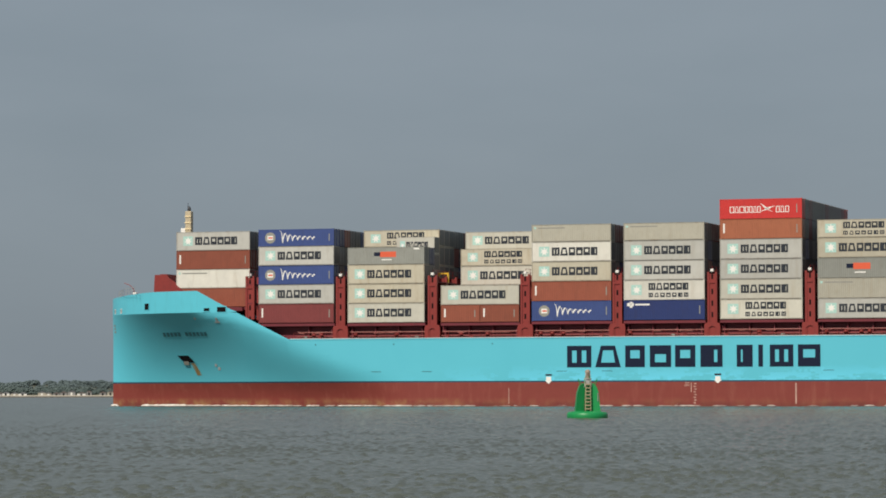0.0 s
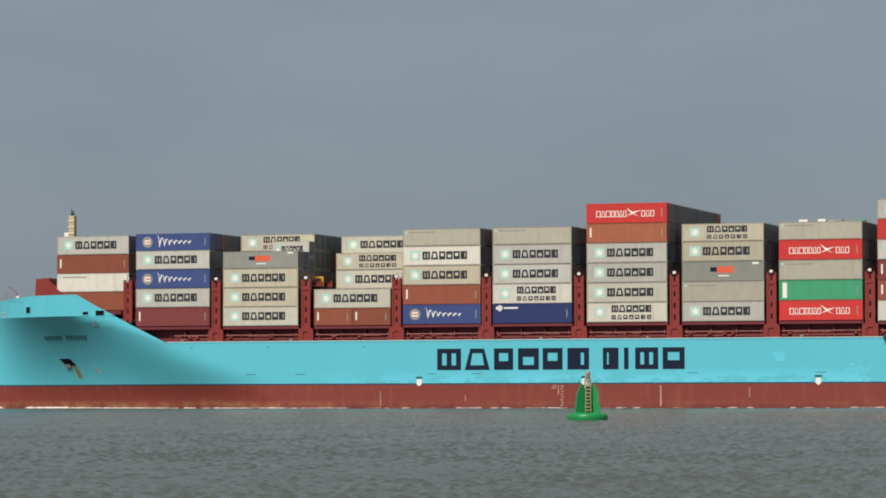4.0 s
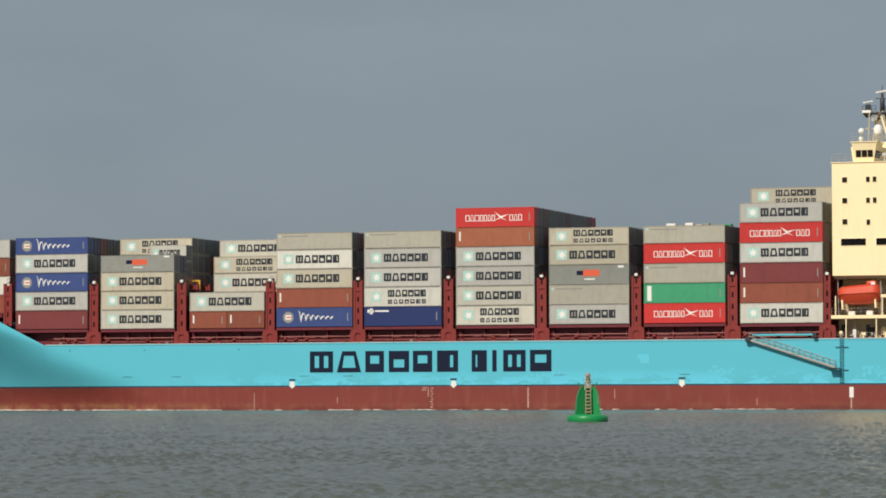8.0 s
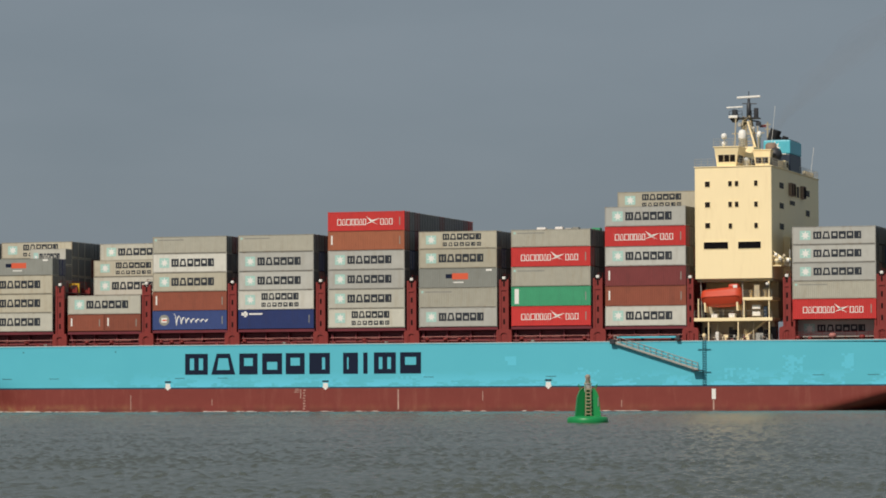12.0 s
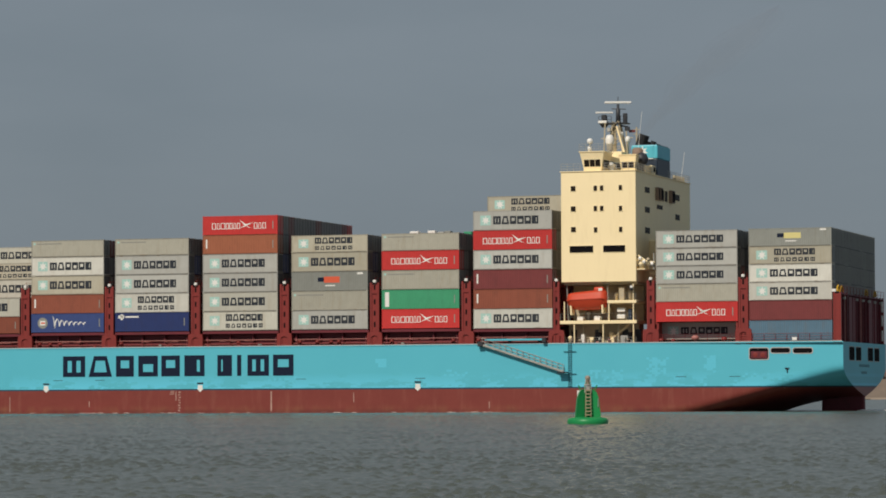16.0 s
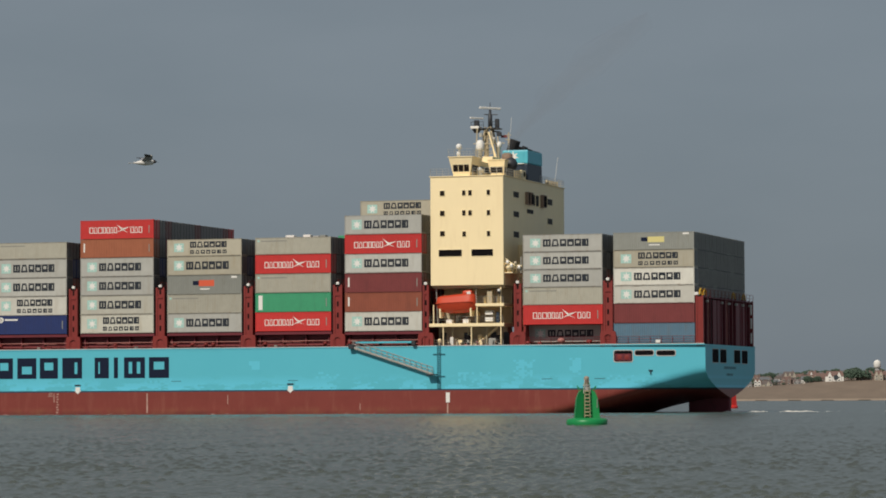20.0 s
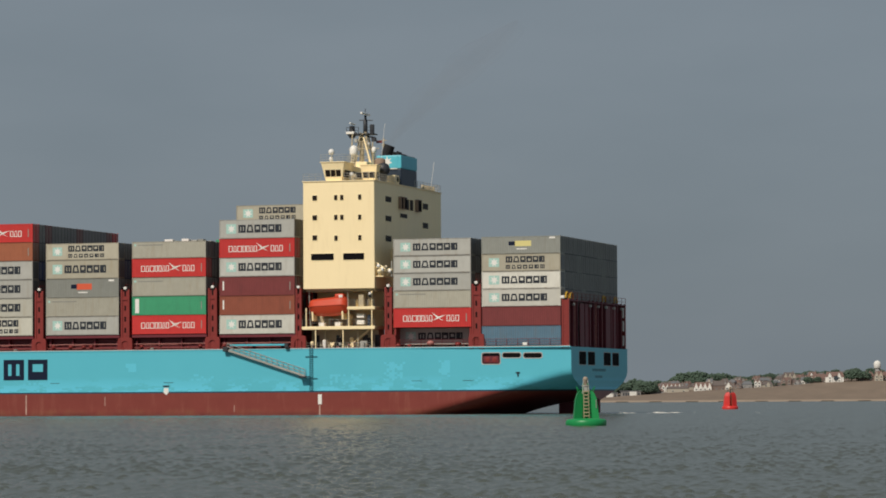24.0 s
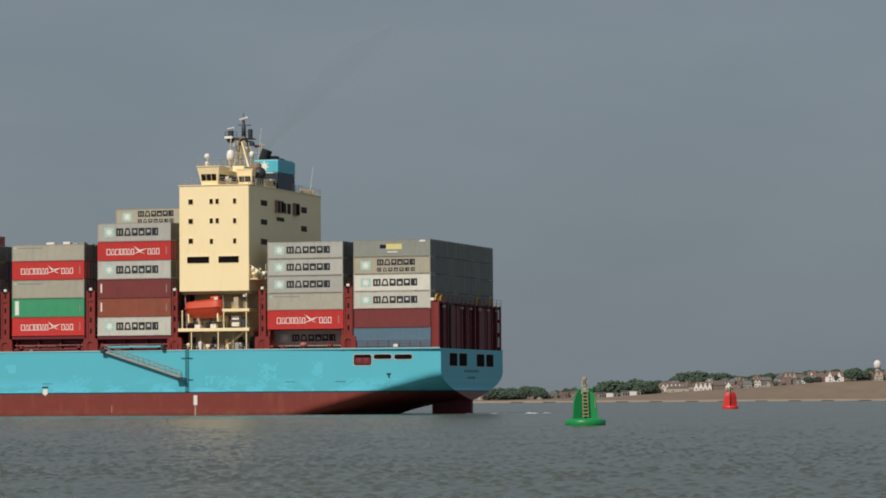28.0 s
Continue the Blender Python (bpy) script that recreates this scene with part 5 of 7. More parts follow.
def lifeboat():
    """An enclosed boat: a rounded hull drawn out to both ends, with a raised steering cover."""
    ob = empty("lifeboat")
    tagged(ob, "orange enclosed lifeboat hanging in davits below the deckhouse", "lifeboat")
    bm = bmesh.new()
    n, grid = 20, []
    for i in range(n + 1):
        u = -1 + 2 * i / n
        w = max(0.0, 1 - abs(u) ** 8) ** 0.5
        crown = 1.22 + 0.16 * u                          # the cover rises aft
        keel = -1.6 + 0.34 * abs(u) ** 2.5 - 0.1 * u
        half = [(0.0, keel), (0.55, keel + 0.12), (1.02, keel + 0.55), (1.2, -0.12), (1.26, 0.02), (1.1, 0.14), (0.95, crown * 0.7), (0.55, crown * 0.97), (0.0, crown)]
        ring = half + [(-a, z) for a, z in half[-2:0:-1]]
        grid.append([bm.verts.new((3.1 * u, a * (0.12 + 0.88 * w), (z - 0.05) * (0.5 + 0.5 * w) + 0.05)) for a, z in ring])
    for a, b in zip(grid, grid[1:]):
        for j in range(len(a)):
            bm.faces.new((a[j], b[j], b[(j + 1) % len(a)], a[(j + 1) % len(a)]))
    bm.faces.new(grid[0][::-1]), bm.faces.new(grid[-1])
    bmesh.ops.recalc_face_normals(bm, faces=bm.faces[:])
    part("boat_hull", bm, M_ORANGE, ob, smooth=True)
    part("steering_cover", soft_box(1.15, -0.75, 0.7, 2.7, 0.75, 1.72, 0.3, 3), M_ORANGE, ob, smooth=True)
    part("cover_window", soft_box(1.9, -0.79, 1.1, 2.5, -0.7, 1.5, 0.03), M_WHITE, ob)
    part("fender", boxes((-2.9, -1.29, -0.06, 2.9, -1.2, 0.08)), M_ORANGE, ob)
    for x in (-2.4, 2.4):
        part("davit_fall", tubes(((x, 0, 0.8), (x, 0.4, 2.4), 0.05)), M_BLACK, ob)
        part("cradle", boxes((x - 0.12, -0.9, -2.2, x + 0.12, 0.9, -0.8)), M_CREAM, ob)
    aboard(ob, pose(48.35, 1.3, 16.65, 0, -2.5, 0))


lifeboat()


def gangway():
    """The accommodation ladder, stowed on a slant down the side."""
    ob = empty("gangway")
    tagged(ob, "grey aluminium gangway slung slantwise down the ship's side", "gangway")
    a, c = Vector((32.6, -0.62, 10.0)), Vector((45.1, -0.62, 5.95))
    d = (c - a).normalized()
    for y in (-0.85, -0.38):
        bm = bmesh.new()
        add_prism(bm, [(a.x, y - 0.04, a.z - 0.12), (a.x, y + 0.04, a.z - 0.12), (a.x, y + 0.04, a.z + 0.2), (a.x, y - 0.04, a.z + 0.2)], [(c.x, y - 0.04, c.z - 0.12), (c.x, y + 0.04, c.z - 0.12), (c.x, y + 0.04, c.z + 0.2), (c.x, y - 0.04, c.z + 0.2)])
        bmesh.ops.recalc_face_normals(bm, faces=bm.faces[:])
        part("stringer", bm, M_STEEL, ob)
    for i in range(40):
        p = a.lerp(c, (i + 0.5) / 40)
        piece("tread", (), lambda: boxes((-0.12, -0.26, -0.02, 0.12, 0.26, 0.02)), M_STEEL, ob).matrix_basis = pose(p.x, -0.71, p.z)
    for y in (-0.85, -0.38):
        bm = bmesh.new()
        for i in range(15):
            p = a.lerp(c, i / 14)
            add_tube(bm, (p.x, y, p.z), (p.x, y, p.z + 1.05), 0.03, 4)
        for h in (0.55, 1.05):
            add_tube(bm, (a.x, y, a.z + h), (c.x, y, c.z + h), 0.03, 4)
        part("handrail", bm, M_STEEL, ob)
    part("head_platform", soft_box(32.0, -1.1, 9.8, 32.8, -0.3, 10.5, 0.06), M_DARKGREY, ob)
    part("foot_platform", soft_box(44.4, -1.5, 5.75, 45.9, -0.5, 5.95, 0.03), M_DARKGREY, ob)
    part("stowing_beam", soft_box(33.0, -0.75, 10.6, 42.2, -0.25, 10.9, 0.05), M_BLUE, ob)
    part("winch", soft_box(41.9, -0.9, 10.3, 42.5, -0.3, 11.0, 0.05), M_DARKGREY, ob)
    aboard(ob, Matrix.Identity(4))
    rope = empty("pilot_ladder")
    tagged(rope, "rope pilot ladder with spreaders hanging down the ship's side", "ladder")
    part("ropes", tubes(((45.8, -0.36, 3.7), (45.8, -0.36, 10.4), 0.025), ((46.3, -0.36, 3.7), (46.3, -0.36, 10.4), 0.025), seg=4), M_NAME, rope)
    for i in range(20):
        piece("rung", (), lambda: boxes((-0.28, -0.05, -0.03, 0.28, 0.05, 0.03)), M_NAME, rope).matrix_basis = pose(46.05, -0.36, 3.9 + 0.33 * i)
    for z in (5.6, 8.9):
        part("spreader", boxes((45.1, -0.42, z, 47.0, -0.32, z + 0.08)), M_NAME, rope)
    aboard(rope, Matrix.Identity(4))


gangway()


# ---- fore end ----
def side_y(s, z):
    return MID - half_breadth(s, z)


def rounded_outline(a0, a1, z0, z1, r):
    pts = []
    for cx, cz, start in ((a1 - r, z1 - r, 0), (a0 + r, z1 - r, 90), (a0 + r, z0 + r, 180), (a1 - r, z0 + r, 270)):
        for k in range(4):
            q = radians(start + 30 * k)
            pts.append((cx + r * math.cos(q), cz + r * math.sin(q)))
    return pts


def rounded_plate(a0, a1, z0, z1, r, d0, d1, across=False):
    """A plate with rounded corners on the side, or across the stern."""
    bm = bmesh.new()
    pts = rounded_outline(a0, a1, z0, z1, r)
    spot = (lambda u, v, d: (d, u, v)) if across else (lambda u, v, d: (u, d, v))
    add_prism(bm, [spot(u, v, d0) for u, v in pts], [spot(u, v, d1) for u, v in pts])
    bmesh.ops.recalc_face_normals(bm, faces=bm.faces[:])
    return bm


def hull_plate(name, s0, s1, z0, z1, mat, off=0.03, label="", shear=0.0):
    """A thin plate bent onto the port side of the shell."""
    bm = bmesh.new()
    n, m = 6, 4

    def at(i, j, o):
        z = z0 + (z1 - z0) * j / m
        s = s0 + (s1 - s0) * i / n + shear * (z - z0)
        return bm.verts.new((s, side_y(s, z) - o, z))

    outer = [[at(i, j, off) for j in range(m + 1)] for i in range(n + 1)]
    inner = [[at(i, j, -0.05) for j in (0, m)] for i in range(n + 1)]
    for i in range(n):
        for j in range(m):
            bm.faces.new((outer[i][j], outer[i + 1][j], outer[i + 1][j + 1], outer[i][j + 1]))
        bm.faces.new((outer[i][m], outer[i + 1][m], inner[i + 1][1], inner[i][1]))
        bm.faces.new((inner[i][0], inner[i + 1][0], outer[i + 1][0], outer[i][0]))
    return part(name, bm, mat, SHIP, label)


for s0, s1, z0, z1 in ((-105.6, -104.7, 15.0, 15.95), (-93.6, -92.6, 14.55, 15.0), (-91.2, -89.7, 14.4, 15.15)):
    hull_plate("fairlead_frame", s0 - 0.15, s1 + 0.15, z0 - 0.15, z1 + 0.15, M_BLUE, 0.05)
    hull_plate("fairlead", s0, s1, z0, z1, M_HOLE, 0.08)
for s0, s1, z0, z1 in ((73.0, 75.75, 7.6, 9.2), (76.15, 78.95, 8.52, 9.2), (79.4, 82.2, 8.46, 9.16)):
    _y = side_y((s0 + s1) / 2, 9.0)
    part("mooring_frame", rounded_plate(s0 - 0.13, s1 + 0.13, z0 - 0.13, z1 + 0.13, 0.34, _y - 0.03, _y + 0.3), M_EDGE, SHIP)
    part("mooring_opening", rounded_plate(s0, s1, z0, z1, 0.28, _y - 0.045, _y + 0.3), M_HOLE, SHIP)
for a, b in ((4.7, 8.75), (9.9, 14.05), (19.5, 23.75), (24.9, 28.95)):
    part("mooring_frame", rounded_plate(a - 0.12, b + 0.12, 7.35, 9.48, 0.3, STERN - 0.1, STERN + 0.015, True), M_EDGE, SHIP)
    part("mooring_opening", rounded_plate(a, b, 7.45, 9.38, 0.25, STERN - 0.1, STERN + 0.03, True), M_HOLE, SHIP)
_y = side_y(74.3, 8.0)
part("mooring_winch", soft_box(73.15, _y - 0.075, 7.7, 75.6, _y + 0.1, 8.75, 0.05), M_DARKRED, SHIP, "dark red winch behind the opening")
for _s in (73.85, 74.95):
    part("winch_drum", lathe([(0.22, 0), (0.36, 0.02), (0.36, 0.06), (0.22, 0.08)], 14), M_RED, SHIP).matrix_basis = pose(_s, _y - 0.07, 8.25, 90, 0, 0)
for s in (-114.1, -112.0):
    hull_plate("fairlead", s, s + 0.45, 14.55, 15.3, M_WHITE, 0.06)
    hull_plate("fairlead_hole", s + 0.1, s + 0.3, 14.7, 15.2, M_HOLE, 0.09)
for i in range(12):
    if i != 5:
        hull_plate("name_bar", -103.4 + i * 0.76, -102.85 + i * 0.76, 10.82, 11.42, M_NAME, 0.07)
hull_plate("anchor_pocket_frame", -101.2, -98.3, 6.55, 8.0, M_BLUE, 0.05, shear=-0.9)
hull_plate("anchor_pocket", -100.9, -98.7, 6.75, 7.85, M_HOLE, 0.10, shear=-0.9)
hull_plate("anchor", -100.9, -99.9, 6.4, 6.95, M_FAINT, 0.25)
hull_plate("rust_run", -98.8, -97.9, 4.75, 6.75, material("rust_stain", (0.24, 0.16, 0.06), 0.8, vary=0.4, stain=(0.105, 0.50, 0.58), stain_amount=0.75, streak=True), 0.05, shear=-0.45)
hull_plate("thruster_mark", -94.7, -94.3, 6.1, 6.5, M_EDGE, 0.06)
hull_plate("thruster_mark", -94.2, -93.7, 5.55, 6.0, M_EDGE, 0.06)
hull_plate("tug_mark", -95.9, -95.5, 13.3, 13.6, M_EDGE, 0.06)
hull_plate("tug_mark", -92.0, -91.0, 12.75, 12.95, M_EDGE, 0.06)
hull_plate("tug_mark", -91.7, -91.3, 13.0, 13.5, M_EDGE, 0.06)
for s in (-37, -66, -58, -30, 3, 22, 62, 70):
    hull_plate("rubbing_mark", s, s + 1.6, 5.1, 5.17, M_INK, 0.012)
for s in (-62.5, -75.0, -47.0):
    hull_plate("scupper", s, s + 0.22, 9.15, 9.35, M_NAME, 0.012)


for s0, z0, z1, w in ((-1.1, 0.3, 3.3, 0.22), (-16.6, 2.0, 3.4, 0.12), (-31.0, 1.0, 1.9, 0.1), (-44.4, 0.3, 2.6, 0.1), (12.2, 1.6, 3.0, 0.1), (33.5, 0.6, 1.6, 0.1), (47.25, 0.15, 1.6, 0.22)):
    hull_plate("scuff_mark", s0, s0 + w, z0, z1, M_SCUFF, 0.008)
for i in range(8):
    hull_plate("draught_tick", -16.2 + 0.1 * (i % 2), -15.85 + 0.1 * (i % 2), 0.35 + 0.4 * i, 0.52 + 0.4 * i, M_SCUFF, 0.01)
for i in range(3):
    hull_plate("load_line", -17.6 + 0.1 * i, -16.8, 2.9 + 0.22 * i, 2.98 + 0.22 * i, M_SCUFF, 0.01)
for i in range(3):
    hull_plate("draught_tick", -114.9, -114.35, 11.6 + 0.5 * i, 11.85 + 0.5 * i, M_FAINT, 0.06)


def foredeck():
    ob = empty("foremast")
    tagged(ob, "cream foremast with light and whip on the foredeck", "mast")
    part("column", soft_box(-103.2, MID - 0.5, 14.6, -102.2, MID + 0.5, 30.9, 0.1, 2), M_MAST, ob)
    bm = bmesh.new()
    for i in range(16):
        add_box(bm, -103.25, MID - 0.62, 15 + i, -102.15, MID - 0.5, 15.12 + i)
    part("ladder", bm, M_CREAM, ob)
    part("top_lamp", lathe([(0.25, 0), (0.3, 0.2), (0.25, 0.6), (0.1, 0.8)], 10, (-102.7, MID, 30.9)), M_DARKGREY, ob, smooth=True)
    part("side_lamp", soft_box(-104.0, MID - 0.4, 27.4, -103.2, MID + 0.2, 28.2, 0.05), M_WHITE, ob)
    part("aerial", tubes(((-102.9, MID, 31.4), (-102.9, MID, 32.2), 0.05)), M_DARKGREY, ob)
    aboard(ob, Matrix.Identity(4))
    bw = empty("breakwater")
    tagged(bw, "dark red steel breakwater on the foredeck", "breakwater")
    bm = bmesh.new()
    add_prism(bm, [(-104.2, 8.5, 14.6), (-100.2, 8.5, 14.6), (-100.2, 26.1, 14.6), (-104.2, 26.1, 14.6)], [(-104.0, 8.5, 20.6), (-102.8, 8.5, 20.6), (-102.8, 26.1, 20.6), (-104.0, 26.1, 20.6)])
    part("plate", bm, M_RED, bw)
    bm = bmesh.new()
    for y, line in ((5.6, ((-103.9, 16.5), (-99.9, 16.5), (-99.9, 18.9), (-102.0, 20.4), (-103.7, 20.4))), (4.6, ((-99.85, 15.3), (-96.2, 15.3), (-96.2, 16.2), (-99.85, 18.87)))):
        add_prism(bm, [(u, y, v) for u, v in line], [(u, y + 0.15, v) for u, v in line])
    bmesh.ops.recalc_face_normals(bm, faces=bm.faces[:])
    part("side_plate", bm, M_RED, bw)
    aboard(bw, Matrix.Identity(4))
    base = part("bay_support", soft_box(-100.2, 4.4, 14.6, -88.6, 30.2, 15.2, 0.05), M_DARKRED, SHIP)
    davit = empty("davit")
    tagged(davit, "small curved davit on the foredeck bulwark", "davit")
    part("arm", tubes(((-109.5, 11.5, 17.3), (-109.8, 11.5, 18.5), 0.06), ((-109.8, 11.5, 18.5), (-110.5, 11.5, 19.1), 0.06), ((-110.5, 11.5, 19.1), (-111.4, 11.5, 19.4), 0.05)), M_RED, davit)
    part("base", soft_box(-109.8, 11.2, 14.6, -109.2, 11.8, 17.9, 0.04), M_WHITE, davit)
    aboard(davit, Matrix.Identity(4))
    part("bow_rail", railing([(-112.5, 12.0, 17.0), (-110.5, 9.0, 17.3), (-107.0, 5.5, 17.6)], 1.0, 1.4, 2, 0.03), M_STEEL, SHIP)


foredeck()


M_TOUCHUP = material("fresh_light_blue_paint", (0.118, 0.555, 0.715), 0.42, vary=0.05)


def touch_up(s0, s1, z0, z1, seed, fill):
    """Rolled-on fresh paint in overlapping squares with ragged edges."""
    rng = random.Random(seed)
    bm = bmesh.new()
    nx, nz = max(2, round((s1 - s0) / 0.42)), max(2, round((z1 - z0) / 0.3))
    for i in range(nx):
        for j in range(nz):
            rim = i in (0, nx - 1) or j in (0, nz - 1)
            if rng.random() < (fill * 0.6 if rim else fill):
                a, c = s0 + (s1 - s0) * i / nx, z0 + (z1 - z0) * j / nz
                b, d = a + (s1 - s0) / nx, c + (z1 - z0) / nz
                q = [(x, side_y(x, z) - 0.006, z) for x, z in ((a, c), (b, c), (b, d), (a, d))]
                bm.faces.new([bm.verts.new(v) for v in q])
    bmesh.ops.remove_doubles(bm, verts=bm.verts[:], dist=0.001)
    tagged(part("touch_up_patch", bm, M_TOUCHUP, SHIP), kind="stuff")


for _i, (_a, _b, _c, _d, _f) in enumerate(((15.7, 17.9, 6.8, 8.1, 1.0), (57.6, 61.0, 5.2, 8.0, 0.62), (66.2, 68.0, 5.7, 8.2, 0.95), (26.5, 30.2, 5.4, 6.4, 0.5), (49.0, 54.5, 4.6, 6.2, 0.5), (71.5, 76.0, 4.4, 5.6, 0.5), (-1.0, 4.0, 4.6, 5.6, 0.4))):
    touch_up(_a, _b, _c, _d, _i, _f)

# ---- foam along the hull ----
def foam_strip(seed, s0, s1, width, height, count):
    """Broken white water lying along the waterline."""
    rng = random.Random(seed)
    bm = bmesh.new()
    for _ in range(count):
        s = rng.uniform(s0, s1)
        y = side_y(s, 0.1) - rng.random() * width
        bmesh.ops.create_icosphere(bm, subdivisions=1, radius=1.0, matrix=pose(s, y, 0.03, 0, 0, 0) @ Matrix.Diagonal((rng.uniform(0.25, 0.9), rng.uniform(0.15, 0.4), height * rng.uniform(0.2, 1.7), 1)))
    ob = tagged(link_mesh("foam", bm, M_FOAM), "white foam along the ship's waterline", "foam", kind="stuff")
    return aboard(ob, Matrix.Identity(4))


foam_strip(1, -110, -102, 0.35, 0.14, 80)
foam_strip(2, -102, -88, 0.25, 0.08, 50)
foam_strip(3, -88, -60, 0.3, 0.07, 70)
foam_strip(4, -60, 40, 0.3, 0.05, 80)
foam_strip(5, -115.7, -115.2, 0.3, 0.16, 5)


def wake():
    rng = random.Random(5)
    bm = bmesh.new()
    for _ in range(170):
        d = rng.random() ** 1.4 * 210
        y = MID + rng.gauss(0, 3 + min(d, 90) * 0.06) - 2
        r = rng.uniform(0.3, 1.0)
        bmesh.ops.create_icosphere(bm, subdivisions=1, radius=1.0, matrix=pose(86.8 + d, y, 0.02) @ Matrix.Diagonal((r * (1.6 if d < 20 else 3.2), r, (0.2 if d < 12 else 0.08) * rng.uniform(0.4, 1.2), 1)))
    return aboard(tagged(link_mesh("foam", bm, M_FOAM), "white wake foam trailing behind the stern", "foam", kind="stuff"), Matrix.Identity(4))


wake()

# ---- buoys ----
def buoy_paint(name, rgb, dark):
    return material(name, rgb, 0.4, vary=0.15, grain=2.0, stain=dark, stain_amount=0.5, streak=True)


M_GREEN = buoy_paint("green_buoy_paint", (0.010, 0.245, 0.070), (0.01, 0.14, 0.04))
M_BUOYRED = buoy_paint("red_buoy_paint", (0.62, 0.035, 0.03), (0.34, 0.02, 0.02))
M_LADDER = material("weathered_pale_ladder_paint", (0.36, 0.30, 0.19), 0.7, vary=0.35, grain=3.0, stain=(0.10, 0.08, 0.05), stain_amount=0.7)
M_BROWN = material("brown_rusty_steel", (0.25, 0.19, 0.12), 0.7, vary=0.3, stain=(0.1, 0.05, 0.03), stain_amount=0.6)


def buoy(paint, label, green):
    ob = empty("navigation_buoy")
    tagged(ob, label, "buoy")
    part("float", lathe([(1.45, -0.5), (1.72, -0.12), (1.78, 0.05), (1.78, 0.36), (1.66, 0.5), (1.0, 0.6)], 28), paint, ob, smooth=True)
    # tapered daymark plates on three sides of an open ladder cage
    for sx in (-1, 1):
        for inner, y0, y1 in ((0.30, -0.46, -0.10), (0.30, 0.46, 0.46)):        # front plates fold in to the ladder, rear plates are flat
            bm = bmesh.new()
            rings = []
            for a, z, k in ((1.10, 0.5, 1.0), (0.93, 2.2, 0.85), (0.74, 2.75, 0.68), (0.46, 3.0, 0.45)):
                rings.append([(sx * a, y0 * k, z), (sx * inner * max(k, 0.6), y1 * k, z), (sx * inner * max(k, 0.6), y1 * k + 0.05, z), (sx * a, y0 * k + 0.05, z)])
            for p, q in zip(rings, rings[1:]):
                add_prism(bm, p, q)
            bmesh.ops.recalc_face_normals(bm, faces=bm.faces[:])
            part("daymark_plate", bm, paint, ob)
        bm = bmesh.new()
        rings = [[(sx * a, -0.46 * k, z), (sx * a, 0.5 * k, z), (sx * (a - 0.05), 0.5 * k, z), (sx * (a - 0.05), -0.46 * k, z)] for a, z, k in ((1.10, 0.5, 1.0), (0.93, 2.2, 0.85), (0.74, 2.75, 0.68), (0.46, 3.0, 0.45))]
        for p, q in zip(rings, rings[1:]):
            add_prism(bm, p, q)
        bmesh.ops.recalc_face_normals(bm, faces=bm.faces[:])
        part("side_plate", bm, paint, ob)
    part("core", lathe([(0.28, 0.5), (0.22, 2.9)], 12), paint, ob, smooth=True)
    bm = bmesh.new()
    for sx in (-1, 1):
        add_tube(bm, (sx * 0.24, -0.50, 0.6), (sx * 0.20, -0.36, 3.0), 0.035, 5)
    for i in range(8):
        z = 0.75 + 0.3 * i
        add_box(bm, -0.24, -0.54 + 0.018 * i, z, 0.24, -0.42 + 0.018 * i, z + 0.10)
    part("ladder", bm, M_LADDER, ob)
    if green:
        for i in range(4):
            a = math.pi / 4 + i * math.pi / 2
            part("cage_leg", tubes(((0.42 * math.cos(a), 0.35 * math.sin(a), 2.8), (0.26 * math.cos(a), 0.22 * math.sin(a), 3.6), 0.045), seg=5), paint, ob)
        for sx in (-1, 1):
            part("cage_arm", tubes(((sx * 0.42, 0, 2.85), (sx * 0.82, 0, 3.35), 0.035), seg=5), paint, ob)
            part("cage_brace", tubes(((sx * 0.82, 0, 3.35), (sx * 0.62, 0, 2.7), 0.035), seg=5), paint, ob)
        part("lamp_bracket", soft_box(-0.16, -0.25, 2.95, 0.16, -0.18, 3.4, 0.01), M_STEEL, ob)
        for sx in (-1, 1):
            part("lamp_strut", tubes(((sx * 0.3, -0.3, 2.7), (sx * 0.17, -0.1, 4.0), 0.035), seg=5), M_STEEL, ob)
        part("lamp_ring", lathe([(0.3, 3.34), (0.34, 3.36), (0.34, 3.42), (0.3, 3.44)], 14), M_STEEL, ob)
        part("lantern", lathe([(0.13, 3.3), (0.19, 3.42), (0.2, 3.85), (0.24, 3.9), (0.22, 4.08), (0.1, 4.18)], 12), material("weathered_lantern_plastic", (0.30, 0.24, 0.18), 0.5, vary=0.3, grain=4.0, stain=(0.5, 0.48, 0.42), stain_amount=0.6), ob, smooth=True)
        part("letter_bar", boxes((0.82, -0.46, 1.45, 0.89, -0.38, 2.2)), M_FAINT, ob)
    return ob


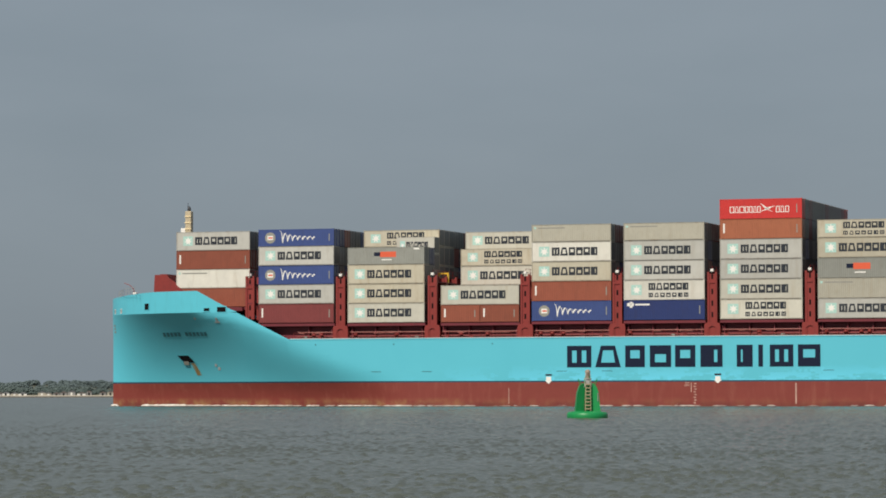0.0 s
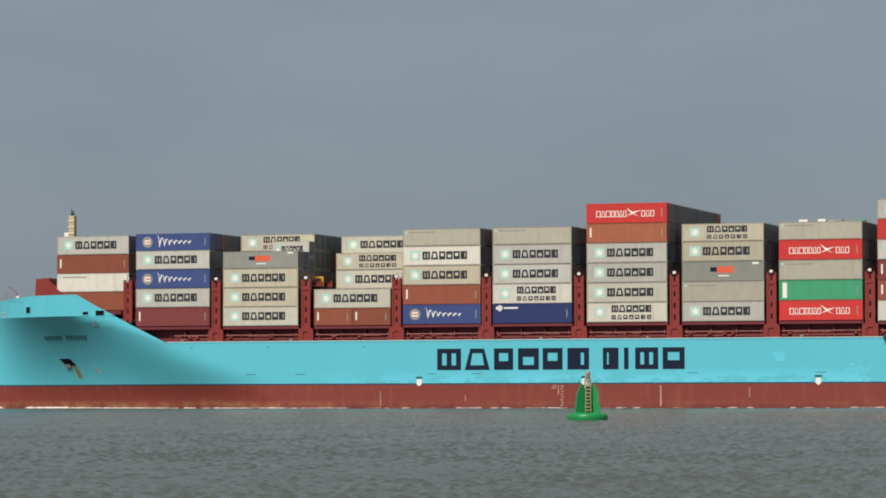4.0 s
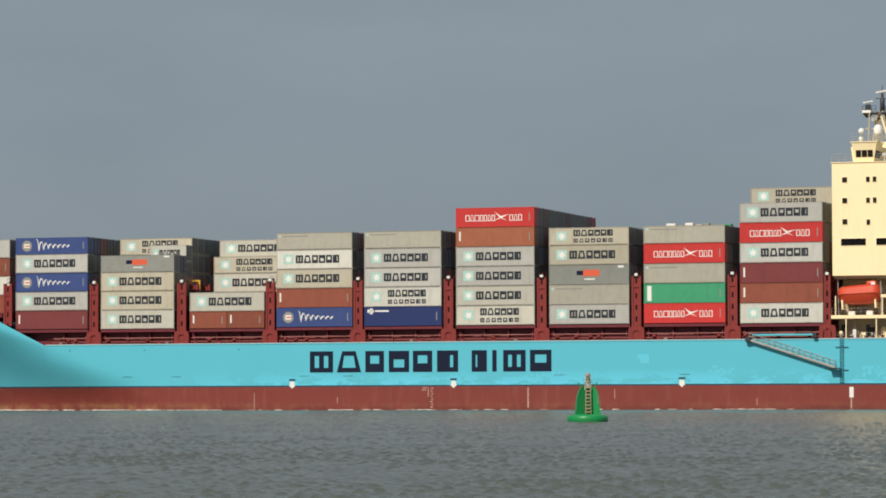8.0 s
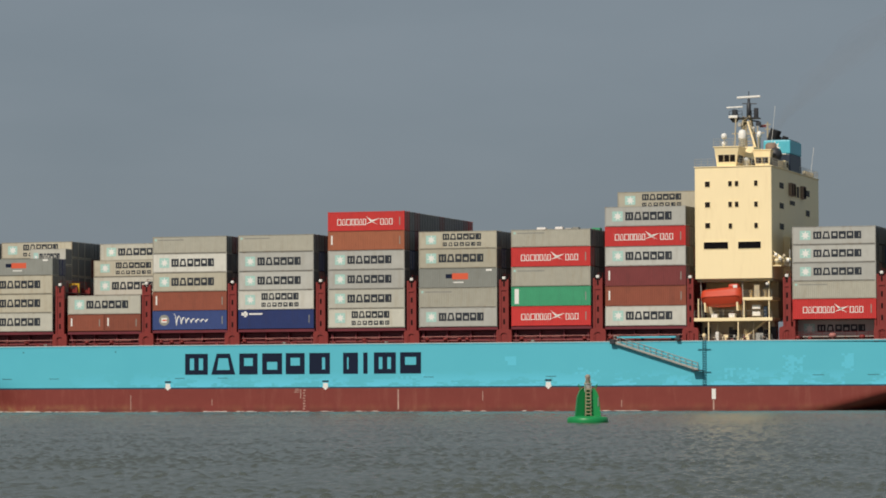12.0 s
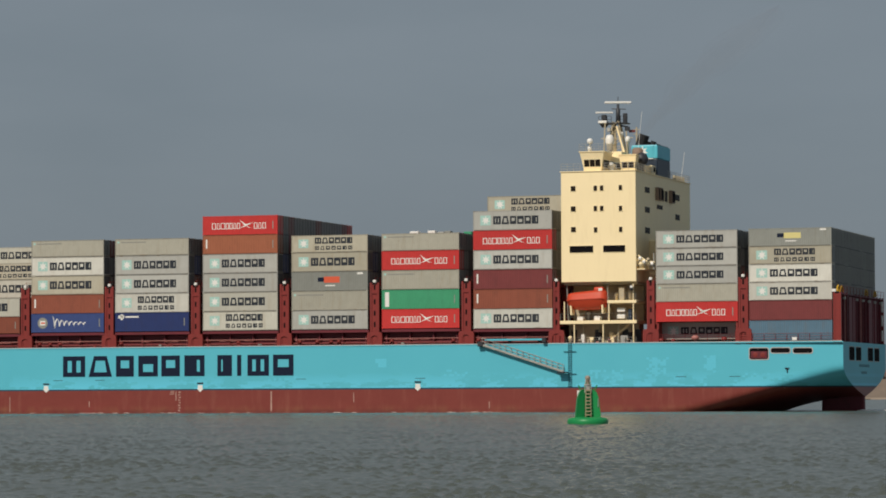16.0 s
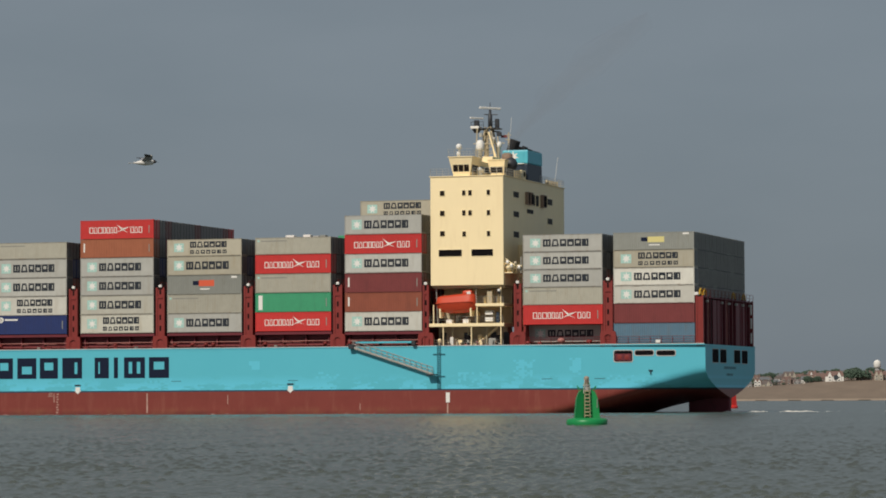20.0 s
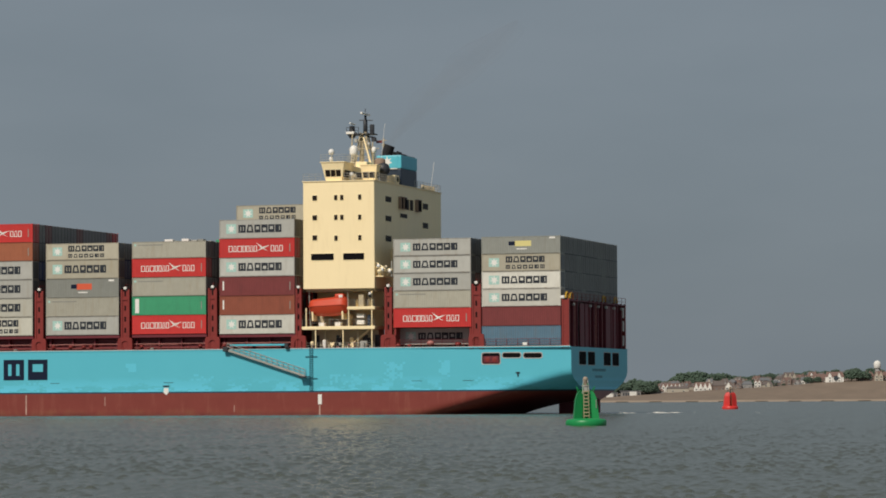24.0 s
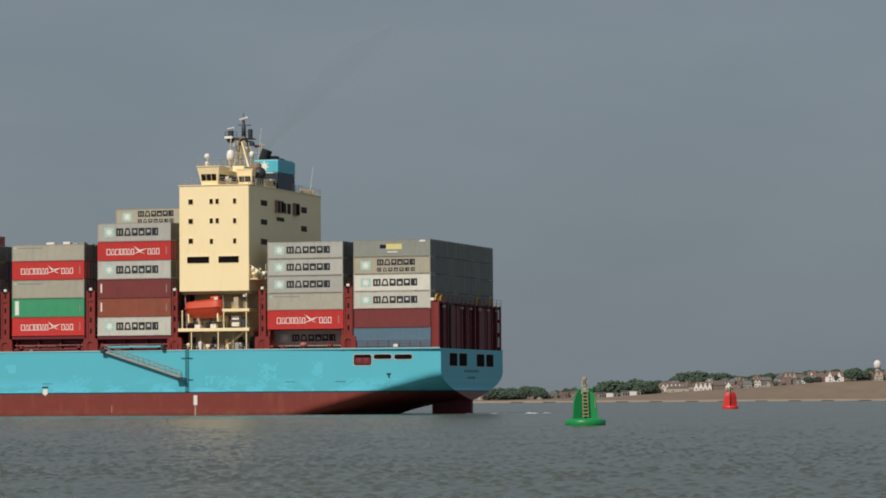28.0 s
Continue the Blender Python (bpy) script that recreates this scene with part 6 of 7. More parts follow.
def can_buoy():
    """A wide tapering can with a recessed ladder and a low lantern frame."""
    ob = empty("navigation_buoy")
    tagged(ob, "red can buoy afloat farther out in the channel", "buoy")
    part("float", lathe([(1.4, -0.5), (1.66, -0.1), (1.70, 0.1), (1.70, 0.45), (1.55, 0.6), (1.0, 0.65)], 26), M_BUOYRED, ob, smooth=True)
    for sx in (-1, 1):
        bm = bmesh.new()
        rings = []
        for a, z in ((1.42, 0.55), (1.34, 1.6), (1.22, 2.7), (1.02, 3.25), (0.75, 3.5)):
            rings.append([(sx * a, -0.25 * a, z), (sx * 0.30, -0.62 * a, z), (sx * 0.30, 0.62 * a, z), (sx * a, 0.25 * a, z)])
        for p, q in zip(rings, rings[1:]):
            add_prism(bm, p, q)
        bmesh.ops.recalc_face_normals(bm, faces=bm.faces[:])
        part("daymark_plate", bm, M_BUOYRED, ob)
    bm = bmesh.new()
    for i in range(8):
        add_box(bm, -0.3, -0.45, 0.8 + 0.33 * i, 0.3, -0.38, 0.88 + 0.33 * i)
    part("ladder", bm, M_BROWN, ob)
    part("core", lathe([(0.3, 0.5), (0.28, 3.3)], 12), M_BUOYRED, ob, smooth=True)
    for u in (-1, 1):
        part("cage_leg", tubes(((u * 0.7, 0, 3.3), (u * 0.45, 0, 4.2), 0.06)), M_DARKGREY, ob)
    part("cage_ring", tubes(((-0.85, 0, 4.2), (0.85, 0, 4.2), 0.07)), M_DARKGREY, ob)
    part("lantern_post", tubes(((0, 0, 3.3), (0, 0, 4.1), 0.12)), M_DARKGREY, ob)
    part("lantern", lathe([(0.2, 4.1), (0.26, 4.2), (0.26, 4.5), (0.15, 4.65)], 12), M_BROWN, ob, smooth=True)
    return ob


GREEN = buoy(M_GREEN, "green conical lateral buoy with ladder and lantern, afloat", True)
RED_BUOY = can_buoy()

# ---- shores ----
M_SAND = material("shingle_sand", (0.33, 0.255, 0.19), 0.9, vary=0.2, grain=0.05, stain=(0.28, 0.21, 0.14), stain_amount=0.5)
M_GRASS = material("dry_grass_bank", (0.200, 0.153, 0.116), 0.95, vary=0.25, grain=0.06, stain=(0.130, 0.118, 0.086), stain_amount=0.7)
M_LEAF = material("dull_green_tree_foliage", (0.060, 0.094, 0.066), 0.9, vary=0.3, grain=0.5, stain=(0.072, 0.106, 0.080), stain_amount=0.5)
# distance haze is put into these two paler, bluer foliage colours
M_HAZEWOOD = material("grey_green_hazed_foliage", (0.090, 0.122, 0.116), 0.9, vary=0.2, grain=0.5)
M_FARHAZEWOOD = material("blue_green_hazed_foliage", (0.104, 0.139, 0.142), 0.9, vary=0.15, grain=0.5)
M_MEADOW = material("dull_green_meadow", (0.10, 0.105, 0.075), 0.95, vary=0.25, grain=0.05)
M_WETSAND = material("dark_wet_beach", (0.105, 0.098, 0.085), 0.8, vary=0.2, grain=0.1)
M_TRUNK = material("tree_bark", (0.10, 0.075, 0.05), 0.9)
M_TIMBER = material("weathered_groyne_timber", (0.11, 0.085, 0.06), 0.9, vary=0.3)
M_STONE = material("pale_sea_wall_concrete", (0.46, 0.42, 0.35), 0.85, vary=0.15, grain=0.2)
WALLS = [material("house_wall_" + k, c, 0.8, vary=0.08, grain=0.4) for k, c in (("white", (0.72, 0.71, 0.67)), ("cream", (0.42, 0.385, 0.32)), ("brick", (0.20, 0.15, 0.13)), ("pale_grey", (0.27, 0.265, 0.26)))]
ROOFS = [material("roof_" + k, c, 0.8, vary=0.2, grain=0.6) for k, c in (("red_tile", (0.17, 0.108, 0.092)), ("brown_tile", (0.135, 0.112, 0.104)), ("slate", (0.145, 0.15, 0.16)))]
M_FARGLASS = material("house_window_glass", (0.05, 0.06, 0.07), 0.1, spec=0.6)


def ribbon(name, xs, profile, mat, label, category):
    """Land drawn along x; profile(x) gives (y, z) pairs from the water inland."""
    bm = bmesh.new()
    rows = [[bm.verts.new((x, y, z)) for y, z in profile(x)] for x in xs]
    for a, b in zip(rows, rows[1:]):
        for i in range(len(a) - 1):
            bm.faces.new((a[i], b[i], b[i + 1], a[i + 1]))
    bmesh.ops.recalc_face_normals(bm, faces=bm.faces[:])
    ob = link_mesh(name, bm, mat, smooth=True)
    for f in ob.data.polygons:
        if f.normal.z < 0:
            f.flip()
    return tagged(ob, label, category, kind="structure")


FAR = 3000.0


def crest(x):
    """Height of the bluff on the far shore."""
    return float(np.interp(x, [-600, 20, 90, 143, 200, 270, 314, 354, 406, 700], [2.2, 2.3, 3.0, 4.6, 8.0, 11.6, 14.0, 17.6, 18.6, 19])) + 0.5 * noise.noise((x * 0.03, 0, 0))


def base(x, d):
    """Height of the ground at a depth behind the far waterline."""
    return crest(x) + float(np.interp(d, [100, 240, 500], [0.0, 5.0, 6.5]))


_xs = [-700 + 14 * i for i in range(110)]
ribbon("ground_shore", _xs, lambda x: [(FAR - 20, -2), (FAR, 0.1), (FAR + 14, 1.6 + 0.3 * noise.noise((x * 0.05, 3, 0)))], M_SAND, "pale shingle beach along the far shore", "beach")
ribbon("ground_bank", _xs, lambda x: [(FAR + 14, 1.6), (FAR + 22, 2.1), (FAR + 60, 2.1 + (crest(x) - 2.1) * 0.55), (FAR + 100, crest(x)), (FAR + 240, crest(x) + 5), (FAR + 500, crest(x) + 6.5), (FAR + 1500, crest(x) + 8)], M_GRASS, "brown grassy bluff rising behind the beach", "hillside")
NEAR_L = 1750.0
_xl = [-620 + 10 * i for i in range(60)]
ribbon("ground_shore", _xl, lambda x: [(NEAR_L - 15, -2), (NEAR_L, 0.1), (NEAR_L + 10, 0.6)], M_WETSAND, "thin strip of beach at the opposite shore", "beach")
ribbon("ground_bank", _xl, lambda x: [(NEAR_L + 10, 0.55), (NEAR_L + 40, 1.5), (NEAR_L + 200, 3.0), (NEAR_L + 480, 4.5), (NEAR_L + 700, 8.2 + 2.2 * noise.noise((x * 0.016, 1, 0)) + 1.2 * noise.noise((x * 0.05, 4, 0))), (NEAR_L + 900, 8.0)], M_MEADOW, "low green land behind the opposite shore", "hillside")


def groynes():
    for i in range(11):
        x = 60 + 31 * i + 6 * noise.noise((i * 1.7, 0, 0))
        ob = link_mesh("groyne", soft_box(0, 0, -1, 11, 2.5, 0.75, 0.1), M_TIMBER)
        ob.matrix_basis = pose(x, FAR - 6, 0, 0, 0, random.Random(i).uniform(-8, 8))
        tagged(ob, "low dark timber groyne on the beach", "groyne", "groynes on the beach")


groynes()


def house(w, d, h, rise, gables, wall, roof, label):
    """A seaside house: walls, hipped roof along the shore, pointed front gables, chimney, windows towards the water."""
    ob = empty("house")
    tagged(ob, label, "house", "houses on the far shore")
    part("wall", boxes((-w / 2, 0, -4, w / 2, d, h)), wall, ob)
    bm = bmesh.new()
    o = 0.4
    add_prism(bm, [(-w / 2 - o, -o, h), (w / 2 + o, -o, h), (w / 2 + o, d + o, h), (-w / 2 - o, d + o, h)], [(-w / 2 + 1.2, d / 2 - 0.1, h + rise), (w / 2 - 1.2, d / 2 - 0.1, h + rise), (w / 2 - 1.2, d / 2 + 0.1, h + rise), (-w / 2 + 1.2, d / 2 + 0.1, h + rise)])
    r = part("roof", bm, roof, ob)
    part("chimney", boxes((w * 0.26, d * 0.45, h + rise * 0.4, w * 0.26 + 0.8, d * 0.45 + 0.8, h + rise + 1.1)), WALLS[2], r)
    for i in range(gables):
        gw = min(4.2, w / gables * 0.86)
        c = -w / 2 + w * (i + 0.5) / gables
        gh = rise * 0.92
        bm = bmesh.new()
        add_prism(bm, [(c - gw / 2 - 0.25, -0.7, h - 0.2), (c + gw / 2 + 0.25, -0.7, h - 0.2), (c, -0.7, h + gh)], [(c - gw / 2 - 0.25, d / 2, h - 0.2), (c + gw / 2 + 0.25, d / 2, h - 0.2), (c, d / 2, h + gh)])
        bmesh.ops.recalc_face_normals(bm, faces=bm.faces[:])
        part("gable_roof", bm, roof, r)
        bm = bmesh.new()
        add_prism(bm, [(c - gw / 2, -0.8, h - 0.3), (c + gw / 2, -0.8, h - 0.3), (c, -0.8, h + gh - 0.35)], [(c - gw / 2, -0.7, h - 0.3), (c + gw / 2, -0.7, h - 0.3), (c, -0.7, h + gh - 0.35)])
        add_box(bm, c - gw / 2, -0.8, -1, c + gw / 2, 0, h - 0.3)
        bmesh.ops.recalc_face_normals(bm, faces=bm.faces[:])
        part("gable", bm, wall, ob)
    n = max(2, gables)
    for i in range(n):
        c = -w / 2 + w * (i + 0.5) / n
        for z in ([0.9, 3.5] if h > 4.5 else [0.9]):
            y = -0.8 if gables else 0.0
            win = part("window", boxes((c - 0.8, y - 0.06, z, c + 0.8, y, z + 1.3)), WALLS[0], ob)
            part("pane", boxes((c - 0.7, y - 0.1, z + 0.1, c + 0.7, y - 0.06, z + 1.2)), M_FARGLASS, win)
    return ob


WALL_NAMES, ROOF_NAMES = ["white", "cream", "brick", "pale grey"], ["red tiled", "brown tiled", "slate"]


def put_house(x, d, w, h, rise, gables, wall, roof, turn=0.0, what="house"):
    b = house(w, 8.5, h, rise, gables, WALLS[wall], ROOFS[roof], WALL_NAMES[wall] + " " + what + " with " + ROOF_NAMES[roof] + " roof on the shore")
    b.matrix_basis = pose(x, FAR + d, base(x, d) - 0.6, 0, 0, turn)
    return b


def town():
    rng = random.Random(12)
    kinds = []
    for i in range(12):                                            # villas of the rows behind
        w, h = rng.uniform(6, 11), rng.choice([2.8, 4.6, 5.2])
        kinds.append(put_house(206 + 16 * i, 150, w, h, rng.uniform(2.4, 3.6), rng.choice([0, 1, 1, 2, 2]), rng.choice([0, 1, 2, 2, 3]), rng.choice([0, 1, 1, 2]), rng.uniform(-25, 25)))
    for i in range(150):
        x = 20 + 390 * (i + rng.random()) / 150
        d = rng.choice([128, 160, 190, 220, 260])
        if x < 140:
            d = rng.choice([98, 110, 130])
            if 44 < x < 92 and rng.random() < 0.6:
                d = 150
        c = copy_thing(kinds[rng.randrange(12)], pose(x, FAR + d, base(x, d) - 0.8, 0, 0, rng.uniform(-35, 35)))
        q = rng.uniform(0.55, 0.9)
        c.scale = (q, q, q)
    # the front row along the bluff
    put_house(196, 104, 15, 2.6, 2.6, 0, 3, 0, 4, "bungalow")
    put_house(217, 106, 20, 4.0, 2.2, 0, 1, 1, 3, "terrace")
    put_house(212, 126, 19, 4.8, 3.6, 5, 0, 0, 2, "terrace")
    put_house(240, 108, 16.5, 3.4, 5.0, 4, 0, 0, -3, "terrace")
    put_house(255, 104, 11, 4.5, 4.5, 0, 2, 1, 8)
    put_house(263, 100, 5.5, 4.0, 3.8, 1, 0, 1, -6)
    for i, x in enumerate((272, 281, 291, 300, 309, 318, 327, 335, 343)):
        put_house(x, 103 + 5 * (i % 3), 6.5 + 2.5 * (i % 2), 2.6 + 1.2 * (i % 3), 2.6 + 0.5 * (i % 2), (1, 0, 2)[i % 3], (2, 3, 0, 1, 2)[i % 5], (1, 2, 0)[i % 3], 7 * (i % 5) - 14)
    put_house(325, 150, 12, 6.5, 4.5, 3, 1, 1, 5, "hotel")
    put_house(343, 128, 9, 5.5, 5.0, 1, 0, 0, -18)
    put_house(349, 112, 13, 4.0, 4.6, 0, 2, 0, 4)
    big = put_house(361, 100, 17, 5.2, 4.8, 2, 0, 0, -8, "villa")
    part("arch_window", lathe([(2.3, 0), (2.3, 0.1)], 16), M_FARGLASS, big).matrix_basis = pose(1.5, -1.0, 4.2, 90, 0, 0)
    put_house(391, 105, 15, 4.6, 4.2, 1, 2, 0, 6)
    put_house(402, 100, 8, 5.5, 4.2, 2, 1, 0, -5, "villa")
    put_house(412, 108, 10, 5, 4, 1, 2, 0, 6)
    for x in (151, 172.5):
        b = empty("seafront_block")
        tagged(b, "low pale flat-roofed block with big white bay window", "house", "houses on the far shore")
        part("wall", boxes((-9, 0, -3, 9, 9, 4.6)), WALLS[3], b)
        part("roof", soft_box(-9.6, -0.6, 4.6, 9.6, 9.5, 5.4, 0.1), ROOFS[2], b)
        part("bay_window", boxes((-1.5, -1.4, 0.2, 5.0, 0, 4.4)), WALLS[0], b)
        for u in (-7.8, -5.4, -3.2, 6.2):
            w = part("window", boxes((u, -0.08, 0.8, u + 1.8, 0, 3.6)), WALLS[2], b)
            part("pane", boxes((u + 0.15, -0.12, 0.95, u + 1.65, -0.08, 3.45)), M_FARGLASS, w)
        b.matrix_basis = pose(x, FAR + 92, base(x, 90) - 1.2, 0, 0, 3)
    tower = empty("water_tower")
    tagged(tower, "pale water tower with a round white tank above the houses", "tower")
    part("shaft", lathe([(2.6, -8), (2.4, 0), (2.2, 13)], 16), WALLS[3], tower, smooth=True)
    part("tank", lathe([(2.6, 12.6), (3.3, 13.5), (3.4, 17.4), (2.8, 18.9), (1.3, 19.9), (0.2, 20.3)], 20), WALLS[0], tower, smooth=True)
    tower.matrix_basis = pose(403.5, FAR + 122, base(400, 122) - 2.0)


town()


def crown_mesh(seed, r, h, count=420, size=(0.07, 0.16)):
    """An uneven crown of many small leaf clumps on a rounded, broken shape."""
    rng = random.Random(seed)
    bm = bmesh.new()
    for _ in range(count):
        a, e = rng.uniform(0, 2 * math.pi), rng.uniform(-0.35, 1.0)
        q = rng.uniform(0.55, 1.0) * (1 + 0.25 * noise.noise((a * 2, e * 2, seed)))
        c = Vector((r * q * math.cos(a) * math.sqrt(max(0.0, 1 - max(e, 0) ** 2)), r * q * math.sin(a) * math.sqrt(max(0.0, 1 - max(e, 0) ** 2)), h * (0.42 + 0.5 * q * e)))
        s = r * rng.uniform(*size)
        bmesh.ops.create_icosphere(bm, subdivisions=1, radius=s, matrix=Matrix.Translation(c) @ Matrix.Diagonal((1, 1, rng.uniform(0.6, 0.9), 1)))
    for v in bm.verts:
        v.co += noise.noise_vector(v.co * 0.9) * (0.06 * r)
    return bm


def tree(seed, r, h):
    ob = empty("tree")
    tagged(ob, "dark green broadleaf tree on the shore", "tree", "trees on the shore")
    part("trunk", tree_wood(r, h), M_TRUNK, ob)
    part("crown", crown_mesh(seed, r, h), M_LEAF, ob)
    return ob


def tree_wood(r, h):
    bm = bmesh.new()
    add_tube(bm, (0, 0, -1.5), (0.1, 0, h * 0.5), 0.45, 7, 0.25)
    for a in range(5):
        ang = a * 1.257
        add_tube(bm, (0.08, 0, h * (0.28 + 0.03 * a)), (r * 0.55 * math.cos(ang), r * 0.55 * math.sin(ang), h * 0.68), 0.2, 5, 0.06)
    return bm


def plant():
    rng = random.Random(21)
    kinds = [tree(i, r, h) for i, (r, h) in enumerate(((5.0, 8.5), (6.5, 9.5), (4.0, 7.0), (7.5, 9.0)))]
    for i, k in enumerate(kinds):
        k.matrix_basis = pose(60 + 25 * i, FAR + 115, base(60 + 25 * i, 115) - 0.3)
    spots = []
    for i in range(34):                                            # scattered among the houses
        spots.append((25 + 390 * rng.random(), rng.choice([112, 140, 175, 210]), rng.uniform(0.35, 0.75)))
    for i in range(95):                                            # broken belt of trees behind the roofs
        x = 195 + 230 * rng.random()
        if noise.noise((x * 0.03, 5.0, 0)) > -0.22:
            spots.append((x, rng.choice([270, 300, 330]), rng.uniform(0.7, 1.05)))
    for i in range(30):                                            # tall green belt along the low end of the beach
        spots.append((46 + 48 * (i + rng.random()) / 30, rng.uniform(96, 130), rng.uniform(0.85, 1.45)))
    for i in range(40):
        spots.append((10 + 130 * rng.random(), rng.uniform(120, 220), rng.uniform(0.5, 0.85)))
    # the large dark masses
    for x, d, sc in ((144, 114, 1.3), (150, 112, 1.65), (155, 112, 1.75), (160, 114, 1.6), (166, 116, 1.3), (172, 125, 1.45), (178, 122, 1.6), (183, 108, 1.6), (187, 102, 1.45), (190, 99, 1.0), (216, 310, 1.35), (222, 305, 1.7), (229, 310, 1.75), (236, 305, 1.7),
                     (242, 310, 1.4), (248, 300, 1.35), (254, 310, 1.45), (260, 300, 1.25), (283, 118, 0.9), (303, 112, 0.75), (306, 110, 0.8), (328, 112, 0.8), (336, 110, 0.75), (377, 106, 1.25), (382, 103, 1.35), (387, 108, 1.1), (396, 150, 1.1)):
        spots.append((x, d, sc))
    for x, d, sc in spots:
        k = kinds[rng.randrange(4)]
        c = copy_thing(k, pose(x * (1 + (d - 100) / FAR), FAR + d, base(x, d) - 0.4, 0, 0, rng.uniform(0, 360)))
        c.scale = (sc, sc, sc)
    # wooded land of the opposite shore: two belts of low trees, too many to count, distance haze mixed into their
    # colours
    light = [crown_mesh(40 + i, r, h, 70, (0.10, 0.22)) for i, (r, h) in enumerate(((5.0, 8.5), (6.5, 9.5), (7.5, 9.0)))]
    for mat, label, count, depths, low, high in ((M_HAZEWOOD, "belt of low trees, hazed grey-green, on the opposite shore", 330, (40, 55, 75, 110, 150, 200), 0.24, 0.46), (M_FARHAZEWOOD, "far wooded slope, hazed blue-green, behind the opposite shore", 380, (500, 560, 620, 680), 0.3, 0.55)):
        verts, faces = [], []
        for i in range(count):
            x = -330 + 190 * (i + rng.random()) / count
            d = rng.choice(depths)
            sc = rng.uniform(low, high)
            z = float(np.interp(d, [10, 40, 200, 480, 700], [0.4, 1.3, 2.8, 4.3, 8.0 + 2.2 * noise.noise((x * 0.016, 1, 0)) + 1.2 * noise.noise((x * 0.05, 4, 0))]))
            if d > 300 and noise.noise((x * 0.06, d * 0.02, 9)) < -0.3:
                continue
            m = pose(x * (1 + d / 1750), NEAR_L + d, z - 0.3, 0, 0, rng.uniform(0, 360)) @ Matrix.Diagonal((sc * 1.25, sc * 1.25, sc, 1))
            b = light[rng.randrange(3)]
            k = len(verts)
            b.verts.index_update()
            verts += [m @ v.co for v in b.verts]
            faces += [[k + v.index for v in f.verts] for f in b.faces]
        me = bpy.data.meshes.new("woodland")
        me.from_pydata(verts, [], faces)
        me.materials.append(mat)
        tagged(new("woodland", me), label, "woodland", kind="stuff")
    for b in light:
        b.free()


plant()


def huts():
    rng = random.Random(3)
    wall = tagged(link_mesh("trim_sea_wall", soft_box(-560, NEAR_L + 12, 0.3, -120, NEAR_L + 13, 1.1, 0.1), M_STONE), "low pale sea wall along the opposite shore", "sea wall", kind="structure")
    for i in range(46):
        x = -330 + 4.2 * i + rng.uniform(-1.2, 1.2)
        if rng.random() < 0.25:
            continue
        w, h = rng.uniform(2.2, 4.5), rng.uniform(1.3, 2.2)
        ob = empty("beach_hut")
        tagged(ob, "small pale beach hut behind the sea wall", "hut", "beach huts")
        m = WALLS[rng.choice([0, 0, 1, 3, 3])]
        part("wall", boxes((-w / 2, 0, 0, w / 2, 3, h)), m, ob)
        bm = bmesh.new()
        add_prism(bm, [(-w / 2 - 0.2, -0.2, h), (w / 2 + 0.2, -0.2, h), (0, -0.2, h + 0.7)], [(-w / 2 - 0.2, 3.2, h), (w / 2 + 0.2, 3.2, h), (0, 3.2, h + 0.7)])
        bmesh.ops.recalc_face_normals(bm, faces=bm.faces[:])
        part("roof", bm, ROOFS[rng.choice([1, 2])], ob)
        part("door", boxes((-0.5, -0.05, 0, 0.5, 0.0, h * 0.85)), M_HOLE if rng.random() < 0.4 else WALLS[0], ob)
        ob.matrix_basis = pose(x, NEAR_L + 17, 0.75)


huts()


# ---- exhaust smoke ----
def smoke():
    """Thin brown layers of smoke that lean aft from the funnel, riding along above the ship."""
    m = bpy.data.materials.new("thin_brown_smoke")
    m.use_nodes = True
    n, l = m.node_tree.nodes, m.node_tree.links
    clear, mx = n.new("ShaderNodeBsdfTransparent"), n.new("ShaderNodeMixShader")
    n["Principled BSDF"].inputs["Base Color"].default_value, n["Principled BSDF"].inputs["Roughness"].default_value = (0.30, 0.225, 0.16, 1), 1.0
    mx.inputs[0].default_value = 0.010
    l.new(clear.outputs[0], mx.inputs[1]), l.new(n["Principled BSDF"].outputs[0], mx.inputs[2]), l.new(mx.outputs[0], n["Material Output"].inputs["Surface"])
    ob = empty("exhaust_smoke")
    tagged(ob, "thin brown exhaust smoke trailing up from the funnel", "smoke")
    for k, wide in enumerate((0.45, 0.75, 1.05)):          # thin layers, one inside the other
        bm = bmesh.new()
        rings = []
        for i in range(25):
            u = i / 24
            r = wide * (0.6 + 5.0 * u) * (1 - max(0.0, (u - 0.6) / 0.4) ** 2 * 0.98) + 0.01
            c = Vector((53.4 + 21.0 * u ** 1.15, 15.8, 41.9 + 19.0 * u))
            rings.append([bm.verts.new(c + Vector((math.cos(q), math.sin(q), 0.0)) * (r * (1 + 0.55 * noise.noise((math.cos(q) + 3 * k, math.sin(q), 6 * u))))) for q in (2 * math.pi * j / 18 for j in range(18))])
        for a, b in zip(rings, rings[1:]):
            for j in range(18):
                bm.faces.new((a[j], a[(j + 1) % 18], b[(j + 1) % 18], b[j]))
        bm.faces.new(rings[0][::-1]), bm.faces.new(rings[-1])
        puff = part("smoke_layer", bm, m, ob, smooth=True)
        puff.visible_shadow = False
    aboard(ob, Matrix.Identity(4))


smoke()


# ---- gull ----
M_GULLWHITE = material("white_feathers", (0.74, 0.72, 0.68), 0.8, vary=0.06, grain=20)
M_GULLGREY = material("grey_feathers", (0.30, 0.31, 0.33), 0.8, vary=0.1, grain=20)
M_GULLDARK = material("dark_brown_feathers", (0.03, 0.025, 0.025), 0.7, vary=0.1, grain=20)


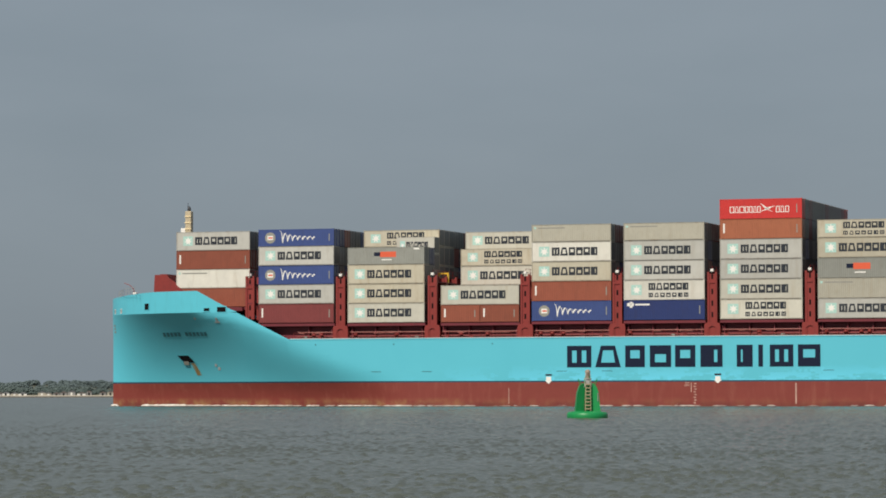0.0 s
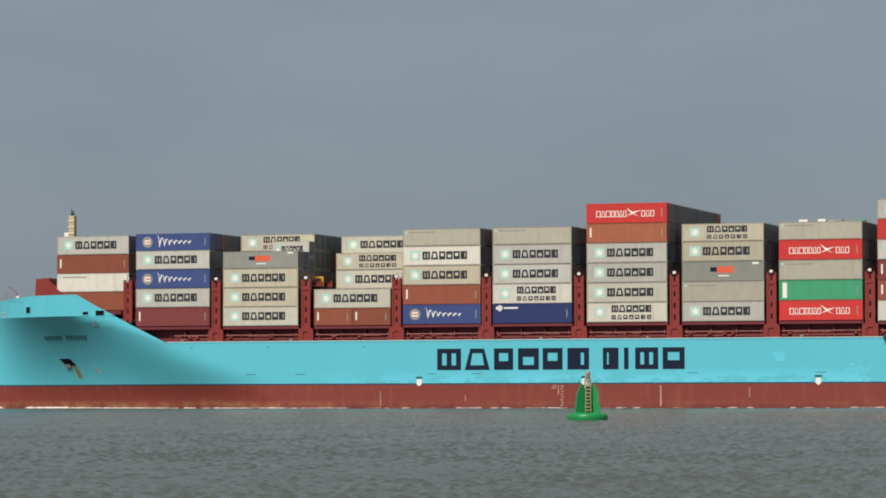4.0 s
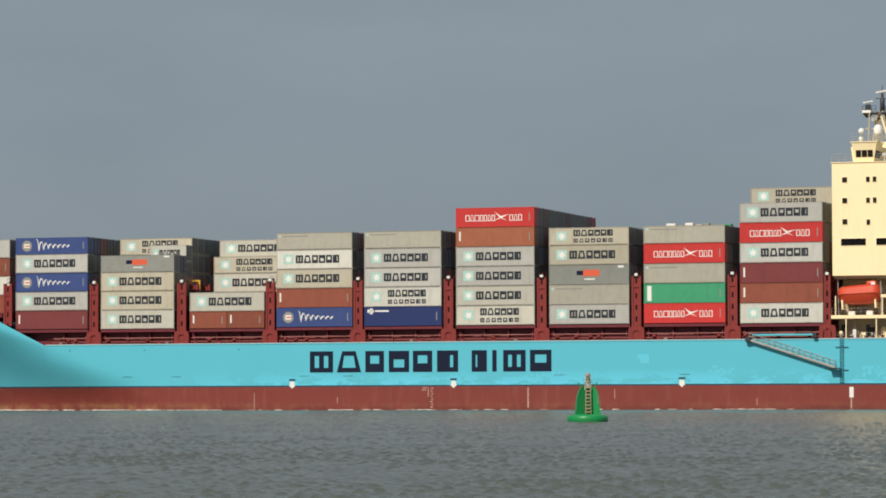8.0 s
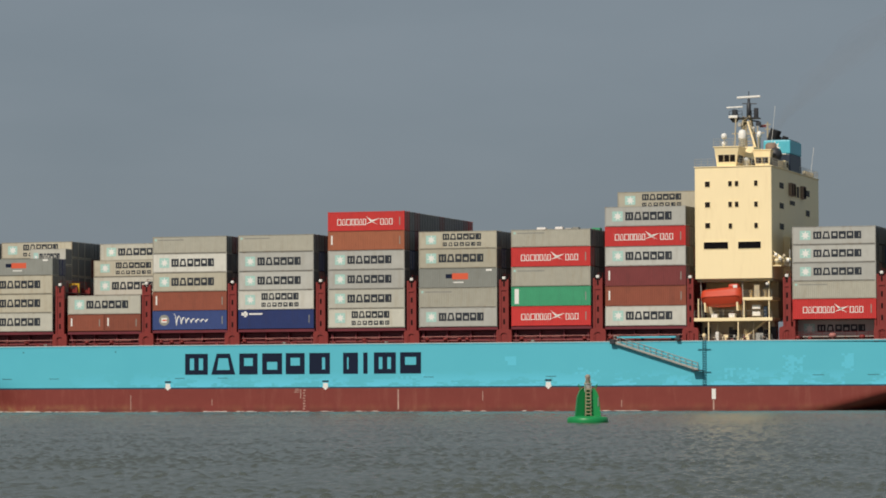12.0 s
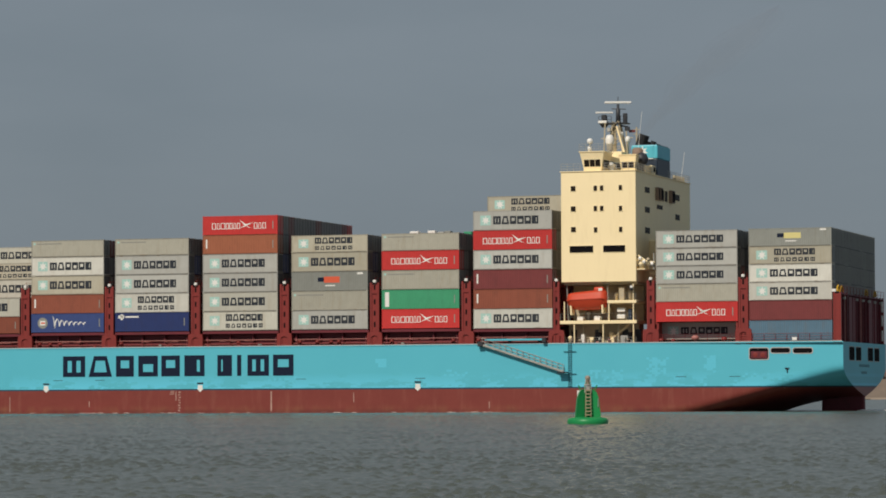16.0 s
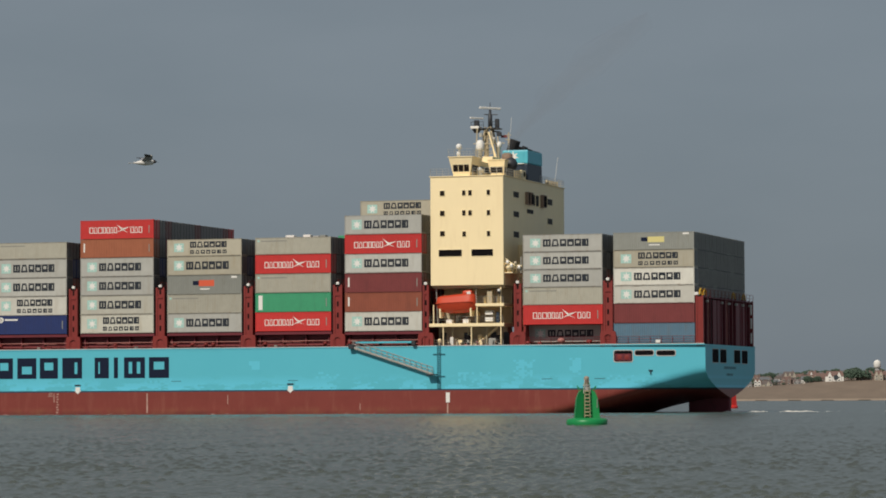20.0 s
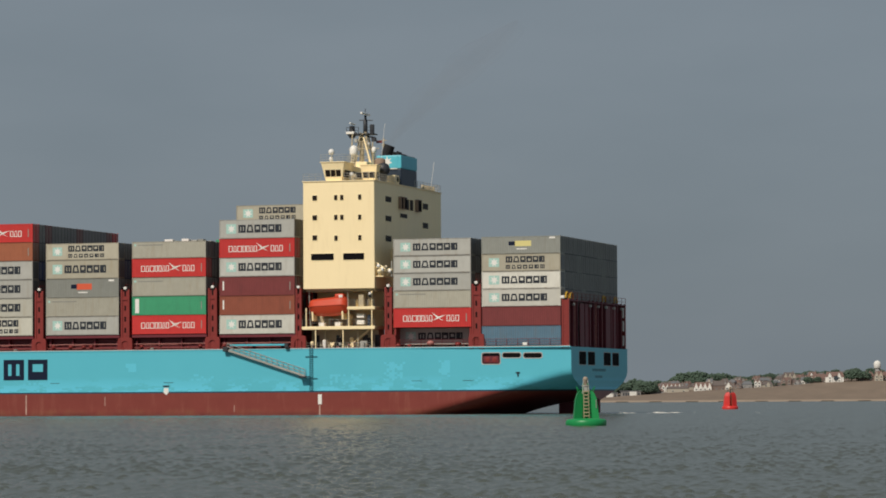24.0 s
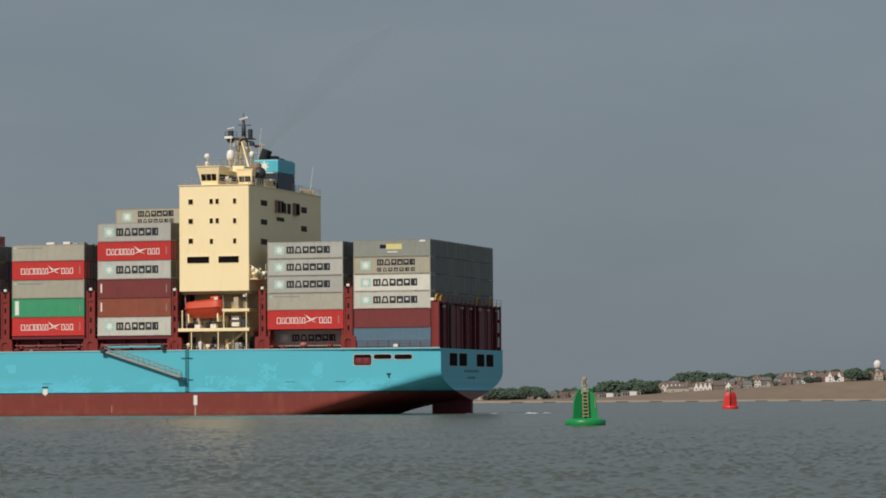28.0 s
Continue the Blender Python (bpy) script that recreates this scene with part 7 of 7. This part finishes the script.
def gull():
    ob = empty("gull")
    tagged(ob, "white gull with grey wings and a dark head, flying", "gull")
    bm = bmesh.new()
    prof = [(-0.19, 0.012, 0.006), (-0.13, 0.03, 0.018), (-0.07, 0.045, 0.036), (0.0, 0.052, 0.046), (0.07, 0.045, 0.042), (0.115, 0.03, 0.034), (0.13, 0.02, 0.025)]
    rings = [[bm.verts.new((x, a * math.cos(2 * math.pi * i / 12), b * math.sin(2 * math.pi * i / 12))) for i in range(12)] for x, a, b in prof]
    for p, q in zip(rings, rings[1:]):
        for i in range(12):
            bm.faces.new((p[i], p[(i + 1) % 12], q[(i + 1) % 12], q[i]))
    bm.faces.new(rings[0]), bm.faces.new(rings[-1][::-1])
    bmesh.ops.recalc_face_normals(bm, faces=bm.faces[:])
    part("body", bm, M_GULLWHITE, ob, smooth=True)
    bm = bmesh.new()
    bmesh.ops.create_uvsphere(bm, u_segments=12, v_segments=8, radius=1, matrix=pose(0.135, 0, 0.008) @ Matrix.Diagonal((0.034, 0.026, 0.027, 1)))
    part("head", bm, M_GULLDARK, ob, smooth=True)
    part("bill", cone((0.16, 0, 0.004), (0.2, 0, -0.004), 0.008), M_GULLDARK, ob)
    bm = bmesh.new()
    add_prism(bm, [(-0.15, -0.012, -0.004), (-0.25, -0.05, -0.004), (-0.25, 0.05, -0.004), (-0.15, 0.012, -0.004)], [(-0.15, -0.012, 0.006), (-0.25, -0.05, 0.002), (-0.25, 0.05, 0.002), (-0.15, 0.012, 0.006)])
    bmesh.ops.recalc_face_normals(bm, faces=bm.faces[:])
    part("tail", bm, M_GULLWHITE, ob)
    wings = []
    for sy in (-1, 1):
        def blade(pts, t):
            b = bmesh.new()
            add_prism(b, [(x, sy * y, -t) for x, y in pts], [(x, sy * y, t) for x, y in pts])
            bmesh.ops.recalc_face_normals(b, faces=b.faces[:])
            return b
        inner = part("wing", blade([(0.075, 0), (0.10, 0.1), (0.085, 0.2), (-0.03, 0.2), (-0.05, 0.1), (-0.06, 0)], 0.006), M_GULLGREY, ob)
        outer = part("wing_tip", blade([(0.085, 0), (0.06, 0.08), (-0.04, 0.17), (-0.07, 0.19), (-0.05, 0.09), (-0.03, 0)], 0.004), M_GULLDARK, inner)
        part("wing_edge", blade([(0.088, 0.0), (0.064, 0.09), (0.045, 0.09), (0.055, 0.0)], 0.0055), M_GULLWHITE, outer)
        wings.append((inner, outer, sy))
    return ob, wings


def cone(p, q, r):
    bm = bmesh.new()
    add_tube(bm, p, q, r, 6, 0.002)
    return bm


GULL, WINGS = gull()


# ---- motion ----
def motions():
    for ob, m in ABOARD:
        sail(ob, m)
    # scanners turn once in two and a half seconds
    for ob, at, start in ((SCANNER_TOP, (49.0, 17.3, 47.15), -2304.0), (SCANNER_LOW, (46.85, 17.2, 45.65), 40.0)):
        walk(ob, [(t * 0.5, pose(*at, 0, 0, start + 17.6 + 72.0 * t)) for t in range(57)])
    # waves run slowly towards the shore
    walk(WAVES, [(0, pose(3, 9, 0)), (28, pose(-4, -12, 0))])
    # the buoys ride the swell
    rows = []
    for i in range(57):
        t = i * 0.5
        rows.append((t, pose(11.2 - 0.22 * max(0.0, (t - 16) / 12), 261, 0.02 + 0.03 * math.sin(t * 1.9), 1.0 * math.sin(t * 1.3), 0.7 * math.sin(t * 1.7 + 1), 4)))
    GREEN.scale = (0.9, 0.9, 0.9)
    walk(GREEN, rows)
    walk(RED_BUOY, [(i * 0.5, pose(60.1, 705, 0.03 * math.sin(i * 0.9), 0, 1.2 * math.sin(i * 0.8), 10)) for i in range(57)])
    # the gull crosses from left to right; its wings beat about three times a second
    GULL.scale = (0.87, 0.87, 0.87)
    rows = [(0.0, pose(-3.91 - 8.56 * 20, 44, 5.1, 0, 0, 14))]
    flap = [[(0.0, pose(0, 0, 0.02))] for _ in WINGS]
    tips = [[(0.0, pose(0, sy * 0.2, 0))] for _, _, sy in WINGS]
    beat, curl = [56, 18, -28, -34, 16, 44], [22, 4, -12, 2, -8, 16]
    for i in range(36):
        t = 19.5 + 0.05 * i
        rows.append((t, pose(-3.91 + 8.56 * (t - 20), 44, 5.13 - 0.08 * (t - 20) + 0.02 * math.cos((t - 20.1) * 21), 0, -3, 14)))
        j = round((t - 20.1) / 0.05) % 6
        for k, (inner, outer, sy) in enumerate(WINGS):
            flap[k].append((t, pose(0, 0, 0.02, sy * beat[j], 0, 0)))
            tips[k].append((t, pose(0, sy * 0.2, 0, sy * curl[j], 0, 0)))
    rows.append((28.0, pose(-3.91 + 8.56 * 8, 44, 5.0, 0, 0, 14)))
    walk(GULL, rows)
    for k, (inner, outer, sy) in enumerate(WINGS):
        walk(inner, flap[k] + [(28.0, pose(0, 0, 0.02))])
        walk(outer, tips[k] + [(28.0, pose(0, sy * 0.2, 0))])


motions()
